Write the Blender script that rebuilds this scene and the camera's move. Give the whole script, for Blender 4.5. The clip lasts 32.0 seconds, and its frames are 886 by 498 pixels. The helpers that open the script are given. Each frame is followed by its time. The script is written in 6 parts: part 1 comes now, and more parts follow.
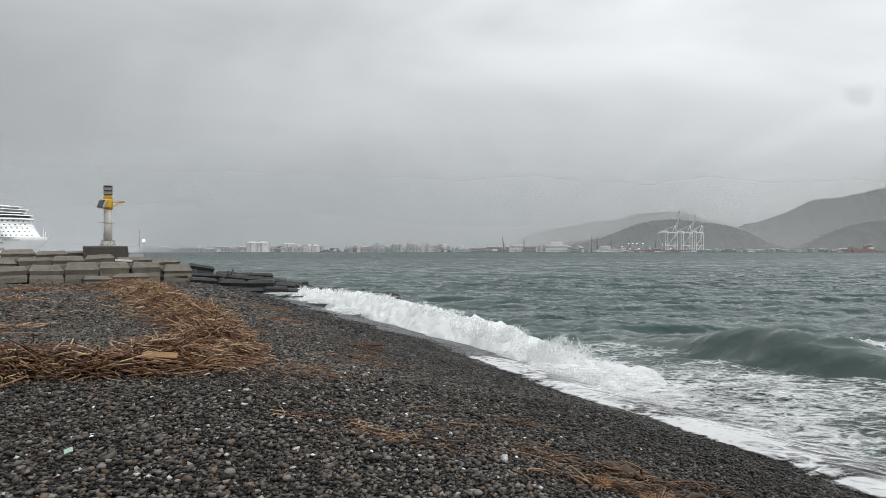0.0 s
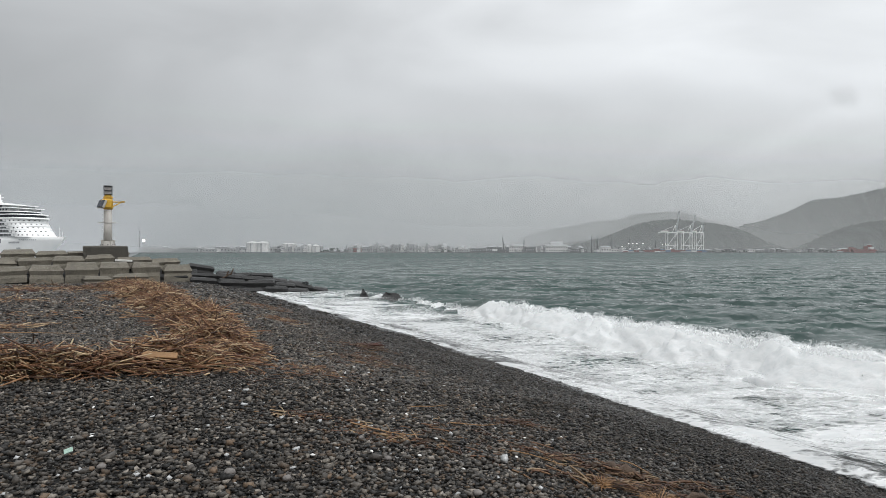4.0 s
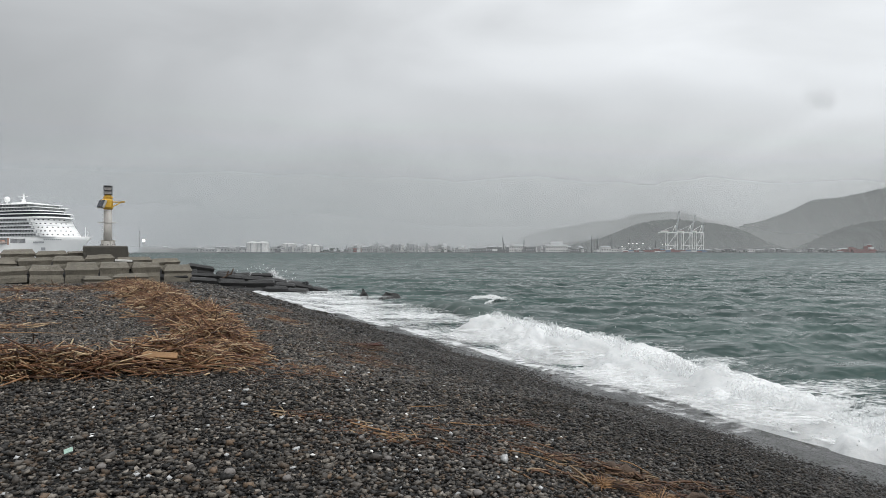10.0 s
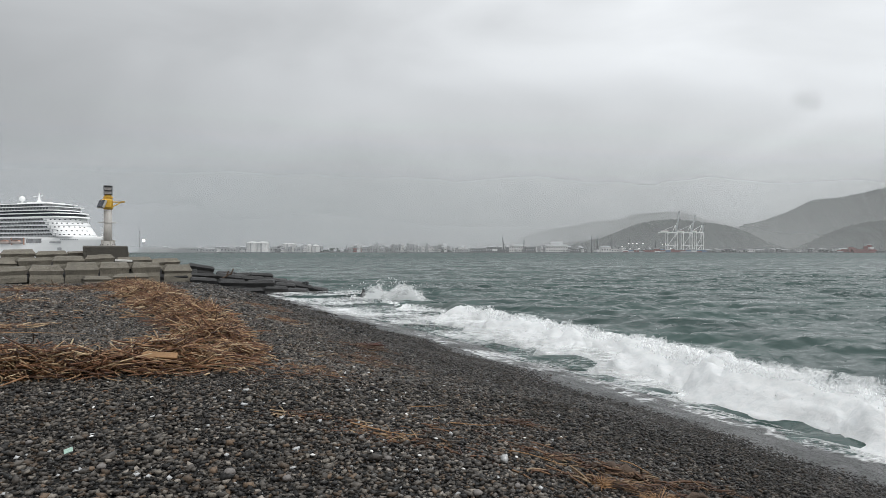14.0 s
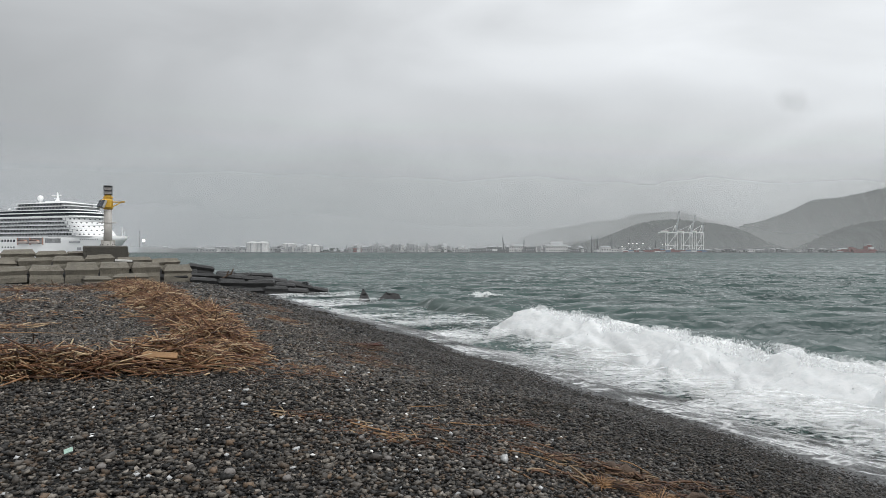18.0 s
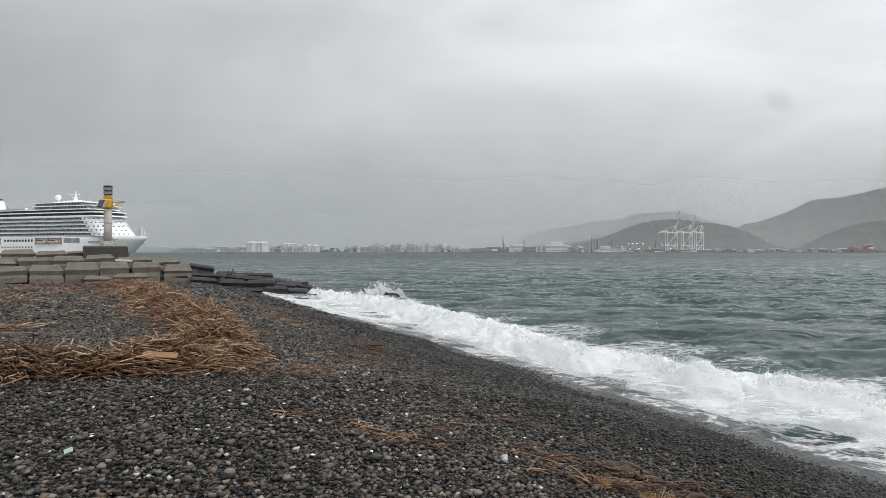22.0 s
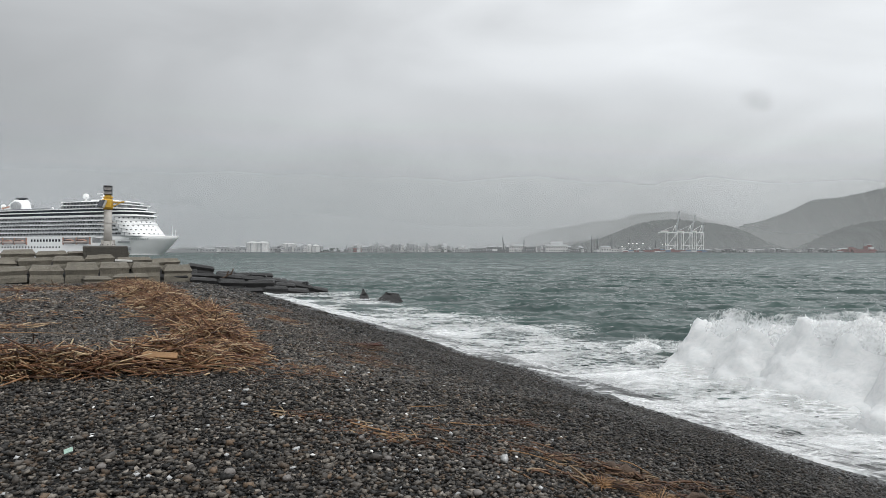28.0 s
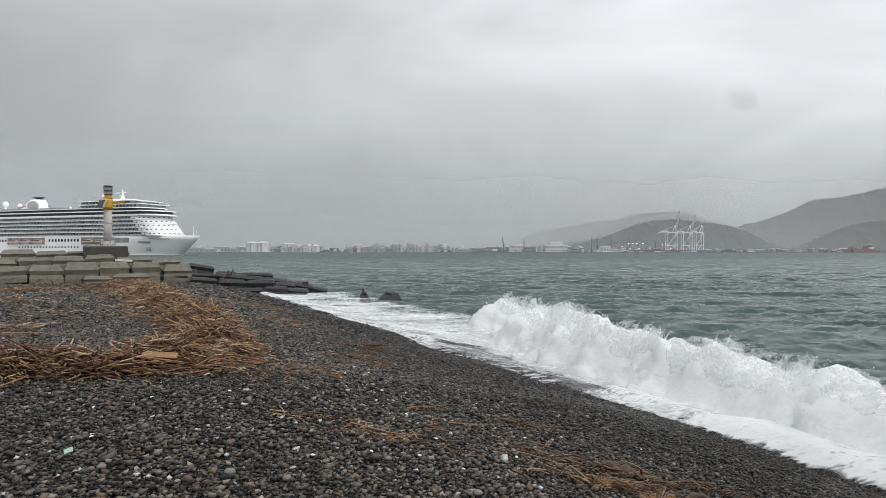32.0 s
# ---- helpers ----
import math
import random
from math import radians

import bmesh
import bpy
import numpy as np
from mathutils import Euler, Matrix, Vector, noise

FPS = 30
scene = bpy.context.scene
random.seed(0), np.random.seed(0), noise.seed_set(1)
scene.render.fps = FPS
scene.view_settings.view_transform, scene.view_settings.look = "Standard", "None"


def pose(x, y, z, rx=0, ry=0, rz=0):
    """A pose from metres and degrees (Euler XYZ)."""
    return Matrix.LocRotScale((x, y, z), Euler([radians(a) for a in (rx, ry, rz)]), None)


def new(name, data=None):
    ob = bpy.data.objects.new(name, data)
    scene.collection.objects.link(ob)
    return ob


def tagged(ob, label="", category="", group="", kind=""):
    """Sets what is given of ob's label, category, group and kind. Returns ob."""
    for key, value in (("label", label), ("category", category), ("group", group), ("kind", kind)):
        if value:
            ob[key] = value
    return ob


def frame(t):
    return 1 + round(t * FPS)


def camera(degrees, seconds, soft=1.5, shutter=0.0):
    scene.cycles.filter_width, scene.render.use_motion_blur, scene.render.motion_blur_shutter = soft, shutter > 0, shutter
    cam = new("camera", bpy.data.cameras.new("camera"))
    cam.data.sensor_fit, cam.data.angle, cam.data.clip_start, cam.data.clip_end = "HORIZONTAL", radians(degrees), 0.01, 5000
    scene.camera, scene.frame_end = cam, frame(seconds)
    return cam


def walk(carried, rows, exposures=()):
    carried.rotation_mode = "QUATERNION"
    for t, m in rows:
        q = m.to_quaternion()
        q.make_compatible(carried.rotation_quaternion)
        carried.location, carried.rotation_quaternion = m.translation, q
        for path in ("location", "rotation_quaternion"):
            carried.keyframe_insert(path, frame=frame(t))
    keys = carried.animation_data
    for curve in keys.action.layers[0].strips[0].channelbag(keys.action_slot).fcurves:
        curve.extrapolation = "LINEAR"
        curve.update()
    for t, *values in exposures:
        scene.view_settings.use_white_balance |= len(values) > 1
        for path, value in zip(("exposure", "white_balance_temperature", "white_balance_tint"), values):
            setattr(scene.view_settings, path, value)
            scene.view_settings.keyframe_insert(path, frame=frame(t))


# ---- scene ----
# ---- camera: a phone on a low stand, held still ----
cam = camera(66.0, 32.0, soft=0.6)
EYE = (0.0, 0.0, 2.2)
walk(cam, [(0.0, pose(*EYE, 90.24, 0, 0)), (32.0, pose(*EYE, 90.24, 0, 0))])

# ---- light: overcast sky with drifting rain cloud ----
SUN_UP, SUN_TURN = 60.0, 150.0      # degrees above the horizon; degrees from +y towards +x


def build_world():
    w = bpy.data.worlds.new("overcast")
    scene.world = w
    w.use_nodes = True
    nt = w.node_tree
    nt.nodes.clear()
    N = nt.nodes.new
    out, bg = N("ShaderNodeOutputWorld"), N("ShaderNodeBackground")
    sky = N("ShaderNodeTexSky")
    sky.sky_type, sky.sun_disc = "NISHITA", False
    sky.sun_elevation, sky.sun_rotation = radians(SUN_UP), radians(SUN_TURN)
    sky.dust_density, sky.air_density = 4.0, 1.5
    dim = N("ShaderNodeVectorMath")
    dim.operation = "SCALE"
    dim.inputs["Scale"].default_value = 0.10
    nt.links.new(sky.outputs[0], dim.inputs[0])
    co = N("ShaderNodeTexCoord")
    sep = N("ShaderNodeSeparateXYZ")
    nt.links.new(co.outputs["Generated"], sep.inputs[0])
    # grey cloud deck: brighter towards the zenith, a little brighter to the east
    up = N("ShaderNodeValToRGB")
    r = up.color_ramp
    r.elements[0].position, r.elements[0].color = 0.0, (0.379, 0.402, 0.417, 1)
    r.elements[1].position, r.elements[1].color = 1.0, (1.280, 1.330, 1.372, 1)
    for p, c in ((0.05, (0.428, 0.452, 0.469, 1)), (0.15, (0.566, 0.588, 0.608, 1)), (0.32, (0.690, 0.712, 0.734, 1)), (0.5, (0.906, 0.935, 0.965, 1))):
        e = r.elements.new(p)
        e.color = c
    nt.links.new(sep.outputs["Z"], up.inputs["Fac"])
    side = N("ShaderNodeMapRange")
    side.inputs["From Min"].default_value, side.inputs["From Max"].default_value = -0.6, 0.6
    side.inputs["To Min"].default_value, side.inputs["To Max"].default_value = 0.73, 1.36
    nt.links.new(sep.outputs["X"], side.inputs["Value"])
    # soft cloud masses and streaks
    mp = N("ShaderNodeMapping")
    mp.inputs["Scale"].default_value = (1.0, 1.0, 2.6)
    mp.inputs["Rotation"].default_value = (0.0, radians(-24), 0.0)
    nt.links.new(co.outputs["Generated"], mp.inputs[0])
    no = N("ShaderNodeTexNoise")
    no.inputs["Scale"].default_value, no.inputs["Detail"].default_value, no.inputs["Roughness"].default_value = 2.3, 6.0, 0.45
    no.inputs["Distortion"].default_value = 0.6
    nt.links.new(mp.outputs[0], no.inputs["Vector"])
    cl = N("ShaderNodeMapRange")
    cl.interpolation_type = "SMOOTHSTEP"
    cl.inputs["From Min"].default_value, cl.inputs["From Max"].default_value = 0.2, 0.8
    cl.inputs["To Min"].default_value, cl.inputs["To Max"].default_value = 0.82, 1.18
    nt.links.new(no.outputs[0], cl.inputs["Value"])
    m1 = N("ShaderNodeMath")
    m1.operation = "MULTIPLY"
    nt.links.new(side.outputs[0], m1.inputs[0])
    nt.links.new(cl.outputs[0], m1.inputs[1])
    vs = N("ShaderNodeVectorMath")
    vs.operation = "SCALE"
    nt.links.new(up.outputs[0], vs.inputs[0])
    nt.links.new(m1.outputs[0], vs.inputs["Scale"])
    mix = N("ShaderNodeMix")
    mix.data_type = "RGBA"
    mix.inputs["Factor"].default_value = 0.96
    nt.links.new(dim.outputs[0], mix.inputs["A"])
    nt.links.new(vs.outputs[0], mix.inputs["B"])
    nt.links.new(mix.outputs["Result"], bg.inputs["Color"])
    bg.inputs["Strength"].default_value = 1.0
    nt.links.new(bg.outputs[0], out.inputs[0])
    L = bpy.data.lights.new("sun", "SUN")
    L.energy, L.angle, L.color = 1.2, radians(60), (1.0, 0.975, 0.94)
    a, b = radians(SUN_UP), radians(SUN_TURN)
    d = Vector((math.sin(b) * math.cos(a), math.cos(b) * math.cos(a), math.sin(a)))
    lamp = new("sun", L)
    lamp.rotation_mode = "QUATERNION"
    lamp.rotation_quaternion = d.to_track_quat("Z", "Y")


build_world()

# ---- materials ----


class Mat:
    """A small node-material builder: one principled surface with noise driven colour, gloss and bump."""

    def __init__(self, name):
        self.m = bpy.data.materials.new(name)
        self.m.use_nodes = True
        self.nt = self.m.node_tree
        self.bsdf = self.nt.nodes["Principled BSDF"]
        self.co = self.nt.nodes.new("ShaderNodeTexCoord").outputs["Object"]

    def n(self, kind, **props):
        node = self.nt.nodes.new(kind)
        for k, v in props.items():
            if k in node.inputs:
                node.inputs[k].default_value = v
        return node

    def link(self, a, b):
        self.nt.links.new(a, b)

    def noise(self, scale, detail=4.0, rough=0.55, stretch=None, distort=0.0):
        no = self.n("ShaderNodeTexNoise", Scale=scale, Detail=detail, Roughness=rough, Distortion=distort)
        src = self.co
        if stretch:
            mp = self.n("ShaderNodeMapping", Scale=stretch)
            self.link(src, mp.inputs[0])
            src = mp.outputs[0]
        self.link(src, no.inputs["Vector"])
        return no.outputs[0]

    def slanted(self, turn, stretch):
        """Turn the texture space first, then stretch it, so that streaks lie across the view."""
        m1 = self.n("ShaderNodeMapping", Rotation=(0.0, 0.0, radians(turn)))
        m2 = self.n("ShaderNodeMapping", Scale=stretch)
        self.link(self.co, m1.inputs[0])
        self.link(m1.outputs[0], m2.inputs[0])
        self.co = m2.outputs[0]

    def ramp(self, fac, stops, constant=False):
        r = self.nt.nodes.new("ShaderNodeValToRGB")
        cr = r.color_ramp
        if constant:
            cr.interpolation = "CONSTANT"
        while len(cr.elements) < len(stops):
            cr.elements.new(0.5)
        for e, (p, c) in zip(cr.elements, stops):
            e.position = p
            e.color = (*c, 1) if len(c) == 3 else c
        self.link(fac, r.inputs["Fac"])
        return r.outputs["Color"]

    def mix(self, fac, a, b, mode="MIX"):
        x = self.nt.nodes.new("ShaderNodeMix")
        x.data_type, x.blend_type = "RGBA", mode
        for key, v in (("Factor", fac), ("A", a), ("B", b)):
            sock = [s for s in x.inputs if s.name == key and s.type == ("VALUE" if key == "Factor" else "RGBA")][0]
            if isinstance(v, (int, float)):
                sock.default_value = v
            elif isinstance(v, tuple):
                sock.default_value = (*v, 1)
            else:
                self.link(v, sock)
        return [s for s in x.outputs if s.type == "RGBA"][0]

    def rng(self, v, a, b, c, d):
        x = self.n("ShaderNodeMapRange")
        for i, k in enumerate(("From Min", "From Max", "To Min", "To Max")):
            x.inputs[k].default_value = (a, b, c, d)[i]
        self.link(v, x.inputs["Value"])
        return x.outputs[0]

    def math(self, op, a, b):
        x = self.nt.nodes.new("ShaderNodeMath")
        x.operation = op
        for i, v in enumerate((a, b)):
            if isinstance(v, (int, float)):
                x.inputs[i].default_value = v
            else:
                self.link(v, x.inputs[i])
        return x.outputs[0]

    def bump(self, height, strength, dist, after=None):
        b = self.n("ShaderNodeBump", Strength=strength, Distance=dist)
        self.link(height, b.inputs["Height"])
        if after is not None:
            self.link(after, b.inputs["Normal"])
        return b.outputs[0]

    def set(self, color=None, rough=None, normal=None, metal=None, spec=None, ior=None):
        for key, v in (("Base Color", color), ("Roughness", rough), ("Normal", normal), ("Metallic", metal), ("Specular IOR Level", spec), ("IOR", ior)):
            if v is None:
                continue
            if isinstance(v, (int, float)):
                self.bsdf.inputs[key].default_value = v
            elif isinstance(v, tuple):
                self.bsdf.inputs[key].default_value = (*v, 1)
            else:
                self.link(v, self.bsdf.inputs[key])
        return self.m


def plain(name, color, rough=0.6, grain=3.0, vary=0.25, bump=0.2, dist=0.01, metal=0.0, detail=5.0):
    """A surface with fine grain and broad stains round one base colour."""
    k = Mat(name)
    a, b = k.noise(grain, detail), k.noise(grain * 9, 3)
    lo, hi = tuple(c * (1 - vary) for c in color), tuple(min(1, c * (1 + vary)) for c in color)
    c = k.ramp(a, ((0.3, lo), (0.7, hi)))
    c = k.mix(k.rng(b, 0.35, 0.65, 0.0, 0.35), c, lo)
    return k.set(c, k.rng(b, 0.3, 0.7, max(0.05, rough - 0.1), min(1, rough + 0.1)), k.bump(b, bump, dist), metal)


def make_gravel():
    k = Mat("dark_gravel")
    g = k.n("ShaderNodeNewGeometry")
    c = k.ramp(g.outputs["Random Per Island"], ((0.0, (0.0124, 0.0119, 0.0113)), (0.16, (0.0271, 0.0254, 0.0237)), (0.34, (0.0701, 0.0621, 0.0542)), (0.50, (0.1017, 0.0915, 0.0802)), (0.62, (0.0949, 0.0701, 0.0508)), (0.72, (0.1412, 0.1266, 0.1107)), (0.86, (0.2034, 0.1808, 0.1525)), (0.93, (0.1808, 0.1266, 0.0859)), (0.965, (0.3200, 0.2850, 0.2450)), (0.991, (0.5400, 0.5500, 0.5500))), True)
    c = k.mix(0.06, c, (0.003, 0.002, 0.002))
    no = k.noise(60, 4)
    c = k.mix(k.rng(no, 0.4, 0.7, 0.0, 0.45), c, (0.016, 0.014, 0.012))
    big = k.noise(0.8, 3)
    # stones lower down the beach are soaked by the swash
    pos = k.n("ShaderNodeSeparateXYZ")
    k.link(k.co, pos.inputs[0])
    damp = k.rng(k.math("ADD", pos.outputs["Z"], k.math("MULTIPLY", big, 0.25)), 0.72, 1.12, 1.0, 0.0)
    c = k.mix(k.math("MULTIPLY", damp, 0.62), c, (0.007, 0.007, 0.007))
    return k.set(c, k.rng(big, 0.35, 0.65, 0.30, 0.58), k.bump(no, 0.5, 0.004), spec=0.22)


def make_beach():
    """Packed gravel: cells of dark stones, wetter and smoother below the swash line."""
    k = Mat("beach_gravel")
    v = k.n("ShaderNodeTexVoronoi", Scale=26.0)
    k.link(k.co, v.inputs["Vector"])
    sep = k.n("ShaderNodeSeparateColor")
    k.link(v.outputs["Color"], sep.inputs[0])
    c = k.ramp(sep.outputs[0], ((0.0, (0.008, 0.007, 0.009)), (0.4, (0.015, 0.015, 0.015)), (0.7, (0.024, 0.023, 0.022)), (0.9, (0.038, 0.035, 0.032)), (0.985, (0.309, 0.300, 0.283))), True)
    broad = k.noise(0.35, 4)
    c = k.mix(k.rng(broad, 0.35, 0.7, 0.0, 0.5), c, (0.017, 0.016, 0.014))
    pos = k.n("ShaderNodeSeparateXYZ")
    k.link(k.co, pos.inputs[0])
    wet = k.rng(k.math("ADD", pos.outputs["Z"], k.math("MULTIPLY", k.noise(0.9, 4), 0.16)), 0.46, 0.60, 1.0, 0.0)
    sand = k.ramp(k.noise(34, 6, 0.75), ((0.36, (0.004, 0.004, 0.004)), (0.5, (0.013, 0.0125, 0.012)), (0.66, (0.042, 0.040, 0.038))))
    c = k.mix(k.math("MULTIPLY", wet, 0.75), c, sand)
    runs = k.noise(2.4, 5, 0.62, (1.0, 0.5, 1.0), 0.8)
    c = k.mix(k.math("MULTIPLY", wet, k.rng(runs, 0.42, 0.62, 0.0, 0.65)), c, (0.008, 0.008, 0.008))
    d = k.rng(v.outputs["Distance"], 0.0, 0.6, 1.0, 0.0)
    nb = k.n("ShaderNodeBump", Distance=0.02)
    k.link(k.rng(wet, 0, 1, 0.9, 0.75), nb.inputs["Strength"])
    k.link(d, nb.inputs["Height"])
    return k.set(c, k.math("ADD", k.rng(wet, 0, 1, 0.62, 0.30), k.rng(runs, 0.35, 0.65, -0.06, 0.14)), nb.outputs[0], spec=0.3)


def make_water(name="sea_water", deep=(0.013, 0.034, 0.030), shallow=(0.027, 0.056, 0.049), gloss=0.08, chop=1.0):
    """Murky green-grey sea: gloss of the sky on top, ridged wavelets as bump; the larger waves are modelled."""
    k = Mat(name)
    a = k.noise(0.30, 4, 0.55, (0.8, 0.5, 1.0), 0.4)
    k.slanted(113.8, (1.0, 0.7, 1.0))
    c3 = k.noise(9.0, 2, 0.5, None, 0.2)
    c = k.ramp(a, ((0.36, deep), (0.64, shallow)))
    # wavelets too fine to model tilt the surface, near and far alike
    geo = k.n("ShaderNodeNewGeometry")
    tilt = geo.outputs["Normal"]
    for scale, detail, rough, amount in ((0.5, 3, 0.6, chop * 0.48), (5.0, 2, 0.55, chop * 0.42)):
        tx = k.n("ShaderNodeTexNoise", Scale=scale, Detail=detail, Roughness=rough, Distortion=0.4)
        k.link(k.co, tx.inputs["Vector"])
        off = k.n("ShaderNodeVectorMath")
        off.operation = "SUBTRACT"
        k.link(tx.outputs["Color"], off.inputs[0])
        off.inputs[1].default_value = (0.5, 0.5, 0.5)
        mul = k.n("ShaderNodeVectorMath")
        mul.operation = "MULTIPLY_ADD"
        k.link(off.outputs[0], mul.inputs[0])
        mul.inputs[1].default_value = (amount * 0.55, amount, 0.0)
        k.link(tilt, mul.inputs[2])
        tilt = mul.outputs[0]
    # normals lean towards the beach, more with distance, to darken the sky's reflection
    lean = k.n("ShaderNodeVectorMath")
    lean.operation = "ADD"
    k.link(tilt, lean.inputs[0])
    where = k.n("ShaderNodeSeparateXYZ")
    k.link(geo.outputs["Position"], where.inputs[0])
    slope = k.n("ShaderNodeCombineXYZ")
    k.link(k.rng(where.outputs["Y"], 25.0, 300.0, -0.06, -0.08), slope.inputs["X"])
    k.link(k.rng(where.outputs["Y"], 25.0, 300.0, -0.18, -0.36), slope.inputs["Y"])
    k.link(slope.outputs[0], lean.inputs[1])
    unit = k.n("ShaderNodeVectorMath")
    unit.operation = "NORMALIZE"
    k.link(lean.outputs[0], unit.inputs[0])
    normal = unit.outputs[0]
    for scale, dist in ((0.22, 0.46), (0.65, 0.22), (1.9, 0.08)):
        rid = k.n("ShaderNodeTexNoise", Scale=scale, Detail=3.0, Roughness=0.55, Distortion=0.35)
        rid.noise_type = "RIDGED_MULTIFRACTAL"
        k.link(k.co, rid.inputs["Vector"])
        normal = k.bump(rid.outputs[0], 0.9 * chop, dist, normal)
    return k.set(c, gloss, k.bump(c3, 0.6, 0.012, normal), ior=1.33)


def make_foam(name, solid):
    """White froth; where it is thin it breaks up into lace through which the water shows."""
    k = Mat(name)
    k.slanted(113.8, (1.0, 0.6, 1.0))
    a = k.noise(1.1, 6, 0.6, None, 0.8)
    b = k.noise(8.5, 6, 0.7, None, 0.6)
    c = k.ramp(b, ((0.25, (0.76, 0.79, 0.795)), (0.6, (0.93, 0.935, 0.935))))
    nm = k.bump(k.noise(24.0, 4, 0.65), 0.35, 0.02, k.bump(b, 0.42, 0.04))
    k.set(c, 0.85, nm, spec=0.2)
    tl = k.n("ShaderNodeBsdfTranslucent")
    k.link(c, tl.inputs["Color"])
    k.link(nm, tl.inputs["Normal"])
    froth = k.n("ShaderNodeMixShader")
    froth.inputs[0].default_value = 0.35
    k.link(k.bsdf.outputs[0], froth.inputs[1])
    k.link(tl.outputs[0], froth.inputs[2])
    out = k.nt.nodes["Material Output"].inputs["Surface"]
    k.link(froth.outputs[0], out)
    if solid < 1:
        at = k.n("ShaderNodeAttribute")
        at.attribute_name = "thick"
        if solid > 0:
            b = k.noise(18.0, 5, 0.7)
        # a web of froth round open cells of water
        warp = k.n("ShaderNodeTexNoise", Scale=1.6, Detail=3.0)
        k.link(k.co, warp.inputs["Vector"])
        push = k.n("ShaderNodeVectorMath")
        push.operation = "MULTIPLY_ADD"
        k.link(warp.outputs["Color"], push.inputs[0])
        push.inputs[1].default_value = (0.9, 0.9, 0.0)
        k.link(k.co, push.inputs[2])
        webs = None
        for size, part_of in ((3.6, 0.5), (9.0, 0.5)):
            vo = k.n("ShaderNodeTexVoronoi", Scale=size)
            vo.feature = "DISTANCE_TO_EDGE"
            k.link(push.outputs[0], vo.inputs["Vector"])
            web = k.math("MULTIPLY", k.rng(vo.outputs["Distance"], 0.0, 0.36, 0.92, 0.12), part_of)
            webs = web if webs is None else k.math("ADD", webs, web)
        f = k.math("ADD", k.math("ADD", k.math("MULTIPLY", a, 0.26), k.math("MULTIPLY", b, 0.34)), k.math("MULTIPLY", webs, 0.40))
        f = k.math("ADD", f, k.math("SUBTRACT", at.outputs["Fac"], 0.5))
        cover = k.rng(f, 0.435, 0.66 if solid > 0 else 0.625, 0.0, 0.75 if solid > 0 else 0.88)
        tr = k.n("ShaderNodeBsdfTransparent")
        ms = k.n("ShaderNodeMixShader")
        k.link(cover, ms.inputs[0])
        k.link(tr.outputs[0], ms.inputs[1])
        k.link(froth.outputs[0], ms.inputs[2])
        k.link(ms.outputs[0], out)
    return k.m


def make_mist(name, amount, top, left=(0.70, 0.72, 0.735), right=(0.83, 0.835, 0.835)):
    """Sheet standing in for rain haze: lets most light pass and thins out with height."""
    k = Mat(name)
    pos = k.n("ShaderNodeSeparateXYZ")
    k.link(k.co, pos.inputs[0])
    lo = k.rng(pos.outputs["Z"], 0.0, top, 1.0, 0.0)
    wisps = k.rng(k.noise(0.0016, 3, 0.5, (1, 1, 2.5)), 0.1, 0.9, 0.75, 1.15)
    side = k.rng(pos.outputs["X"], -1600, 1000, 1.15, 0.85)
    f = k.math("MULTIPLY", k.math("MULTIPLY", k.math("MULTIPLY", lo, wisps), amount), side)
    df, tl, tr = k.n("ShaderNodeBsdfDiffuse"), k.n("ShaderNodeBsdfTranslucent"), k.n("ShaderNodeBsdfTransparent")
    # colour grows paler to the right: the brighter sky there is painted in
    tone = k.mix(k.rng(pos.outputs["X"], -1200, 900, 0.0, 1.0), left, right)
    k.link(tone, df.inputs["Color"])
    k.link(tone, tl.inputs["Color"])
    h, ms = k.n("ShaderNodeMixShader"), k.n("ShaderNodeMixShader")
    h.inputs[0].default_value = 0.5
    k.link(df.outputs[0], h.inputs[1])
    k.link(tl.outputs[0], h.inputs[2])
    k.link(f, ms.inputs[0])
    k.link(tr.outputs[0], ms.inputs[1])
    k.link(h.outputs[0], ms.inputs[2])
    k.link(ms.outputs[0], k.nt.nodes["Material Output"].inputs["Surface"])
    return k.m


def make_straw(name="dry_reed", dark=0.0):
    k = Mat(name)
    g = k.n("ShaderNodeNewGeometry")
    c = k.ramp(g.outputs["Random Per Island"], ((0.0, (0.030, 0.013, 0.008)), (0.22, (0.085, 0.034, 0.016)), (0.44, (0.175, 0.074, 0.031)), (0.66, (0.27, 0.138, 0.062)), (0.85, (0.40, 0.27, 0.145)), (1.0, (0.60, 0.47, 0.30))))
    no = k.noise(40, 3)
    c = k.mix(k.rng(no, 0.35, 0.65, 0.0, 0.35), c, (0.038, 0.019, 0.009))
    # soaked and darker lower down the beach
    pos = k.n("ShaderNodeSeparateXYZ")
    k.link(k.co, pos.inputs[0])
    damp = k.rng(k.math("ADD", pos.outputs["Z"], k.math("MULTIPLY", k.noise(1.5, 3), 0.2)), 0.92, 1.25, 0.6, 0.0)
    c = k.mix(damp, c, (0.032, 0.016, 0.010))
    if dark:
        c = k.mix(dark, c, (0.030, 0.014, 0.009))
    return k.set(c, 0.6)


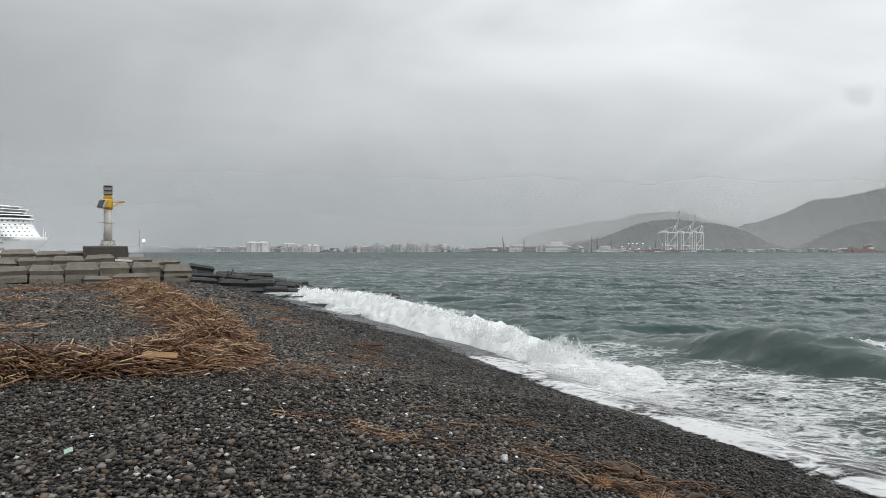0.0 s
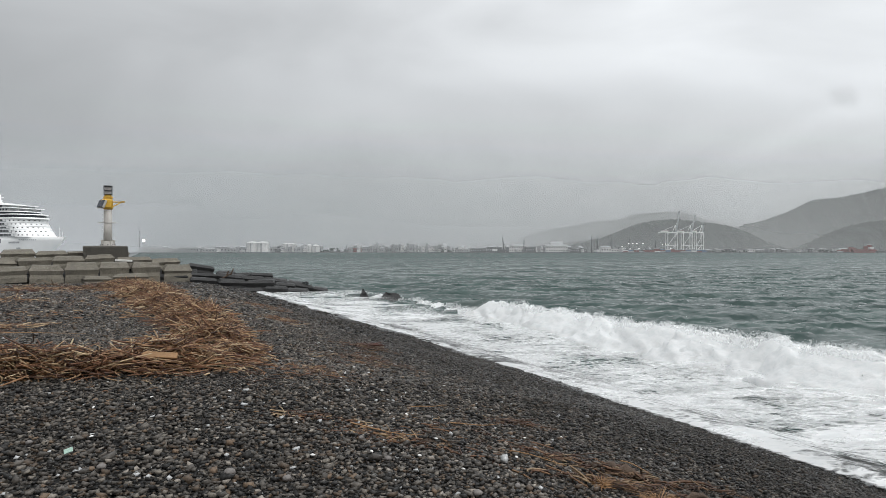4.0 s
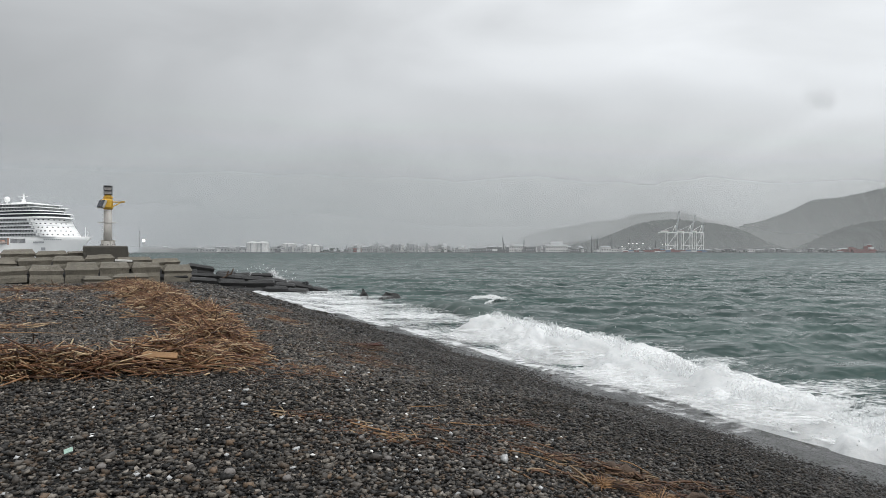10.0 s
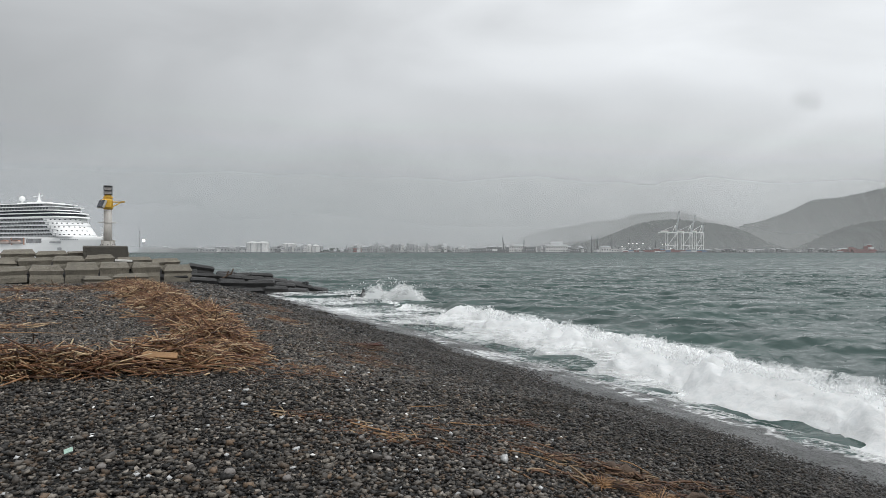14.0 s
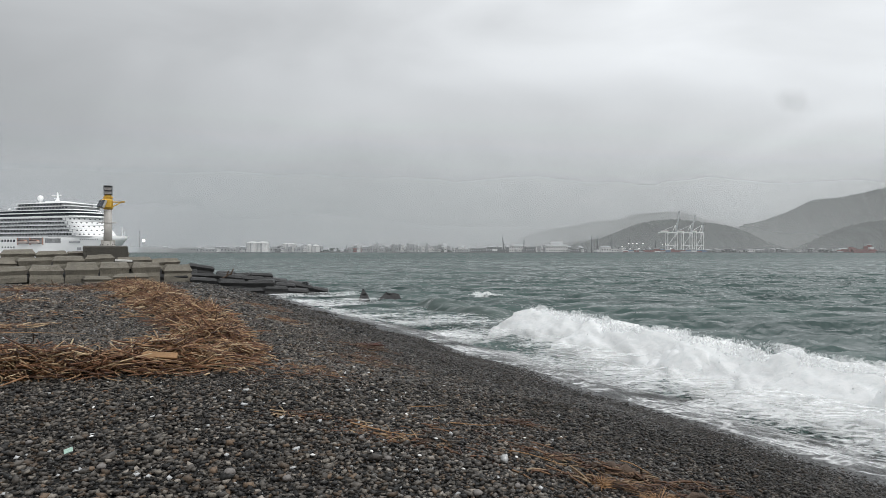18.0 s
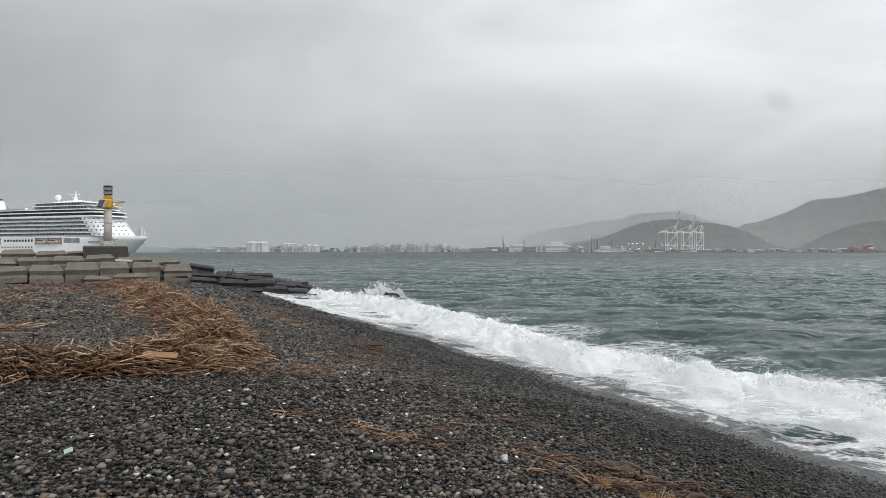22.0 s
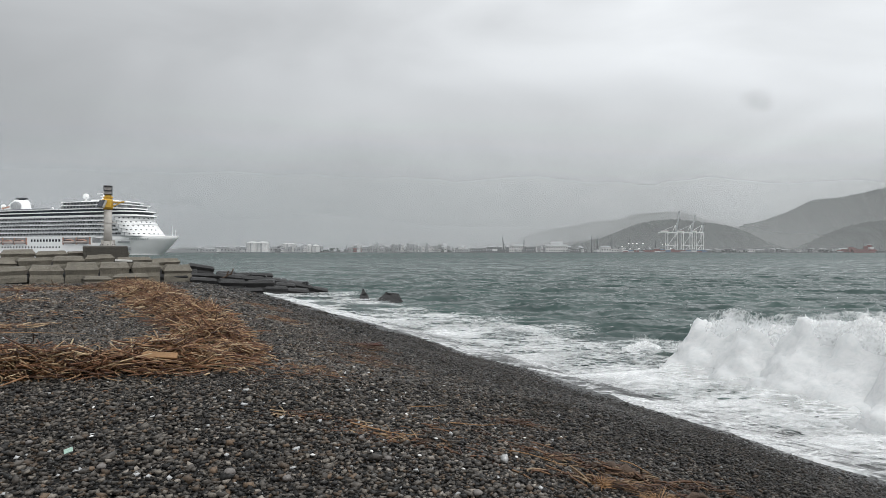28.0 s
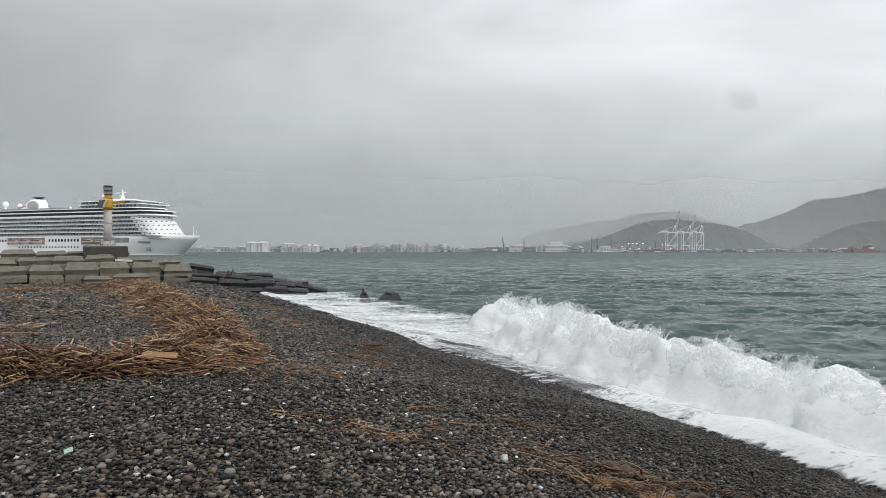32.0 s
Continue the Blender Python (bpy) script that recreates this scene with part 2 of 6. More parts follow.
def make_concrete(name, color, wet):
    k = Mat(name)
    a, b, d = k.noise(1.1, 6, 0.6), k.noise(14, 5, 0.65), k.noise(2.2, 5, 0.6, (1, 1, 0.25))
    inf = k.n("ShaderNodeObjectInfo")
    lo, hi = tuple(x * 0.62 for x in color), tuple(x * 1.35 for x in color)
    c = k.ramp(a, ((0.3, lo), (0.7, hi)))
    c = k.mix(k.rng(d, 0.45, 0.7, 0.0, 0.6), c, tuple(x * 0.45 for x in color))
    c = k.mix(k.rng(b, 0.52, 0.70, 0.0, 0.55), c, tuple(x * 1.9 for x in color))
    c = k.mix(k.rng(k.noise(30, 3), 0.54, 0.68, 0.0, 0.6), c, tuple(x * 0.32 for x in color))
    c = k.mix(k.rng(inf.outputs["Random"], 0, 1, 0.0, 0.4), c, tuple(x * 0.6 for x in color))
    return k.set(c, k.rng(a, 0.3, 0.7, 0.75 - 0.45 * wet, 0.95 - 0.4 * wet), k.bump(b, 0.9, 0.06))


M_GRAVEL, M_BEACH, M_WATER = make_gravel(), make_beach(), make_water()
M_FOAM, M_LACE, M_SPRAY = make_foam("foam", 1), make_foam("lacy_foam", 0), make_foam("spray", 0.5)
M_MIST_BACK, M_MIST_FAR, M_MIST_NEAR = make_mist("mist_back", 0.72, 720.0), make_mist("mist_far", 0.40, 600.0), make_mist("mist_near", 0.33, 200.0)
M_MIST_MID = make_mist("mist_mid", 0.30, 560.0)
M_STRAW, M_TWIG = make_straw(), make_straw("soaked_reed", 0.28)
M_CONC, M_CONC_WET = make_concrete("weathered_concrete", (0.180, 0.163, 0.130), 0.15), make_concrete("wet_concrete", (0.024, 0.024, 0.024), 0.55)
M_PLINTH = make_concrete("plinth_concrete", (0.085, 0.078, 0.066), 0.4)
M_ROCK = make_concrete("wet_rock", (0.018, 0.018, 0.018), 0.45)
M_STEEL = plain("galvanised_steel", (0.44, 0.42, 0.39), 0.6, 2.0, 0.25, 0.1, 0.004, 0.0)
M_YELLOW = plain("yellow_paint", (0.62, 0.36, 0.035), 0.5, 3.0, 0.2, 0.1, 0.003)
M_DARK = plain("dark_metal", (0.05, 0.052, 0.055), 0.45, 3.0, 0.3, 0.1, 0.003, 0.3)
M_LANTERN = plain("lantern_panes", (0.30, 0.28, 0.265), 0.3, 5.0, 0.5, 0.1, 0.004)
M_PANEL = plain("solar_cell", (0.035, 0.04, 0.055), 0.2, 6.0, 0.3, 0.05, 0.002)
M_WHITE = plain("ship_white_paint", (0.88, 0.885, 0.88), 0.4, 0.05, 0.06, 0.05, 0.02)
M_RAIL = plain("glass_rail", (0.42, 0.44, 0.45), 0.3, 0.2, 0.2, 0.02, 0.01)
M_CABIN = plain("cabin_wall", (0.30, 0.305, 0.31), 0.15, 0.2, 0.45, 0.02, 0.01)
M_BAND = plain("dark_window_band", (0.028, 0.034, 0.042), 0.15, 0.1, 0.4, 0.02, 0.01)
M_GREYDECK = plain("deck_grey", (0.33, 0.34, 0.35), 0.5, 0.3, 0.15, 0.05, 0.01)
M_BOAT = plain("lifeboat_pink_white", (0.50, 0.43, 0.40), 0.45, 0.6, 0.15, 0.03, 0.01)
M_ORANGE = plain("lifeboat_orange", (0.40, 0.235, 0.18), 0.45, 0.6, 0.15, 0.03, 0.01)
M_GREEN = plain("hill_woods", (0.026, 0.036, 0.030), 0.9, 0.02, 0.55, 1.0, 9.0, detail=9.0)
M_FARWALL = plain("pale_wall", (0.62, 0.62, 0.61), 0.8, 0.02, 0.2, 0.1, 0.1)
M_FARGREY = plain("grey_wall", (0.34, 0.35, 0.355), 0.8, 0.03, 0.3, 0.1, 0.1)
M_FARDARK = plain("dark_wall", (0.10, 0.105, 0.11), 0.8, 0.03, 0.3, 0.1, 0.1)
M_CRANE = plain("crane_white", (0.86, 0.86, 0.85), 0.6, 0.05, 0.06, 0.05, 0.05)
M_RED = plain("red_paint", (0.15, 0.035, 0.03), 0.6, 0.05, 0.2, 0.1, 0.1)
M_BLUEPAINT = plain("blue_paint", (0.07, 0.13, 0.22), 0.6, 0.05, 0.2, 0.1, 0.1)
M_WOOD = plain("pale_plank", (0.31, 0.175, 0.08), 0.6, 8.0, 0.3, 0.4, 0.005)
M_BARK = plain("driftwood", (0.085, 0.055, 0.036), 0.75, 12.0, 0.4, 0.7, 0.01)
M_SHELL = plain("white_shell", (0.72, 0.71, 0.68), 0.4, 20.0, 0.1, 0.2, 0.003)
M_STONE = plain("grey_pebble", (0.17, 0.155, 0.145), 0.6, 30.0, 0.25, 0.3, 0.003)
M_MINT = plain("mint_plastic", (0.33, 0.47, 0.40), 0.4, 20.0, 0.1, 0.1, 0.002)
M_REDDEBRIS = plain("red_brown_weed", (0.075, 0.026, 0.017), 0.6, 20.0, 0.4, 0.4, 0.005)


def lamp_material():
    k = Mat("signal_lamp")
    k.set((0.9, 0.9, 0.9), 0.4)
    k.bsdf.inputs["Emission Color"].default_value = (1.0, 0.97, 0.95, 1)
    k.bsdf.inputs["Emission Strength"].default_value = 2.0
    return k.m


M_LAMP = lamp_material()

# ---- mesh tools ----


def link_mesh(name, bm, mat, smooth=False):
    me = bpy.data.meshes.new(name)
    bm.to_mesh(me)
    bm.free()
    for mm in (mat if isinstance(mat, (list, tuple)) else [mat]):
        me.materials.append(mm)
    if smooth:
        me.shade_smooth()
    return me


def part(name, bm, mat, parent, label="", smooth=False, at=None):
    ob = new(name, link_mesh(name, bm, mat, smooth))
    ob.parent = parent
    if at is not None:
        ob.matrix_basis = at
    if label:
        tagged(ob, label)
    return ob


def thing(name, bm, mat, label, category, at=None, group="", kind="", smooth=False):
    ob = new(name, link_mesh(name, bm, mat, smooth))
    if at is not None:
        ob.matrix_basis = at
    return tagged(ob, label, category, group, kind)


def empty(name, label, category, at=None, group="", kind=""):
    ob = new(name)
    ob.empty_display_size = 0.2
    if at is not None:
        ob.matrix_basis = at
    return tagged(ob, label, category, group, kind)


def add_box(bm, x0, x1, y0, y1, z0, z1, bevel=0.0, m=None, seg=1):
    y0, y1 = min(y0, y1), max(y0, y1)
    r = bmesh.ops.create_cube(bm, size=1.0)
    mt = Matrix.Translation(((x0 + x1) / 2, (y0 + y1) / 2, (z0 + z1) / 2)) @ Matrix.Diagonal((x1 - x0, y1 - y0, z1 - z0, 1))
    bmesh.ops.transform(bm, matrix=(m @ mt) if m else mt, verts=r["verts"])
    if bevel:
        es = list({e for v in r["verts"] for e in v.link_edges})
        bmesh.ops.bevel(bm, geom=es, offset=bevel, segments=seg, affect="EDGES", profile=0.5)
    return bm


def box(*a, **k):
    return add_box(bmesh.new(), *a, **k)


def add_tube(bm, p, q, r0, r1=None, n=8, caps=True):
    p, q = Vector(p), Vector(q)
    r1 = r0 if r1 is None else r1
    rot = (q - p).to_track_quat("Z", "Y").to_matrix().to_4x4()
    r = bmesh.ops.create_cone(bm, cap_ends=caps, segments=n, radius1=r0, radius2=max(r1, 1e-4), depth=(q - p).length)
    bmesh.ops.transform(bm, matrix=Matrix.Translation((p + q) / 2) @ rot, verts=r["verts"])
    return bm


def tube(*a, **k):
    return add_tube(bmesh.new(), *a, **k)


def add_lathe(bm, profile, n=16, m=None):
    rings = []
    for rad, z in profile:
        rings.append([bm.verts.new((rad * math.cos(2 * math.pi * i / n), rad * math.sin(2 * math.pi * i / n), z)) for i in range(n)])
    for a, b in zip(rings, rings[1:]):
        for i in range(n):
            bm.faces.new((a[i], a[(i + 1) % n], b[(i + 1) % n], b[i]))
    if profile[0][0] > 1e-3:
        bm.faces.new(rings[0][::-1])
    if profile[-1][0] > 1e-3:
        bm.faces.new(rings[-1])
    if m:
        bmesh.ops.transform(bm, matrix=m, verts=[v for r in rings for v in r])
    return bm


def add_ball(bm, c, rx, ry=None, rz=None, sub=2):
    r = bmesh.ops.create_icosphere(bm, subdivisions=sub, radius=1.0)
    bmesh.ops.transform(bm, matrix=Matrix.Translation(c) @ Matrix.Diagonal((rx, ry or rx, rz or rx, 1)), verts=r["verts"])
    return r["verts"]


def raw_mesh(name, verts, faces, mat, smooth=True):
    """A mesh straight from numpy arrays; faces all have the same corner count."""
    me = bpy.data.meshes.new(name)
    nf, c = faces.shape
    me.vertices.add(len(verts))
    me.vertices.foreach_set("co", np.asarray(verts, np.float32).ravel())
    me.loops.add(nf * c)
    me.loops.foreach_set("vertex_index", np.asarray(faces, np.int32).ravel())
    me.polygons.add(nf)
    me.polygons.foreach_set("loop_start", np.arange(0, nf * c, c, dtype=np.int32))
    me.polygons.foreach_set("loop_total", np.full(nf, c, np.int32))
    me.update(calc_edges=True)
    me.materials.append(mat)
    if smooth:
        me.shade_smooth()
    return me


def grid_faces(nu, nv):
    i = np.arange(nu * nv).reshape(nu, nv)
    return np.stack([i[:-1, :-1].ravel(), i[1:, :-1].ravel(), i[1:, 1:].ravel(), i[:-1, 1:].ravel()], 1)


# ---- the shore's own axes: n runs out to sea, s along the shore away from the eye ----
OUT, ALONG = np.array((0.915, 0.403)), np.array((-0.403, 0.915))
ROOT = np.array((5.16, 0.0))
SHORE_TURN = math.degrees(math.atan2(0.403, 0.915))


def xy_of(n, s):
    return ROOT[0] + n * OUT[0] + s * ALONG[0], ROOT[1] + n * OUT[1] + s * ALONG[1]


def ns_of(x, y):
    return (x - ROOT[0]) * OUT[0] + y * OUT[1], (x - ROOT[0]) * ALONG[0] + y * ALONG[1]


def beach_z(n, s):
    """Height of the gravel: a 1 in 5 face below a nearly level berm; it ends behind the jetty."""
    n, s = np.asarray(n, float), np.asarray(s, float)
    face = 0.45 - 0.2 * n - 0.012 * np.clip(s - 18, 0, 30)
    berm = 1.25 - 0.0004 * np.clip(s, 0, 60) ** 2 + 0.03 * np.sin(s * 0.5 + n * 0.4)
    k = 0.22
    h = np.clip(0.5 + 0.5 * (face - berm) / k, 0, 1)
    z = face * (1 - h) + berm * h - k * h * (1 - h)
    z = z + 0.025 * np.sin(s * 0.9 + 1.0) * np.sin(n * 0.7 + s * 0.31)
    end = np.clip((s - 43) / 8, 0, 1)
    return np.maximum(z, -6.0) * (1 - end) - 3.0 * end


def ground_z(x, y):
    n, s = ns_of(x, y)
    return float(beach_z(n, s))

# ---- ground, gravel and sea ----


def build_ground():
    def axis(lo, a, b, hi, step, grow):
        mid = np.arange(a, b + 1e-6, step)
        left, right = [], []
        x, d = a, step
        while x > lo:
            d *= grow
            x -= d
            left.append(x)
        x, d = b, step
        while x < hi:
            d *= grow
            x += d
            right.append(x)
        return np.array(left[::-1] + list(mid) + right)
    nn, ss = axis(-300, -12, 6, 60, 0.16, 1.12), axis(-300, 0, 46, 52, 0.2, 1.12)
    gn, gs = np.meshgrid(nn, ss, indexing="ij")
    z = beach_z(gn, gs) - 0.012 * np.clip(1.2 - gn, 0, 1)
    x, y = xy_of(gn, gs)
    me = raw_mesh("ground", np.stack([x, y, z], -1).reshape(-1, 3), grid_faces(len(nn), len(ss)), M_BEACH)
    tagged(new("ground", me), "dark grey gravel beach sloping down to the sea", "beach", kind="structure")


def pebble_mesh(name, n0, n1, s0, s1, step, size, seed, fine=False, around=False, wash=False):
    """A bed of rounded stones; every stone is a small closed shape of its own."""
    rg = np.random.default_rng(seed)
    bm = bmesh.new()
    if fine:
        bmesh.ops.create_icosphere(bm, subdivisions=1, radius=1.0)
    else:
        for k in range(6):
            bm.verts.new((1.12 * math.cos(k * math.pi / 3), 1.12 * math.sin(k * math.pi / 3), 0.8 if k % 2 else -0.8))
        bmesh.ops.convex_hull(bm, input=bm.verts[:])
        bmesh.ops.triangulate(bm, faces=bm.faces[:])
        bm.verts.index_update()
    base = np.array([v.co[:] for v in bm.verts])
    tri = np.array([[v.index for v in f.verts] for f in bm.faces])
    bm.free()
    a, b = np.meshgrid(np.arange(n0, n1, step), np.arange(s0, s1, step * 0.9), indexing="ij")
    n = (a + rg.uniform(-0.5, 0.5, a.shape) * step).ravel()
    s = (b + rg.uniform(-0.5, 0.5, a.shape) * step).ravel()
    x, y = xy_of(n, s)
    # the wedge of beach in front of the stand
    inside = (y > 2.2) & (np.abs(x) < 0.66 * y + 0.35 + 0.25 * rg.random(len(n)))
    ok = ~inside if around else inside
    # stones thin out towards the swash line
    ok &= rg.random(len(n)) < np.clip(((1.5 if wash else 0.75) - n + 0.3 * np.sin(s * 1.7)) / 0.9, 0.0, 1) ** 1.4
    n, s, x, y = n[ok], s[ok], x[ok], y[ok]
    k = len(n)
    r = size * np.exp(np.clip(rg.normal(0, 0.34, k), -0.8, 0.7))
    big = rg.random(k) < 0.03
    r[big] *= 1.45
    sc = np.stack([r * rg.uniform(0.9, 1.6, k), r * rg.uniform(0.75, 1.15, k), r * rg.uniform(0.34, 0.66, k)], 1)
    jit = base[None] * (1 + rg.uniform(-0.32, 0.22, (k, len(base), 1)))
    v = jit * sc[:, None, :]
    ang, tx, ty = rg.uniform(0, 6.283, k), rg.normal(0, 0.24, k), rg.normal(0, 0.24, k)
    ca, sa = np.cos(ang)[:, None], np.sin(ang)[:, None]
    vx, vy, vz = v[..., 0], v[..., 1], v[..., 2]
    vy, vz = vy * np.cos(tx)[:, None] - vz * np.sin(tx)[:, None], vy * np.sin(tx)[:, None] + vz * np.cos(tx)[:, None]
    vx, vz = vx * np.cos(ty)[:, None] + vz * np.sin(ty)[:, None], -vx * np.sin(ty)[:, None] + vz * np.cos(ty)[:, None]
    wx, wy = vx * ca - vy * sa, vx * sa + vy * ca
    z = beach_z(n, s) + r * rg.uniform(*((-0.8, 1.25) if step < 0.028 else (-0.15, 0.6)), k) * np.clip(0.5 - n, 0.15, 1.0) - 0.004
    out = np.stack([wx + x[:, None], wy + y[:, None], vz + z[:, None]], -1).reshape(-1, 3)
    faces = (tri[None] + (np.arange(k) * len(base))[:, None, None]).reshape(-1, 3)
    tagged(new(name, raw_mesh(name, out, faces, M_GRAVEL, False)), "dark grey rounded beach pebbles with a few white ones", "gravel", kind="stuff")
    return k


def build_sea():
    """One wavy sheet out to the horizon. Its own x points out to sea, y along the shore; it drifts ashore as the swell runs."""
    def axis(a, b, step, hi, grow, lo=None):
        v = list(np.arange(a, b, step))
        x, d = b, step
        while x < hi:
            v.append(x)
            d *= grow
            x += d
        if lo is not None:
            x, d, w = a - step, step, []
            while x > lo:
                w.append(x)
                d *= grow
                x -= d
            v = w[::-1] + v
        return np.array(v)
    nn, ss = axis(-4, 80, 0.32, 4600, 1.034), axis(-12, 46, 0.21, 4200, 1.034, -3200)
    gn, gs = np.meshgrid(nn, ss, indexing="ij")
    rg = np.random.default_rng(5)
    z = np.zeros_like(gn)
    cell = np.maximum(0.6 * np.gradient(nn)[:, None], np.gradient(ss)[None, :])
    for lam, amp, mean, spread, cnt in ((30.0, 0.020, 0.5, 0.3, 5), (11.0, 0.018, 0.75, 0.45, 9), (5.0, 0.015, 1.0, 0.7, 16), (2.7, 0.015, 1.12, 0.7, 20), (1.4, 0.014, 1.14, 0.6, 22), (0.75, 0.0095, 1.14, 0.6, 22)):
        fade = np.clip(2.0 - cell * 3.6 / lam, 0.0, 1.0) * (1 + 1.0 * np.clip((cell - 0.3) / 0.6, 0, 1))
        for _ in range(cnt):
            th, ph, q = rg.normal(mean, spread), rg.uniform(0, 6.283), lam * rg.uniform(0.75, 1.3)
            w = np.sin(2 * np.pi / q * (gn * np.cos(th) + gs * np.sin(th)) + ph)
            z += fade * amp * (w + 0.45 * w * w - 0.225)
    z = np.where(z > 0, 0.16 * np.tanh(z / 0.16), 0.16 * np.tanh(z / 0.16))
    me = raw_mesh("sea", np.stack([gn, gs, z], -1).reshape(-1, 3), grid_faces(len(nn), len(ss)), M_WATER)
    ob = new("sea", me)
    tagged(ob, "choppy grey-green sea under rain", "water", kind="structure")
    return ob


build_ground()
SEA = build_sea()

# ---- distant shore: hills, mist, port ----


def az(px):
    """Direction of a bearing, as x per metre of y."""
    return (px - 784.0) / 1207.25


def build_hill(name, label, dist, profile, depth, seed, mat):
    """A wooded ridge: outline given as (bearing, height) along its crest, falling to the shore in front and behind."""
    rg = np.random.default_rng(seed)
    bx = np.array([p[0] for p in profile], float)
    hz = np.array([p[1] for p in profile], float)
    u = np.linspace(bx[0], bx[-1], 240)
    crest = np.interp(u, bx, hz)
    k = np.ones(7) / 7
    crest = np.convolve(np.pad(crest, 3, mode="edge"), k, mode="valid")
    v = np.linspace(-1, 1, 40)
    gu, gv = np.meshgrid(u, v, indexing="ij")
    fall = np.where(gv < 0, (1 - np.abs(gv)) ** 0.9, 1 - np.abs(gv) ** 1.6)
    z = crest[:, None] * fall
    spur = sum(np.sin(gu * f + ph + gv * g) / (i + 1.5) for i, (f, ph, g) in enumerate(zip((0.035, 0.075, 0.16, 0.33), rg.uniform(0, 6, 4), rg.uniform(-3, 3, 4))))
    z = z * (1 + 0.16 * spur * (1 - fall) * 2.0) + rg.normal(0, 1.0, z.shape) * np.minimum(1.5, z * 0.03) + 2.2 * np.sin(gu * 0.9 + gv * 17) * np.sin(gu * 0.37 + gv * 9 + seed) * np.minimum(1.0, z * 0.03)
    y = dist + gv * depth + 0 * gu
    x = (gu - 784.0) / 1207.25 * dist * (1 + gv * depth / dist * 0.3)
    z[:, 0] = -2
    z[0, :] = z[-1, :] = -2
    me = raw_mesh(name, np.stack([x, y, z], -1).reshape(-1, 3), grid_faces(240, 40), mat)
    tagged(new(name, me), label, "hill", kind="structure")


def hz(py, dist):
    return 2.2 + (446.0 - py) * dist / 1207.25


def build_hills():
    d = 3900.0
    build_hill("backdrop_far_ridge", "misty far wooded ridge fading into cloud", d, [(860, 0)] + [(x, hz(y, d)) for x, y in ((905, 432), (940, 415), (985, 404), (1010, 402), (1050, 391), (1100, 389), (1120, 379), (1160, 376), (1205, 374), (1240, 386), (1290, 398), (1340, 415), (1400, 430))] + [(1450, 0)], 500, 1, M_GREEN)
    d = 2250.0
    build_hill("backdrop_middle_hill", "dark green wooded hill behind the container port", d, [(985, 0)] + [(x, hz(y, d)) for x, y in ((1010, 434), (1060, 424), (1100, 408), (1130, 396), (1165, 390), (1200, 388), (1240, 393), (1280, 398), (1305, 404), (1330, 415), (1360, 433))] + [(1390, 0)], 300, 2, M_GREEN)
    d = 3300.0
    build_hill("backdrop_large_hill", "large wooded hill rising into the mist", d, [(1250, 0)] + [(x, hz(y, d)) for x, y in ((1290, 412), (1315, 398), (1350, 391), (1400, 373), (1440, 353), (1480, 350), (1510, 345), (1540, 338), (1570, 331), (1640, 318), (1740, 300), (1850, 330), (1960, 380))] + [(2050, 0)], 420, 3, M_GREEN)
    d = 2180.0
    build_hill("backdrop_near_spur", "low wooded spur above the far shore", d, [(1400, 0)] + [(x, hz(y, d)) for x, y in ((1420, 438), (1460, 418), (1500, 402), (1540, 392), (1580, 390), (1650, 398), (1740, 420))] + [(1800, 0)], 220, 4, M_GREEN)


def mist_sheet(name, dist, top, mat):
    bm = bmesh.new()
    a, b = -dist * 1.1, dist * 1.1
    vs = [bm.verts.new(p) for p in ((a, dist, -1), (b, dist, -1), (b, dist, top), (a, dist, top))]
    bm.faces.new(vs)
    tagged(new(name, link_mesh(name, bm, mat)), "see-through sheet standing in for pale rain mist over the water", "mist", kind="structure")


FAR = 1700.0


def far_x(px, d=FAR):
    return az(px) * d


def far_thing(name, label, cat, at_px, d, group=""):
    return empty(name, label, cat, Matrix.Translation((far_x(at_px, d), d, 1.5)), group)


def far_building(name, label, px0, px1, py, mat, d, rows, cols, roof="flat", cat="building", group=""):
    c = (px0 + px1) / 2
    e = far_thing(name, label, cat, c, d, group)
    w = far_x(px1, d) - far_x(px0, d)
    h = hz(py, d) - 1.5
    part("wall", box(-w / 2, w / 2, 0, 24, -1.0, h, 0.0), mat, e)
    if roof == "gable":
        bm = bmesh.new()
        r = h * 0.28
        v = [bm.verts.new(p) for p in ((-w / 2 - .5, -1, h), (w / 2 + .5, -1, h), (w / 2 + .5, 25, h), (-w / 2 - .5, 25, h), (-w / 2 - .5, 12, h + r), (w / 2 + .5, 12, h + r))]
        for f in ((0, 1, 5, 4), (2, 3, 4, 5), (0, 4, 3), (1, 2, 5), (3, 2, 1, 0)):
            bm.faces.new([v[i] for i in f])
        part("roof", bm, M_FARGREY, e)
    else:
        part("roof", box(-w / 2 - 0.3, w / 2 + 0.3, -0.3, 24.3, h, h + max(0.7, h * 0.04)), M_FARGREY, e)
    pane = None
    for r in range(rows):
        for q in range(cols):
            cw, ch = w / cols, h / rows
            if pane is None:
                pane = link_mesh("window", box(-cw * 0.22, cw * 0.22, -0.12, 0.2, -ch * 0.16, ch * 0.16), M_FARGREY if mat is M_FARDARK else M_FARDARK)
            o = new("window", pane)
            o.parent = e
            o.location = (-w / 2 + cw * (q + 0.5), 0, ch * (r + 0.5))
    return e


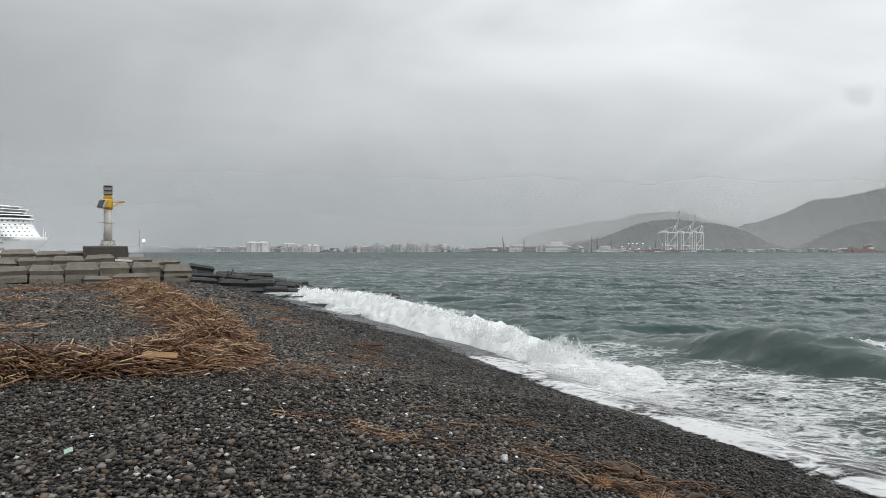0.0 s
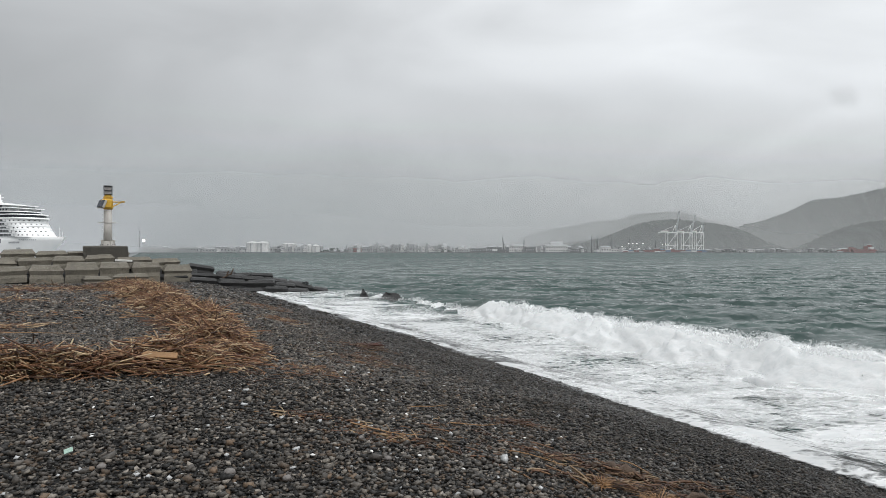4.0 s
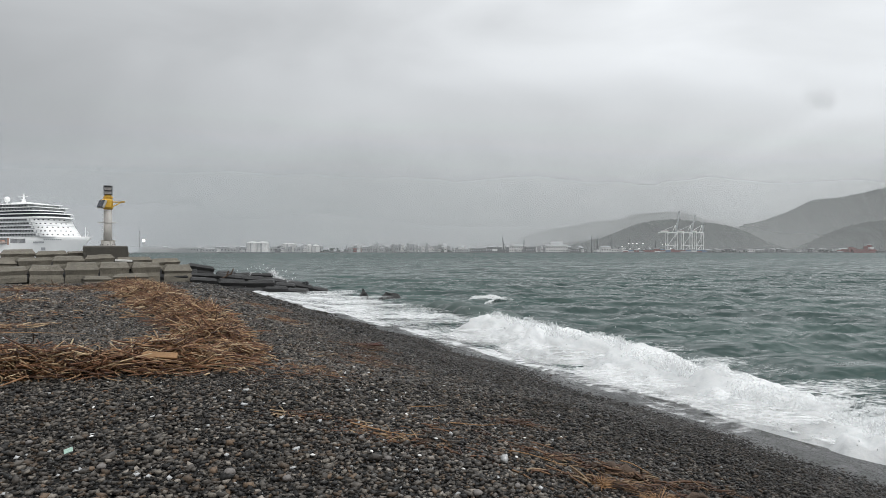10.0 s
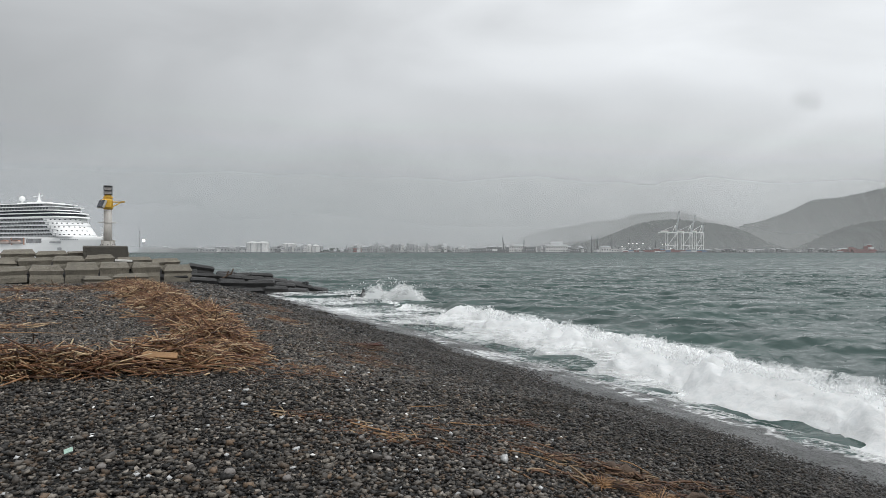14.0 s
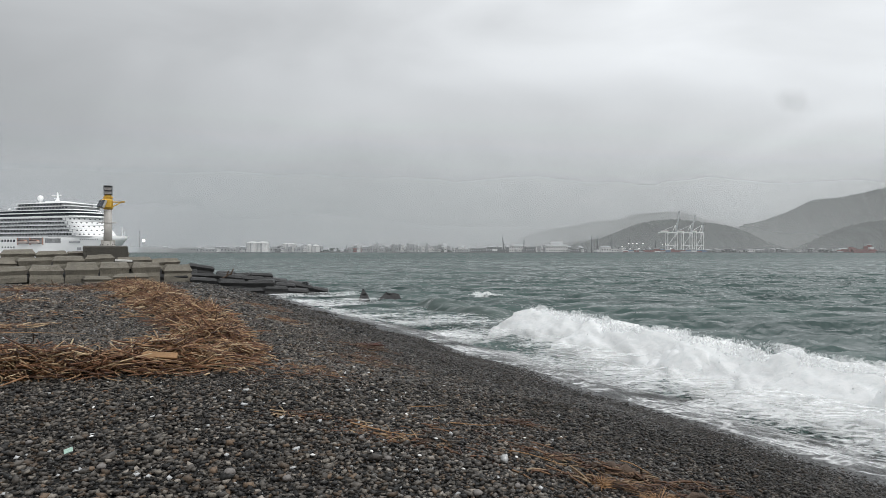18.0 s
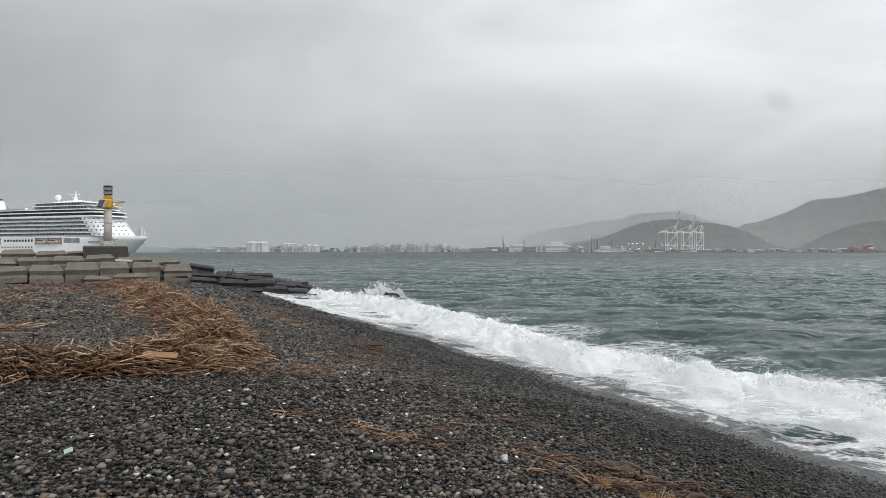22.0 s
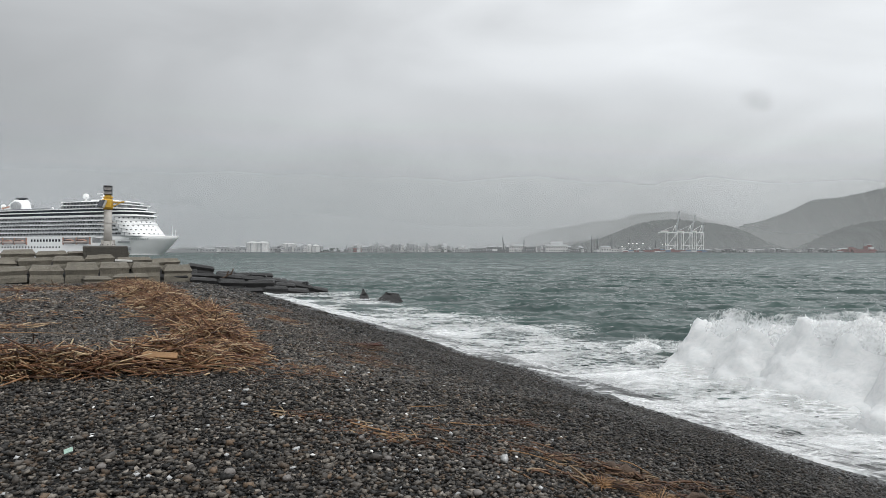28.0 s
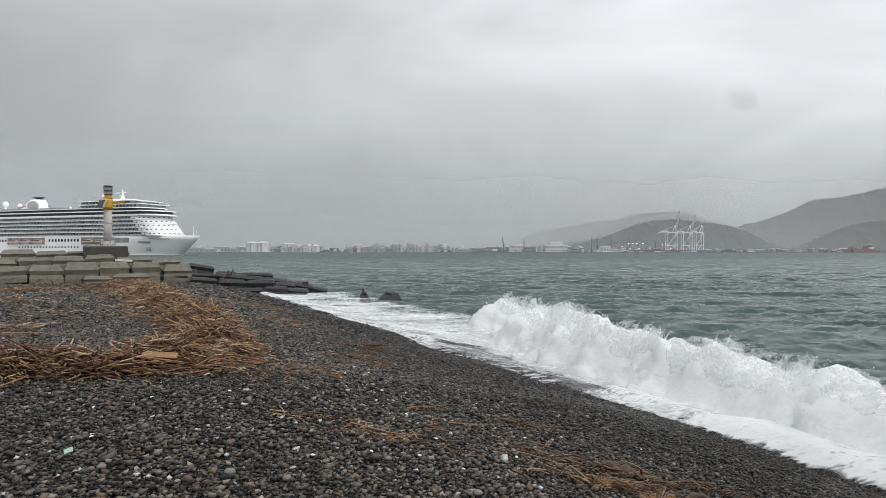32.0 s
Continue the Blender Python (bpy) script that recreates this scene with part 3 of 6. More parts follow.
def tank(px0, px1, py, dome, d, label="white cylindrical storage tank with a domed roof"):
    c = (px0 + px1) / 2
    e = far_thing("storage_tank", label, "tank", c, d, "storage tanks on the far shore")
    r = (far_x(px1, d) - far_x(px0, d)) / 2
    h = hz(py, d) - 1.5
    part("tank_wall", add_lathe(bmesh.new(), [(r, -1), (r, h), (r * 0.99, h + 0.2)], 28), M_FARWALL, e, smooth=False)
    part("dome_roof", add_lathe(bmesh.new(), [(r * 1.02, h), (r * 0.85, h + dome * 0.45), (r * 0.5, h + dome * 0.85), (0.001, h + dome)], 28), M_FARWALL, e, smooth=True)
    part("ladder", box(-r * 0.12, r * 0.12, -r - 0.8, -r, 0, h), M_FARGREY, e)


def gantry_crane(px, px1, top_py, boom_px, d):
    """A ship-to-shore crane with its boom raised; px and px1 are the bearings of its landside and waterside legs."""
    s = d / 1207.25
    e = far_thing("gantry_crane", "white container crane with its grey boom raised", "crane", px, d, "container cranes")
    W, H = (px1 - px) * s, hz(412, d) - 1.5
    top, apex = hz(top_py, d) - 1.5, hz(405, d) - 1.5
    for lx in (0, W):
        for ly in (0, 16):
            part("leg", box(lx - 0.7, lx + 0.7, ly - 0.8, ly + 0.8, -1, H), M_CRANE, e)
    for z, t in ((H * 0.34, 0.55), (H, 0.9)):
        for ly in (0, 16):
            part("crossbeam", box(0, W, ly - 0.6, ly + 0.6, z - t, z + t), M_CRANE, e)
    part("brace", tube((0, 0, H * 0.34), (W, 0, H), 0.5, n=6), M_CRANE, e)
    part("brace", tube((W, 16, H * 0.34), (W * 0.2, 16, 0), 0.5, n=6), M_CRANE, e)
    part("sill_beam", box(-1.5, W + 1.5, -0.8, 0.8, 1.5, 3.2), M_CRANE, e)
    part("back_girder", box(-W * 0.9, W, 6, 10, H, H + 1.7), M_CRANE, e)
    part("machine_house", box(-W * 0.5, W * 0.12, 3, 13, H + 1.7, H + 5.2), M_CRANE, e)
    part("roof_edge", box(-W * 0.5, W * 0.12, 3, 13, H + 5.2, H + 5.8), M_RED, e)
    part("apex_mast", tube((W * 0.55, 8, H), (W * 0.95, 8, apex + 9), 0.6, n=6), M_CRANE, e)
    part("apex_mast", tube((W, 8, H), (W * 0.95, 8, apex + 9), 0.7, n=6), M_CRANE, e)
    ang = math.atan2((boom_px - px) * s - W, top - H)
    m = Matrix.Translation((W, 8, H)) @ Matrix.Rotation(ang, 4, "Y")
    L = math.hypot((boom_px - px) * s - W, top - H)
    for ly in (-2.4, 2.4):
        part("boom", box(-0.75, 0.75, ly - 0.6, ly + 0.6, 0, L, m=m), M_RAIL, e, "pale grey raised boom")
    part("boom_tip", box(-1.1, 1.1, -3, 3, L - 3, L, m=m), M_FARDARK, e)
    for k in range(7):
        part("boom_tie", box(-0.4, 0.4, -2.4, 2.4, L * (k + 0.5) / 7 - 0.4, L * (k + 0.5) / 7 + 0.4, m=m), M_FARGREY, e)
    part("stay", tube((-W * 0.8, 8, H + 1.7), (W * 0.95, 8, apex + 9), 0.3, n=5), M_CRANE, e)
    part("stay", tube(m @ Vector((0, 0, L * 0.55)), (W * 0.95, 8, apex + 9), 0.3, n=5), M_CRANE, e)


def lattice_mast(name, label, px, base_py, top_py, d, w0, mat, cat="pylon", arms=3):
    """A four-legged lattice tower with cross arms."""
    z0, z1 = hz(base_py, d), hz(top_py, d)
    e = empty(name, label, cat, Matrix.Translation((far_x(px, d), d, z0)), "towers on the far shore")
    h = z1 - z0
    for sx in (-1, 1):
        for sy in (-1, 1):
            part("leg", tube((sx * w0, sy * w0, -6), (sx * w0 * 0.25, sy * w0 * 0.25, h), 0.38, 0.28, 5), mat, e)
    for i in range(6):
        a, b = i / 6, (i + 1) / 6
        wa, wb = w0 * (1 - 0.75 * a), w0 * (1 - 0.75 * b)
        part("lattice", tube((-wa, -wa, h * a), (wb, -wb, h * b), 0.2, n=4), mat, e)
        part("lattice", tube((wa, -wa, h * a), (-wb, -wb, h * b), 0.2, n=4), mat, e)
    for i in range(arms):
        z = h * (0.97 - 0.13 * i)
        part("cross_arm", box(-w0 * 1.25, w0 * 1.25, -0.4, 0.4, z - 0.5, z + 0.5), mat, e)


def chimney(px, base_py, top_py, d, r, mat, label):
    z0, z1 = hz(base_py, d), hz(top_py, d)
    e = empty("chimney", label, "chimney", Matrix.Translation((far_x(px, d), d, z0)), "chimneys on the far shore")
    part("shaft", add_lathe(bmesh.new(), [(r, -4), (r * 0.75, (z1 - z0) * 0.97), (r * 0.75, z1 - z0)], 12), mat, e, smooth=True)
    part("rim", add_lathe(bmesh.new(), [(r * 0.9, (z1 - z0) * 0.93), (r * 0.9, (z1 - z0))], 12), M_FARDARK, e)
    part("gallery", add_lathe(bmesh.new(), [(r * 1.15, (z1 - z0) * 0.62), (r * 1.15, (z1 - z0) * 0.64)], 12), M_FARDARK, e)


def build_far_shore():
    rg = random.Random(3)
    # the quay: a long low dark strip of land
    bm = bmesh.new()
    add_box(bm, far_x(-200), far_x(1800), FAR - 12, FAR + 400, -2, 1.5)
    tagged(new("quay_land", link_mesh("quay_land", bm, M_FARDARK)), "low dark quay along the far shore", "quay", kind="structure")
    # tanks
    tank(436, 456.5, 431, 5, FAR + 10)
    tank(454, 476.5, 431, 5, FAR + 14)
    tank(499, 524, 433, 4, FAR + 60, "grey cylindrical storage tank")
    tank(543, 552, 436, 5, FAR + 30, "small white spherical gas tank")
    tank(552, 566, 436.5, 5, FAR + 30, "small white spherical gas tank")
    # sheds and houses at the left of the tanks
    for px0, px1, py, mat in ((252, 271, 438, M_FARWALL), (270, 292, 440, M_FARWALL), (296, 316, 441, M_FARGREY), (316, 352, 438, M_FARGREY), (352, 380, 440, M_FARGREY), (384, 402, 437, M_FARGREY), (402, 424, 439, M_FARGREY), (424, 436, 437, M_FARGREY), (478, 492, 437, M_FARGREY), (489, 499, 434.5, M_FARGREY), (524, 536, 434, M_FARGREY), (612, 640, 438.5, M_RED), (640, 652, 437, M_FARGREY)):
        far_building("shed" if py > 437 else "factory", "long low industrial shed on the far quay", px0, px1, py + 0.8, mat, FAR + rg.uniform(5, 60), 1, max(3, int((px1 - px0) / 5)), "gable" if rg.random() < 0.5 else "flat", group="sheds on the far quay")
    # apartment blocks
    for i in range(26):
        px = 652 + i * 5.6 + rg.uniform(-1.2, 1.2)
        w = rg.uniform(3.2, 7.0)
        py = rg.uniform(431, 438)
        far_building("apartment_block", "pale grey apartment block in rain haze", px, px + w, py, rg.choice((M_FARWALL, M_FARGREY, M_FARGREY)), FAR + rg.uniform(40, 200), 5, 3, group="apartment blocks on the far shore")
    # port sheds, ships and clutter
    for px0, px1, py, mat in ((800, 830, 441, M_FARGREY), (832, 860, 439, M_FARDARK), (862, 886, 437, M_FARDARK), (893, 905, 434, M_FARWALL), (905, 930, 435, M_FARWALL), (930, 950, 437, M_FARDARK), (950, 966, 436, M_FARGREY), (966, 1005, 435, M_FARWALL), (975, 996, 431, M_FARWALL), (1010, 1038, 440, M_FARDARK), (1064, 1082, 437, M_FARWALL), (1082, 1104, 440, M_FARWALL), (1250, 1290, 442, M_FARGREY), (1322, 1336, 441, M_FARWALL), (1340, 1398, 442, M_FARGREY), (1412, 1418, 441, M_FARWALL), (1420, 1478, 442, M_FARGREY), (1486, 1500, 440, M_FARWALL)):
        far_building("warehouse", "port warehouse on the far quay", px0, px1, py + 0.8, mat, FAR + rg.uniform(5, 60), 1 if py > 436 else 2, max(3, int((px1 - px0) / 4)), "gable" if rg.random() < 0.4 else "flat", group="warehouses on the far quay")
    # small roofs, stores and plant between them
    for px0, px1, count, low, high, tones in ((262, 436, 46, 438, 443, (M_FARGREY, M_FARWALL, M_FARGREY)), (478, 566, 22, 435, 442, (M_FARGREY, M_FARWALL, M_FARDARK)), (612, 800, 44, 434, 442, (M_FARGREY, M_FARGREY, M_FARWALL)), (800, 1105, 62, 437, 443, (M_FARDARK, M_FARGREY, M_FARWALL)), (1105, 1250, 20, 440, 443, (M_FARDARK, M_FARGREY)), (1250, 1500, 40, 440.5, 443.5, (M_FARGREY, M_FARWALL, M_FARDARK))):
        for i in range(count):
            px = rg.uniform(px0, px1)
            far_building("store", "small grey waterside store on the far quay", px, px + rg.uniform(1.6, 6.5), rg.uniform(low, high), rg.choice(tones), FAR + rg.uniform(2, 120), 1, 2, rg.choice(("flat", "flat", "gable")), group="stores on the far quay")
    # stacked containers
    cont = [link_mesh("container", box(-6, 6, 0, 2.5, 0, 2.6, 0.08), m) for m in (M_RED, M_BLUEPAINT, M_FARWALL, M_FARGREY, M_RED)]
    stack = {}
    for i in range(125):
        px = rg.uniform(1105, 1250) if i < 70 else rg.uniform(1485, 1549)
        o = new("container", cont[rg.randrange(5) if i < 70 else rg.choice((0, 0, 0, 4, 3))])
        slot = (round(far_x(px) / 13), rg.randrange(3))
        stack[slot] = stack.get(slot, -1) + 1
        o.location = (slot[0] * 13.0, FAR - 6 + slot[1] * 5, 1.5 + 2.6 * stack[slot])
        tagged(o, "stacked shipping container on the quay", "container", "containers on the far quay")
    # trees on the far shore
    for px0, px1, py in ((566, 612, 437), (780, 800, 440), (1255, 1345, 442), (1440, 1490, 441)):
        bm = bmesh.new()
        for i in range(40):
            x = rg.uniform(px0, px1)
            t = 1 - abs((x - (px0 + px1) / 2) / ((px1 - px0) / 2)) ** 2
            z = 1 + rg.random() * max(2.0, (hz(py, FAR) - 3) * t)
            add_ball(bm, (far_x(x), FAR + rg.uniform(10, 60), z), rg.uniform(2, 4), rg.uniform(2, 4), rg.uniform(1.5, 3), 1)
        tagged(new("trees", link_mesh("trees", bm, M_GREEN)), "dark clump of trees on the far shore", "trees", kind="stuff")
    # cranes, chimneys, pylons
    gantry_crane(1182, 1198.5, 374, 1204.5, FAR + 5)
    gantry_crane(1209.5, 1225, 380, 1233, FAR + 15)
    gantry_crane(1233, 1245, 396, 1248, FAR + 25)
    for px, tip, py in ((892, 889.5, 420), (927, 928, 424), (884, 879, 433), (611, 614, 432)):
        e = far_thing("dock_crane", "dark luffing dock crane", "crane", px, FAR, "dock cranes")
        s = FAR / 1207.25
        part("jib", tube((0, 4, 4), ((tip - px) * s, 4, hz(py, FAR) - 1.5), 1.6, 1.0, 6), M_FARDARK, e)
        part("cab", box(-3.5, 3.5, 0, 8, 0, 7, 0.3), M_FARDARK, e)
        part("counterweight", box(3.5, 6.5, 1, 7, 3, 6, 0.2), M_FARDARK, e)
    for px, py, r in ((1047, 418.5, 2.0), (1057, 416.5, 2.0), (1081.5, 420, 1.9), (1114, 423, 1.6), (1160, 426, 1.6), (848, 424, 0.7), (922, 421, 0.7), (247, 409, 1.0)):
        chimney(px, 444, py, FAR + 80, r, M_FARDARK if r > 1 else M_FARGREY, "tall dark industrial chimney")
    for px, b, t in ((1313.5, 402, 376), (1343.5, 392, 376), (1353, 389, 375), (1293, 402, 386), (1301, 402, 388)):
        chimney(px, b, t, 3700, 3.2 if t < 380 else 1.6, M_FARGREY, "hazy chimney beyond the hill")
    lattice_mast("pylon", "steel lattice power pylon on the hill", 1421, 365, 337, 3250, 6.5, M_FARGREY)
    lattice_mast("pylon", "steel lattice power pylon on the hill", 1491, 350, 334, 3280, 4.0, M_FARGREY)
    lattice_mast("pylon", "steel lattice power pylon on the hill", 1562, 335, 300, 3280, 5.0, M_FARGREY)
    lattice_mast("pylon", "short lattice tower on the hill", 1450, 355, 346, 3280, 5.0, M_FARGREY, arms=1)
    # bright signal board
    e = far_thing("signal_board", "bright white port signal board on a post", "sign", 254, FAR - 5)
    s = FAR / 1207.25
    part("board", box(-3.6, 3.6, 0, 1.2, hz(428.5, FAR) - 1.5, hz(424, FAR) - 1.5, 0.2), M_LAMP, e)
    part("post", tube((0, 0.6, 0), (0, 0.6, hz(428, FAR) - 1.5), 0.8, n=6), M_FARGREY, e)
    # quay lamps seen as points of light
    for px, py in ((1113, 432), (1120, 432), (1127, 432), (1138, 432), (1101, 437), (1131, 441), (1172, 433), (1178, 433), (1187, 440), (1115, 441)):
        e = far_thing("quay_lamp", "lit floodlight on a quay mast", "lamp", px, FAR - 8, "quay floodlights")
        z = hz(py, FAR) - 1.5
        part("mast", tube((0, 0, 0), (0, 0, z), 0.3, n=5), M_FARGREY, e)
        part("lamp_head", box(-1.0, 1.0, -0.5, 0.5, z, z + 1.3, 0.1), M_LAMP, e)
    # moored freighter with red hull
    for px0, px1, hull, name_label in ((1510, 1550, M_RED, "red cargo ship moored at the far quay"), (1553, 1582, M_FARDARK, "dark work ship with derricks at the far quay"), (833, 884, M_FARDARK, "dark barge moored at the far quay")):
        c = (px0 + px1) / 2
        d = FAR - 30
        e = empty("cargo_ship", name_label, "ship", Matrix.Translation((far_x(c, d), d, 0.0)), "ships at the far quay")
        w = far_x(px1, d) - far_x(px0, d)
        top = 4.2 if hull is M_FARDARK else hz(441.5, d)
        bm = box(-w / 2, w / 2, 0, 10, -1, top)
        for v in bm.verts:
            if v.co.z < 0:
                v.co.x *= 0.93
        part("hull", bm, hull, e)
        part("bridge", box(w * 0.25, w * 0.42, 1, 9, top, top + 5.5, 0.2), M_FARWALL, e)
        part("funnel", box(w * 0.3, w * 0.36, 4, 7, top + 5.5, top + 8.5, 0.2), hull, e)
        for k in (-0.3, 0.0, 0.38):
            part("derrick", tube((w * k, 5, top), (w * k + 0.5, 5, top + rg.uniform(9, 16) * (1 if hull is not M_FARDARK else 1.4)), 0.45, 0.3, 6), M_FARDARK, e)
    # far breakwater strip and its small light
    bm = bmesh.new()
    add_box(bm, far_x(805, 1450), far_x(1008, 1450), 1450, 1462, -2, 1.9)
    tagged(new("breakwater", link_mesh("breakwater", bm, M_FARDARK)), "low dark breakwater across the harbour mouth", "breakwater", kind="structure")


build_hills()
build_far_shore()
mist_sheet("mist_backdrop_far", 3560.0, 760, M_MIST_BACK)
mist_sheet("mist_backdrop", 2350.0, 640, M_MIST_FAR)
mist_sheet("mist_backdrop_near", 1960.0, 600, M_MIST_MID)
mist_sheet("mist_veil", 1300.0, 220, M_MIST_NEAR)

# ---- the jetty of concrete blocks ----


def block_bm(w, d, h, seed, taper=0.08, rough=0.02, chamfer=0.35):
    """A cast armour block: a waisted body under a cap that slopes back, with worn and pitted faces. Base centre at the origin."""
    rg = random.Random(seed)
    bm = bmesh.new()
    skew = rg.uniform(-0.05, 0.05) * w
    cap, lift = h * min(0.6, chamfer * rg.uniform(0.8, 1.2)), [rg.uniform(-0.05, 0.05) * h for _ in range(4)]
    rings = []
    for z, kx, front, back in ((0.0, 1.0 - 0.3 * taper, -0.02, 0.0), (h * 0.32, 1 - 0.4 * taper, 0.0, 0.0), (h * 0.50, 1 - 0.8 * taper, 0.07, 0.0), (h - cap, 1.0, 0.0, 0.0), (h, 1 - taper * 2.3, cap * 1.25, 0.06)):
        hx, sh = w / 2 * kx, skew * z / h
        pts = ((-hx + sh, -d / 2 + front), (hx + sh, -d / 2 + front), (hx + sh, d / 2 - back), (-hx + sh, d / 2 - back))
        rings.append([bm.verts.new((x, y, z + (lift[i] if z == h else 0.0))) for i, (x, y) in enumerate(pts)])
    for ra, rb in zip(rings, rings[1:]):
        for i in range(4):
            bm.faces.new((ra[i], ra[(i + 1) % 4], rb[(i + 1) % 4], rb[i]))
    bm.faces.new(rings[0][::-1])
    bm.faces.new(rings[-1])
    bmesh.ops.bevel(bm, geom=[e for e in bm.edges if e.calc_face_angle(0) > 0.25], offset=0.018, segments=1, affect="EDGES", profile=0.5)
    bmesh.ops.triangulate(bm, faces=[f for f in bm.faces if len(f.verts) > 4])
    for _ in range(3):
        bmesh.ops.subdivide_edges(bm, edges=[e for e in bm.edges if e.calc_length() > 0.16], cuts=1, use_grid_fill=True)
    bm.normal_update()
    o = Vector((seed * 3.1, seed * 1.7, 0))
    push = [(v, v.normal * (noise.fractal(v.co * 2.4 + o, 0.9, 2.0, 4) * rough - max(0.0, noise.noise(v.co * 6.0 + o) - 0.3) * rough * 4)) for v in bm.verts]
    for v, p in push:
        v.co += p
    return bm


def jetty_y(px, row):
    return 31.0 + 0.0125 * px + row * 1.7


def add_block(px0, px1, py0, py1, row, mat, seed, label, name="concrete_block", depth=1.5, tilt=0.0, yaw=0.0):
    y = jetty_y((px0 + px1) / 2, row)
    s = y / 1207.25
    x = ((px0 + px1) / 2 - 784) * s
    side = math.atan2(-x, y)
    w = (px1 - px0) * s * math.cos(side)
    z1, z0 = 2.2 + (446 - py0) * s, 2.2 + (446 - py1) * s
    h = (z1 - z0) + 0.25
    wet = mat is M_CONC_WET
    bm = block_bm(w * (0.98 if wet else 1.0), depth, h, seed, 0.06 if wet else random.uniform(0.05, 0.10), 0.012 if wet else 0.022, 0.22 if wet else random.uniform(0.20, 0.34))
    back = depth * 0.5
    return thing(name, bm, mat, label, "concrete block", pose(x - back * math.sin(side), y + back * math.cos(side), z0 - 0.25, 0, tilt, math.degrees(side) + yaw), "blocks of the jetty")


def build_jetty():
    dry = "weathered grey concrete armour block of the jetty"
    wet = "wet dark concrete slab at the low end of the jetty"
    rows = (
        (2, M_CONC, ((-70, -4, 443, 460), (-2, 62, 442, 459), (63, 122, 444.5, 458), (120, 153, 444.5, 454), (153, 178, 443, 454), (178, 228, 443.5, 454))),
        (1, M_CONC, ((-90, -35, 455, 474), (-34, 28, 457, 474), (30, 91, 456.5, 474), (91, 151, 454, 471), (151, 204, 451.5, 468), (204, 268, 455, 467), (266, 319, 458, 472))),
        (0, M_CONC, ((-60, -12, 472, 492), (-8, 48, 474, 492), (50, 113, 470, 495), (114, 176, 466, 498), (178, 231, 464, 498), (232, 283, 465, 492), (286, 337, 469.5, 490))),
        (-0.6, M_CONC, ((146, 196, 490, 498), (198, 262, 485, 495))),
    )
    k = 1
    for row, mat, bl in rows:
        for b in bl:
            add_block(*b, row, mat, k, dry, tilt=random.uniform(-3.5, 1.5), yaw=random.uniform(-3, 7))
            k += 1
    # dark filler added behind the blocks, so their gaps look closed and shaded
    for row, top, spans in ((0.95, 479, ((-150, 20), (20, 180), (180, 345))), (1.95, 462, ((-150, 30), (30, 170), (170, 300)))):
        for a, b in spans:
            y = jetty_y((a + b) / 2, row)
            s = y / 1207.25
            x, high = ((a + b) / 2 - 784) * s, 2.2 + (446 - top) * s + 0.6
            side = math.atan2(-x, y)
            bm = block_bm((b - a) * s * 1.06 * math.cos(side), 0.9, high, k + 300, 0.0, 0.10, 0.2)
            thing("rubble_bank", bm, M_ROCK, "dark filler added behind the jetty blocks to close and darken their gaps", "rubble", pose(x, y, -0.6, 0, 0, math.degrees(side)), "rubble under the jetty")
            k += 1
    slabs = (
        (1.2, (328, 378, 469, 480), 6), (0.6, (316, 384, 484, 493), 1), (0.0, (262, 336, 486, 497), 0), (-0.3, (334, 383, 492.5, 505), 2), (0.3, (380, 432, 486, 497), 3),
        (1.2, (412, 443, 484, 491), -2), (-0.3, (384, 434, 495.5, 510), 1), (0.3, (418, 470, 490, 499), 5))
    low_slabs = (
        (-0.3, (435, 487, 497, 512), 0), (0.5, (464, 507, 493, 505), 6),
        (0.1, (486, 524, 501, 513), 4), (-0.6, (415, 466, 510.5, 519), 1), (-0.6, (468, 510, 507.5, 517), 3), (0.5, (505, 540, 499, 512), 5), (-0.5, (508, 546, 512, 521), 4),
        (0.3, (512, 553, 502.5, 515), 9), (0.2, (551, 579, 509.5, 519), 12), (0.9, (440, 480, 484, 492), 3), (0.9, (384, 416, 481, 488), 4))
    for row, b, tilt in slabs + low_slabs:
        add_block(*b, row, M_CONC_WET, k, wet, depth=1.3, tilt=tilt + random.uniform(-1, 3), yaw=random.uniform(-8, 8))
        k += 1
    # upright iron ring post near the jetty's end
    y = jetty_y(540, 0.4)
    s = y / 1207.25
    e = empty("mooring_post", "rusted dark mooring post on the jetty's end", "post", Matrix.Translation(((541 - 784) * s, y, 2.2 - 66 * s)))
    part("post", tube((0.1, 0, -0.1), (0.1, 0, 0.42), 0.07, n=8), M_DARK, e)
    part("bracket", tube((0.1, 0, 0.40), (-0.18, 0, 0.36), 0.05, n=6), M_DARK, e)
    part("strut", tube((-0.16, 0, 0.36), (-0.05, 0, 0.0), 0.04, n=6), M_DARK, e)
    # driftwood caught on the slabs
    for px, py, dx, dz in ((405, 486, 0.25, 0.32), (410, 489, -0.5, 0.12), (388, 488, 0.6, 0.1), (398, 487, 0.2, 0.24)):
        y = jetty_y(px, 0.4)
        s = y / 1207.25
        x, z = (px - 784) * s, 2.2 + (446 - py) * s
        thing("driftwood", tube((x, y, z - 0.25), (x + dx, y, z + dz), 0.05, 0.03, 6), M_BARK, "dark driftwood branch caught on the jetty slabs", "driftwood", group="driftwood on the jetty")
    # pale timber lying on the blocks
    y = jetty_y(220, 0.9)
    s = y / 1207.25
    thing("timber", box(-0.42, 0.42, -0.06, 0.06, -0.05, 0.05, 0.012), M_SHELL, "pale bleached timber lying on the blocks", "timber", pose((219 - 784) * s, y, 2.2 - 15.5 * s, 0, 2, 4))
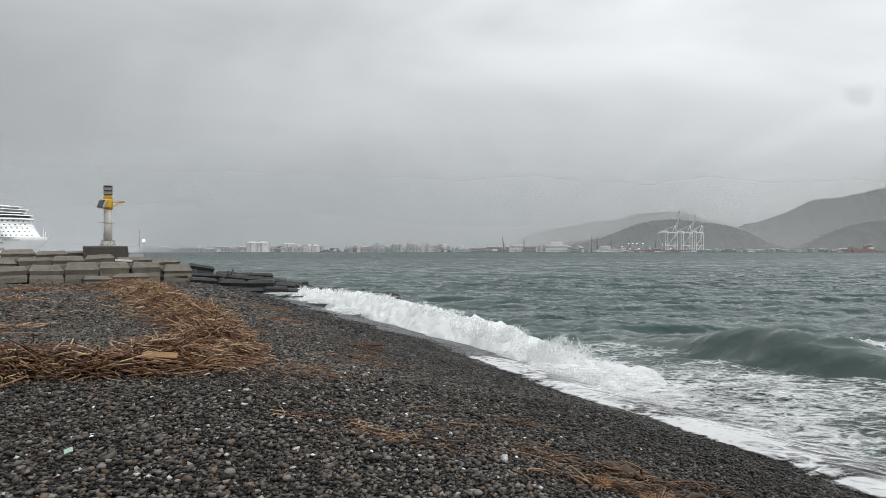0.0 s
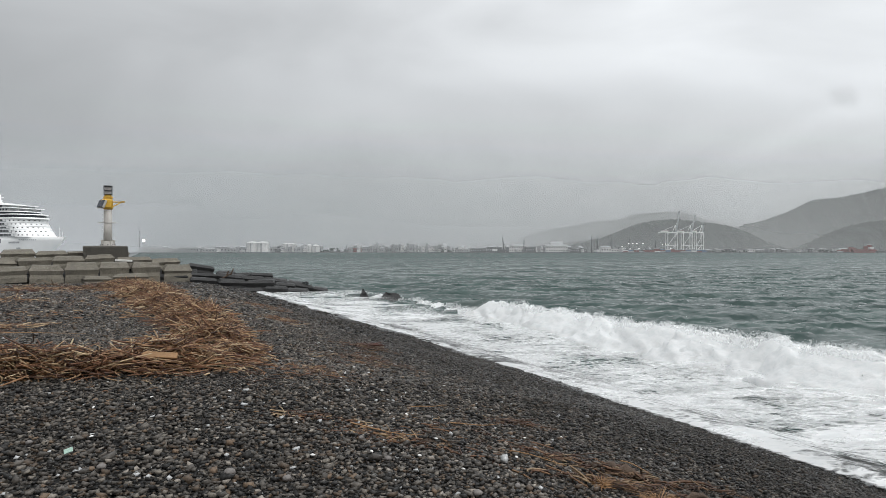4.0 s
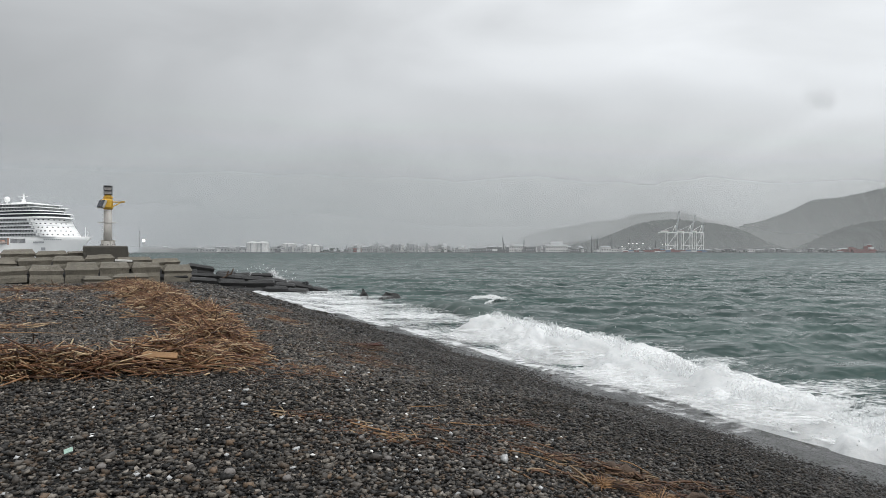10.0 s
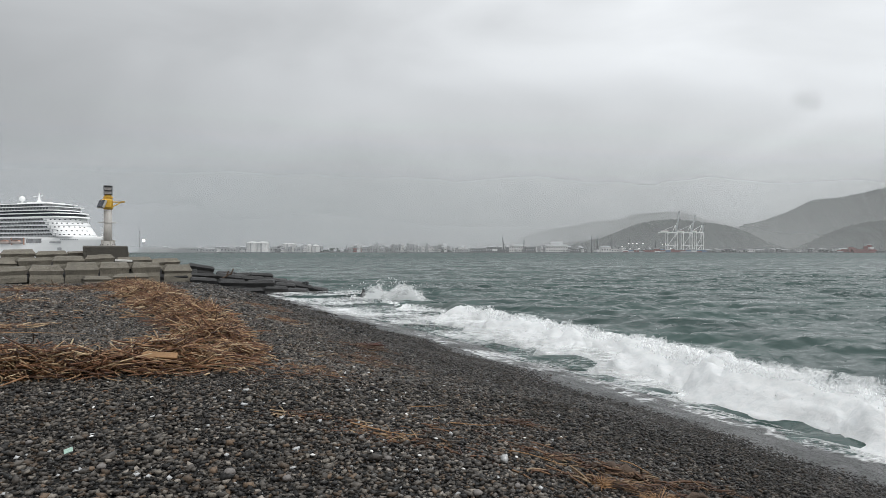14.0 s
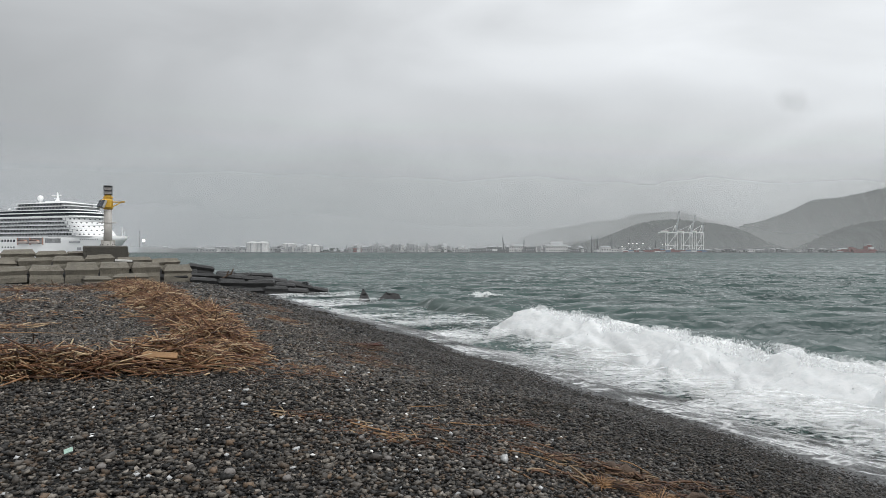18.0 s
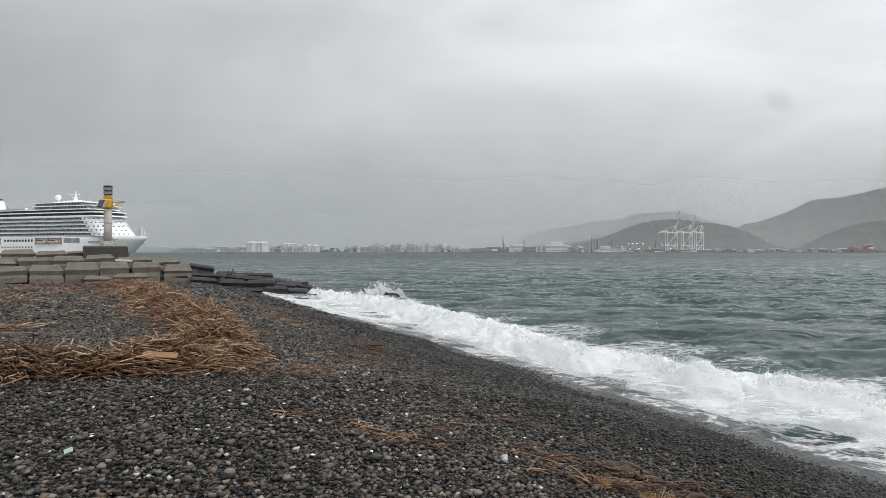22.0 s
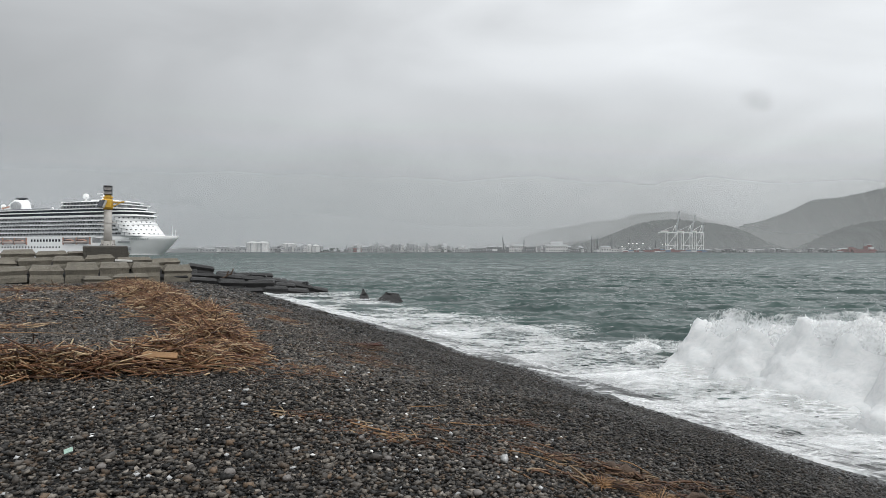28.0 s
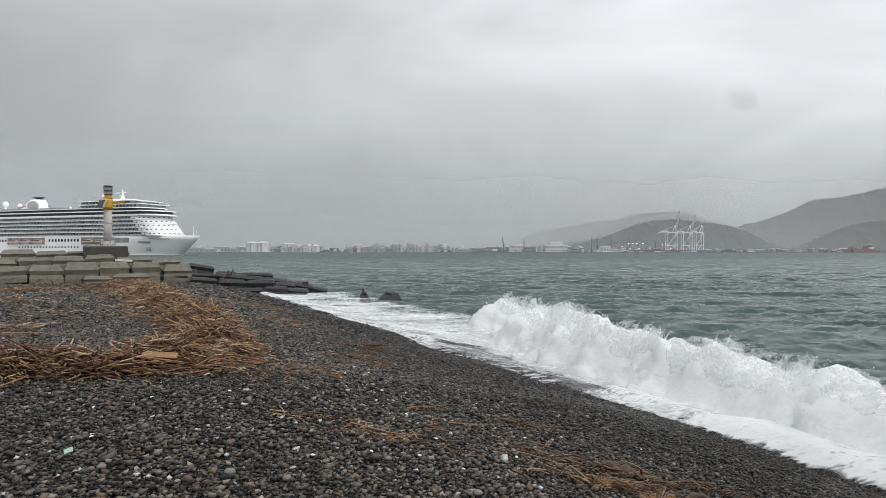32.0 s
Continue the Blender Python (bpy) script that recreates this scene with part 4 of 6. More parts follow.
    # two rocks standing in the surf
    for cx, cy, w, h, seed, lab in ((646, 526, 0.52, 0.38, 71, "dark wet pointed rock in the surf"), (692, 531, 1.4, 0.30, 72, "dark wet slanting slab in the surf")):
        y = 33.0
        s = y / 1207.25
        bm = block_bm(w, 0.7, h + 0.5, seed, 0.42 if w < 1 else 0.24, 0.07, 0.6)
        thing("rock", bm, M_ROCK, lab, "rock", pose((cx - 784) * s, y, 2.2 + (446 - cy) * s - 0.5, 0, -4 if w < 1 else 11, 12), "rocks in the surf")


def build_beacon():
    y = 36.5
    s = y / 1207.25
    x = (191 - 784) * s
    z = 2.2 + (446 - 436) * s
    thing("beacon_plinth", block_bm(70 * s, 1.9, 1.2, 90, 0.015, 0.010, 0.06), M_PLINTH, "dark flat concrete plinth under the harbour beacon", "plinth", pose((190 - 784) * s, y, z - 1.2, 0, 0, 24))
    e = empty("harbour_beacon", "small grey steel harbour light with a yellow head on the jetty", "beacon", pose(x, y, z, 0, 0, 26))
    zz = lambda py: (436 - py) * s
    part("base_flange", add_lathe(bmesh.new(), [(0.40, 0), (0.40, 0.05), (0.30, 0.06), (0.26, 0.22), (0.225, 0.26)], 20), M_STEEL, e, "grey steel base flange")
    for i in range(8):
        a = i * math.pi / 4
        part("bolt", tube((0.34 * math.cos(a), 0.34 * math.sin(a), 0.05), (0.34 * math.cos(a), 0.34 * math.sin(a), 0.11), 0.025, n=6), M_DARK, e)
    for i in range(4):
        a = i * math.pi / 2 + 0.4
        m = Matrix.Rotation(a, 4, "Z")
        part("gusset", box(0.2, 0.36, -0.012, 0.012, 0.06, 0.34, m=m), M_STEEL, e)
    pole = part("pole", add_lathe(bmesh.new(), [(0.225, 0.05), (0.205, zz(410)), (0.20, zz(372))], 24), M_STEEL, e, "grey galvanised pole", True)
    part("seam_ring", add_lathe(bmesh.new(), [(0.215, zz(396)), (0.215, zz(393.5))], 24), M_STEEL, pole)
    for i in range(9):
        zr = 0.45 + i * 0.22
        part("rung", tube((-0.30, 0.05, zr), (-0.20, 0.05, zr), 0.014, n=6), M_STEEL, pole)
    for sx in (-1, 1):
        part("step_bracket", box(sx * 0.34 - 0.12, sx * 0.34 + 0.12, -0.03, 0.03, zz(395), zz(395) + 0.035), M_STEEL, pole)
    head = part("head", add_lathe(bmesh.new(), [(0.21, zz(371)), (0.245, zz(368)), (0.245, zz(356)), (0.21, zz(352)), (0.175, zz(350)), (0.17, zz(345))], 20), M_YELLOW, e, "yellow painted head", True)
    part("yellow_box", box(-0.30, 0.16, -0.30, -0.05, zz(369), zz(353), 0.06), M_YELLOW, head)
    part("solar_panel", box(-0.24, 0.24, -0.02, 0.02, -0.20, 0.20, 0.008, m=Matrix.Translation((-0.34, -0.26, zz(361))) @ Matrix.Rotation(radians(-60), 4, "Z") @ Matrix.Rotation(radians(-24), 4, "X")), M_PANEL, head, "dark solar panel in a grey frame")
    part("panel_frame", box(-0.26, 0.26, 0.022, 0.14, -0.22, 0.22, 0.006, m=Matrix.Translation((-0.34, -0.26, zz(361))) @ Matrix.Rotation(radians(-60), 4, "Z") @ Matrix.Rotation(radians(-24), 4, "X")), M_STEEL, head)
    arm = part("arm", box(0.2, 0.80, -0.05, 0.05, zz(358.5), zz(356.5), 0.008), M_YELLOW, e, "yellow bracket arm")
    part("arm_strut", tube((0.22, 0, zz(366)), (0.62, 0, zz(358)), 0.03, n=8), M_YELLOW, arm)
    part("arm_plate", box(0.62, 0.82, -0.14, 0.14, zz(356.5), zz(355.6), 0.004), M_YELLOW, arm)
    part("collar", add_lathe(bmesh.new(), [(0.19, zz(351)), (0.25, zz(350.5)), (0.25, zz(348.6)), (0.19, zz(348.2))], 20), M_YELLOW, e)
    lant = part("lantern", box(-0.165, 0.165, -0.165, 0.165, zz(344.5), zz(331.5), 0.012), M_LANTERN, e, "square weathered glazed lantern in a cage")
    for sx in (-1, 1):
        for sy in (-1, 1):
            part("corner_post", box(sx * 0.195 - 0.022, sx * 0.195 + 0.022, sy * 0.195 - 0.022, sy * 0.195 + 0.022, zz(345), zz(330.5)), M_DARK, lant)
    for zc in (345, 338, 331):
        for sy in (-1, 1):
            part("rail", box(-0.215, 0.215, sy * 0.195 - 0.02, sy * 0.195 + 0.02, zz(zc), zz(zc) + 0.03), M_DARK, lant)
            part("rail", box(sy * 0.195 - 0.02, sy * 0.195 + 0.02, -0.175, 0.175, zz(zc), zz(zc) + 0.03), M_DARK, lant)
    part("cap", box(-0.222, 0.222, -0.222, 0.222, zz(330.5) + 0.012, zz(330.5) + 0.045, 0.01), M_DARK, lant)


build_jetty()
build_beacon()

# ---- the cruise ship: its own x points aft from the stem, y to port, z up from the water ----
SHIP_TURN = 20.5


def hull_half(a, z):
    """Half breadth of the hull at a metres aft of the stem head and height z."""
    stem = 14.5 * (1 - min(1, max(0, z) / 13.2)) ** 1.2
    u = max(0.0, (a - stem)) / (40.0 - 3.0 * min(1, z / 13.2))
    return 15.2 * min(1.0, u) ** 0.60 if u < 1 else 15.2


def build_ship():
    e = empty("cruise_ship", "white cruise ship with rows of balconies under way", "ship")
    # hull shell
    bm = bmesh.new()
    al = [0, 1.5, 3.5, 6, 9, 12, 15, 18, 21, 25, 30, 36, 44, 55, 80, 120, 160, 200, 220, 224]
    zl = [-2, 0.0, 1.0, 3.0, 5.5, 8.0, 10.5, 13.2]
    for side in (-1, 1):
        g = []
        for z in zl:
            row = []
            for a in al:
                stem = 14.5 * (1 - min(1, max(0, z) / 13.2)) ** 1.2
                aa = stem + (224 - stem) * (a / 224.0) if a < 60 else a
                row.append(bm.verts.new((aa, side * max(0.05, hull_half(aa, z)) * (1.0 if aa < 205 else 1 - 0.35 * ((aa - 205) / 19) ** 2), z)))
            g.append(row)
        for i in range(len(zl) - 1):
            for j in range(len(al) - 1):
                bm.faces.new((g[i][j], g[i][j + 1], g[i + 1][j + 1], g[i + 1][j]))
        if side == -1:
            first = g
        else:
            for j in range(len(al) - 1):
                bm.faces.new((first[-1][j], first[-1][j + 1], g[-1][j + 1], g[-1][j]))
            for i in range(len(zl) - 1):
                bm.faces.new((first[i][-1], first[i + 1][-1], g[i + 1][-1], g[i][-1]))
    bmesh.ops.recalc_face_normals(bm, faces=bm.faces)
    hull = part("hull", bm, M_WHITE, e, "white painted hull", True)
    # hull details, the side that faces the beach
    S = 15.2
    port = link_mesh("porthole", box(-0.55, 0.55, -0.1, 0.25, -0.55, 0.55, 0.15), M_BAND)
    for a in range(92, 150, 3):
        o = new("porthole", port)
        o.parent, o.location = hull, (a, S + 0.05, 5.6)
    part("mooring_opening", box(0, 9, -0.1, 0.3, 0, 1.1, 0.1, m=Matrix.Translation((30, hull_half(33, 8.6) + 0.1, 8.6)) @ Matrix.Rotation(radians(9), 4, "Z")), M_GREYDECK, hull)
    for k in range(9):
        a = 17.5 + 1.5 * k
        part("lettering_bar", box(0, 0.8, 0, 0.12, 0, 0.7, m=Matrix.Translation((a, hull_half(a + 0.4, 11.0) + 0.08, 10.7)) @ Matrix.Rotation(math.atan2(hull_half(a + 1.2, 11.0) - hull_half(a - 0.4, 11.0), 1.6), 4, "Z")), M_GREYDECK, hull, "small grey lettering bar")
    part("anchor_pocket", box(0, 3.2, -0.25, 0.3, 0, 2.0, 0.2, m=Matrix.Translation((31, hull_half(32, 4.6) + 0.1, 3.4)) @ Matrix.Rotation(radians(14), 4, "Z")), M_GREYDECK, hull)
    part("bulwark_rail", tube((1, 0, 13.9), (16, -9.5, 13.9), 0.09, n=5), M_GREYDECK, hull)
    part("bulwark_rail", tube((1, 0, 13.9), (16, 9.5, 13.9), 0.09, n=5), M_GREYDECK, hull)
    part("bow_mast", tube((5, 0, 13), (5, 0, 20), 0.28, 0.15, 6), M_WHITE, hull)
    part("bow_mast", tube((2.5, 0, 13), (2.5, 0, 17), 0.15, 0.1, 6), M_WHITE, hull)
    # promenade deck with lifeboats; the recesses' shade is painted as grey panels
    part("promenade", box(60, 214, S + 0.12, S - 1, 7.6, 12.4), M_WHITE, e, "white promenade wall")
    part("promenade_beam", box(58, 216, S + 0.5, S - 1, 12.3, 13.2), M_WHITE, e)
    for a0, a1 in ((63, 88), (124, 160), (178, 202)):
        part("boat_shade_panel", box(a0, a1, S + 0.2, S - 0.5, 7.8, 12.2), M_CABIN, e, "flat grey panel painted as the shade of a lifeboat recess")
        for a in np.linspace(a0, a1, max(3, int((a1 - a0) / 12) + 1)):
            part("davit", box(a - 0.4, a + 0.4, S + 0.7, S - 0.2, 7.4, 12.5), M_ORANGE, e, "dull red davit frame")
    for a in list(range(92, 122, 3)) + list(range(163, 176, 3)) + list(range(205, 214, 3)):
        part("promenade_window", box(a - 0.9, a + 0.9, S + 0.2, S, 9.4, 11.2, 0.1), M_BAND, e)
    # shade of the mooring opening, as a grey panel on the hull
    part("mooring_shade_panel", box(46, 61, S + 0.14, S - 0.6, 8.6, 11.8), M_CABIN, e, "flat grey panel painted as the shade of a mooring opening")
    boats = (70, 82, 130, 142, 154, 184, 196)
    proto = None
    for a in boats:
        if proto is None:
            bmb = bmesh.new()
            add_ball(bmb, (0, 0, 0), 5.0, 1.7, 1.25, 3)
            for v in bmb.verts:
                v.co.x = max(-4.6, min(4.6, v.co.x * 1.15))
            bh = link_mesh("boat_hull", bmb, M_BOAT, True)
            bmc = bmesh.new()
            add_ball(bmc, (0, 0, 0.75), 4.6, 1.55, 1.15, 3)
            bc = link_mesh("boat_canopy", bmc, M_ORANGE, True)
            proto = True
        o = new("lifeboat", bh)
        o.parent, o.location = e, (a, S + 1.0, 9.2)
        tagged(o, "white and orange enclosed lifeboat")
        c = new("boat_canopy", bc)
        c.parent = o
        w = part("boat_window", box(-3.4, 3.4, 1.3, 1.62, 0.9, 1.3, 0.05), M_BAND, o)
    # balcony decks: five tiers, set back step by step at the front
    for k in range(5):
        z = 13.2 + 2.72 * k
        f = (9.5, 12.0, 14.5, 16.5, 18.5)[k]
        dk = part("balcony_deck", box(f + 22, 214, S - 0.9, -S + 0.9, z, z + 2.4), M_CABIN, e, "row of cabin windows behind glass balconies")
        part("deck_slab", box(f + 20, 216, S + 0.35, -S - 0.35, z + 2.30, z + 2.72), M_WHITE, e)
        part("balustrade", box(f + 22, 214, S + 0.3, S + 0.22, z + 0.05, z + 0.85), M_RAIL, dk)
        if k == 0:
            div = link_mesh("divider", box(-0.12, 0.12, S + 0.15, S - 1.0, 0, 2.4), M_GREYDECK)
            door = link_mesh("balcony_door", box(-0.75, 0.75, S - 0.75, S - 0.95, 0.05, 2.1), M_BAND)
        for i in range(int((214 - f - 23) / 3.1)):
            for me, off in ((div, 0.0), (door, 1.1)):
                o = new(me.name, me)
                o.parent, o.location = dk, (f + 23 + i * 3.1 + off, 0, z)
        # rounded front of the tier
        bmf = bmesh.new()
        seg = 12
        lo, hi = [], []
        curve = [(f + 20 - 10.5 * math.cos(math.pi / 2 * (i / seg * 2 - 1)), 15.0 * math.sin(math.pi / 2 * (i / seg * 2 - 1))) for i in range(seg + 1)]
        for x, yv in [(f + 26, -15.1)] + curve + [(f + 26, 15.1)]:
            lo.append(bmf.verts.new((x - 1.4, yv, z)))
            hi.append(bmf.verts.new((x + 1.4, yv, z + 2.75)))
        for i in range(seg + 2):
            bmf.faces.new((lo[i], lo[i + 1], hi[i + 1], hi[i]))
        bmf.faces.new(hi)
        bmf.faces.new(lo[::-1])
        tier = part("front_tier", bmf, M_WHITE, e, "white rounded front of the decks")
        for i in range(1, seg * 2):
            t = math.pi / 2 * (i / seg - 1)
            if t < -0.2:
                continue
            x, yv = f + 20 - 10.5 * math.cos(t), 15.0 * math.sin(t)
            if i % 2:
                part("front_window", box(-0.5, 0.5, -0.25, 0.25, 0, 0.75, m=Matrix.Translation((x + 0.1, yv, z + 1.0)) @ Matrix.Rotation(math.atan2(15.0 * math.cos(t), 10.5 * math.sin(t)), 4, "Z")), M_BAND, tier)
    # bridge deck, dark band, pool deck
    top = 13.2 + 2.72 * 5
    spec = ((top, 1.0, 25, 216, 0.45, M_WHITE, "upper_slab"), (top + 1.0, 1.9, 28, 216, -0.5, M_BAND, "window_band"), (top + 2.9, 0.7, 26, 217, 0.3, M_WHITE, "upper_slab"),
            (top + 3.6, 1.6, 35, 214, -0.4, M_BAND, "window_band"), (top + 5.2, 0.55, 33, 215, 0.1, M_WHITE, "upper_slab"))
    for z, h, a0, a1, out, mat, nm in spec:
        bmd = bmesh.new()
        n = 14
        lo, hi = [], []
        pts = [(a1, -(15.2 + out))] + [(a0 + 12 - 12 * math.cos(math.pi / 2 * (i / n * 2 - 1)), (15.2 + out) * math.sin(math.pi / 2 * (i / n * 2 - 1))) for i in range(n + 1)] + [(a1, 15.2 + out)]
        for x, yv in pts:
            lo.append(bmd.verts.new((x, yv, z)))
            hi.append(bmd.verts.new((x + (0.5 if mat is M_WHITE else 0), yv, z + h)))
        for i in range(len(pts)):
            j = (i + 1) % len(pts)
            bmd.faces.new((lo[i], lo[j], hi[j], hi[i]))
        bmd.faces.new(hi)
        bmd.faces.new(lo[::-1])
        bmesh.ops.recalc_face_normals(bmd, faces=bmd.faces)
        part(nm, bmd, mat, e)
    # top deckhouses forward
    z = top + 5.75
    for a0, a1, w, h, mat, nm in ((40, 93, 13.2, 2.1, M_CABIN, "observation_lounge"), (37, 94, 13.8, 0.5, M_WHITE, "lounge_roof"), (46, 92, 12.8, 1.9, M_CABIN, "sports_deck"), (43, 93, 13.4, 0.5, M_WHITE, "sports_roof"), (50, 80, 8.0, 0.9, M_WHITE, "mast_house"), (58, 74, 5.0, 0.9, M_WHITE, "mast_house")):
        house = part(nm, box(a0, a1, -w, w, z, z + h, 0.25), mat, e)
        if mat is M_CABIN:
            for a in np.arange(a0 + 3, a1 - 1, 3.1):
                part("lounge_window", box(a - 0.9, a + 0.9, w + 0.06, w - 0.3, z + 0.5, z + h - 0.2), M_BAND, house)
        z += h
    mast = part("radar_mast", add_lathe(bmesh.new(), [(2.2, 0), (1.5, 2.0), (0.7, 3.6), (0.5, 6.4), (0.15, 8.0)], 12, Matrix.Translation((67, 0, z - 1.0))), M_WHITE, e, "white radar mast", True)
    part("radar_bar", box(63.5, 73, -0.3, 0.3, z + 4.5, z + 4.9), M_WHITE, mast)
    part("radar_bar", box(65, 70, -0.3, 0.3, z + 2.4, z + 2.8), M_WHITE, mast)
    dome = link_mesh("dome_shell", add_lathe(bmesh.new(), [(0.5, -2.4), (0.5, -1.2), (1.0, -1.1), (1.4, -0.3), (1.45, 0.3), (1.1, 1.0), (0.5, 1.4), (0.001, 1.5)], 16), M_WHITE, True)
    for a, zz, sc in ((79.5, z + 2.6, 1.45), (163, 36.6, 1.2), (178, 38.2, 1.5), (112, 34.2, 0.6)):
        o = new("radar_dome", dome)
        o.parent, o.location, o.scale = e, (a, 4, zz), (sc, sc, sc)
    for a in (40, 46, 54, 78, 96):
        part("whip_antenna", tube((a, 6, 33), (a, 6, 38), 0.1, 0.05, 5), M_WHITE, e)
    # funnel
    bmf = bmesh.new()
    rings = []
    for zf, x0, x1, hw in ((31.5, 139, 180, 7.2), (33.4, 140, 171, 6.9), (36.6, 141.5, 161, 6.2), (39.8, 143, 156.5, 5.4), (41.2, 144, 154, 4.6)):
        rings.append([bmf.verts.new(((x0 + x1) / 2 + (x1 - x0) / 2 * math.cos(2 * math.pi * i / 24), hw * math.sin(2 * math.pi * i / 24), zf)) for i in range(24)])
    for ra, rb in zip(rings, rings[1:]):
        for i in range(24):
            bmf.faces.new((ra[i], ra[(i + 1) % 24], rb[(i + 1) % 24], rb[i]))
    bmf.faces.new(rings[-1])
    fn = part("funnel", bmf, M_WHITE, e, "white raked funnel", True)
    for side in (-1, 1):
        bms = bmesh.new()
        add_ball(bms, (148.5, side * 5.0, 36.4), 5.2, 2.1, 3.7, 3)
        scr = part("funnel_screen", bms, M_GREYDECK, fn, "grey mesh funnel screen", True)
        for k in range(4):
            part("screen_bar", tube((145.3 + 2 * k, side * 7.0, 33.6), (145.3 + 2 * k, side * 6.9, 39.2), 0.16, n=5), M_RAIL, scr)
        for k in range(3):
            part("funnel_mark", box(153.6 + 3.0 * k, 155.6 + 3.0 * k, side * 5.0, side * (6.75 - 0.1 * k), 35.4 - 0.5 * k, 36.6 - 0.4 * k, 0.2), M_ORANGE, fn, "faded orange swirl mark")
    for k in range(3):
        part("exhaust_pipe", tube((146 + 2.4 * k, 0, 40.6), (146 + 2.4 * k, 0, 43.0), 0.8, n=10), M_BAND, fn)
    part("exhaust_cap", box(144.6, 152.6, -2.2, 2.2, 42.4, 43.2, 0.2), M_BAND, fn)
    part("aft_house", box(150, 200, -10, 10, 31.5, 33.6, 0.3), M_WHITE, e)
    part("deck_house", box(104, 140, -9, 9, 31.5, 32.6, 0.3), M_GREYDECK, e)
    part("deck_rail", box(102, 214, S + 0.15, S + 0.05, 32.6, 33.4), M_GREYDECK, e)
    # bow wave
    bmw = bmesh.new()
    for i in range(26):
        a = 16 + i * 1.2
        add_ball(bmw, (a, hull_half(a, 0.0) + random.uniform(0.1, 0.8), 0.05), random.uniform(0.5, 1.3), random.uniform(0.4, 0.9), random.uniform(0.15, 0.5), 1)
    part("bow_wave", bmw, M_FOAM, e, "white foam curling at the stem", True)
    return e


SHIP = build_ship()


def ship_pose(px):
    """Where the stem head bears px: on a straight course closing slowly with the beach."""
    t = math.tan(radians(SHIP_TURN))
    y0, x0 = 460.0, az(352) * 460.0
    # point (x0 - q, y0 + q t) with x = az(px) * y
    q = (x0 - az(px) * y0) / (1 + az(px) * t)
    return pose(x0 - q, y0 + q * t, 0.0, 0, 0, 180 - SHIP_TURN)

# ---- surf: every wave is a swell, a bank of foam and a sheet of swash, all in rigid lengths that move ----
# a length of surf: (middle along the shore, width)
LENGTHS = ((4.2, 3.0), (6.4, 2.7), (8.6, 2.9), (11.0, 3.2), (13.8, 3.6), (17.1, 4.2), (21.2, 5.2), (26.3, 6.2), (32.0, 6.6), (37.6, 6.0))
# each wave at three places along the shore (7.5, 13 and 26 m): starts to break (s, metres out), ends its run (s, metres out), crest height
EARLY_WAVES = (
    ((-1.9, 5.0, -0.7, -0.1, 0.6), (-1.3, 5.0, 0.5, 0.0, 0.9), (-1.1, 4.8, 0.9, 0.3, 0.85)),
    ((0.35, 5.2, 2.7, 0.0, 0.85), (0.9, 4.9, 2.15, -0.1, 1.0), (1.7, 4.2, 2.8, 0.2, 0.65)),
    ((3.3, 5.9, 5.8, -0.1, 0.85), (3.4, 6.4, 5.7, -0.1, 0.7), (4.0, 6.0, 5.9, 0.1, 0.55)),
    ((6.45, 5.4, 9.4, 2.4, 0.42), (7.1, 4.6, 9.4, 1.5, 0.52), (6.85, 6.1, 9.3, 0.3, 0.6)),
    ((8.5, 4.4, 11.2, -0.1, 0.45), (9.5, 3.2, 11.9, 0.0, 0.55), (10.6, 4.2, 12.2, 0.2, 0.75)),
    ((12.1, 5.1, 16.2, 0.0, 0.65), (13.5, 4.4, 16.2, 0.0, 0.5), (14.0, 4.6, 16.0, 0.3, 0.5)),
)
LATE_WAVES = (
    ((17.15, 5.0, 20.2, 0.3, 0.7), (17.35, 4.9, 19.9, -0.1, 0.72), (18.6, 4.9, 20.6, 0.3, 0.75)),
    ((20.25, 5.3, 23.9, 0.4, 0.6), (20.1, 5.5, 23.2, -0.2, 0.6), (21.3, 4.6, 23.4, 0.1, 0.55)),
    ((23.95, 4.7, 26.3, 0.0, 0.7), (23.85, 4.3, 26.2, 0.0, 0.7), (23.9, 4.7, 26.5, 0.3, 0.5)),
    ((27.2, 6.4, 29.4, -1.4, 1.4), (27.95, 5.0, 29.45, -1.9, 1.0), (29.4, 3.6, 30.8, 0.3, 0.75)),
    ((30.72, 5.1, 32.45, -0.8, 1.35), (31.15, 5.1, 32.6, -0.8, 1.25), (33.0, 4.0, 34.3, 0.0, 0.6)),
)
WAVES = EARLY_WAVES + LATE_WAVES
PLACES = (7.5, 13.0, 26.0)
LINGER = {2: 1.1}         # waves whose thin sheet drains slowly, by how many seconds
WEAK = (0, 3, 4, 5, 7)      # waves that leave little foam behind


def wave_at(wave, s):
    """The five numbers of a wave at s metres along the shore."""
    w = [float(np.interp(s, PLACES, [p[i] for p in wave])) for i in range(5)]
    w[4] *= float(np.interp(s, (27, 38), (1.0, 0.55)))
    return w


def set_thick(me, values):
    at = me.attributes.new("thick", "FLOAT", "POINT")
    at.data.foreach_set("value", np.asarray(values, np.float32))


def covered(faces, thick):
    """Leaves out the faces on which no foam is left."""
    return faces[np.asarray(thick).ravel()[faces].max(1) > 0.24]


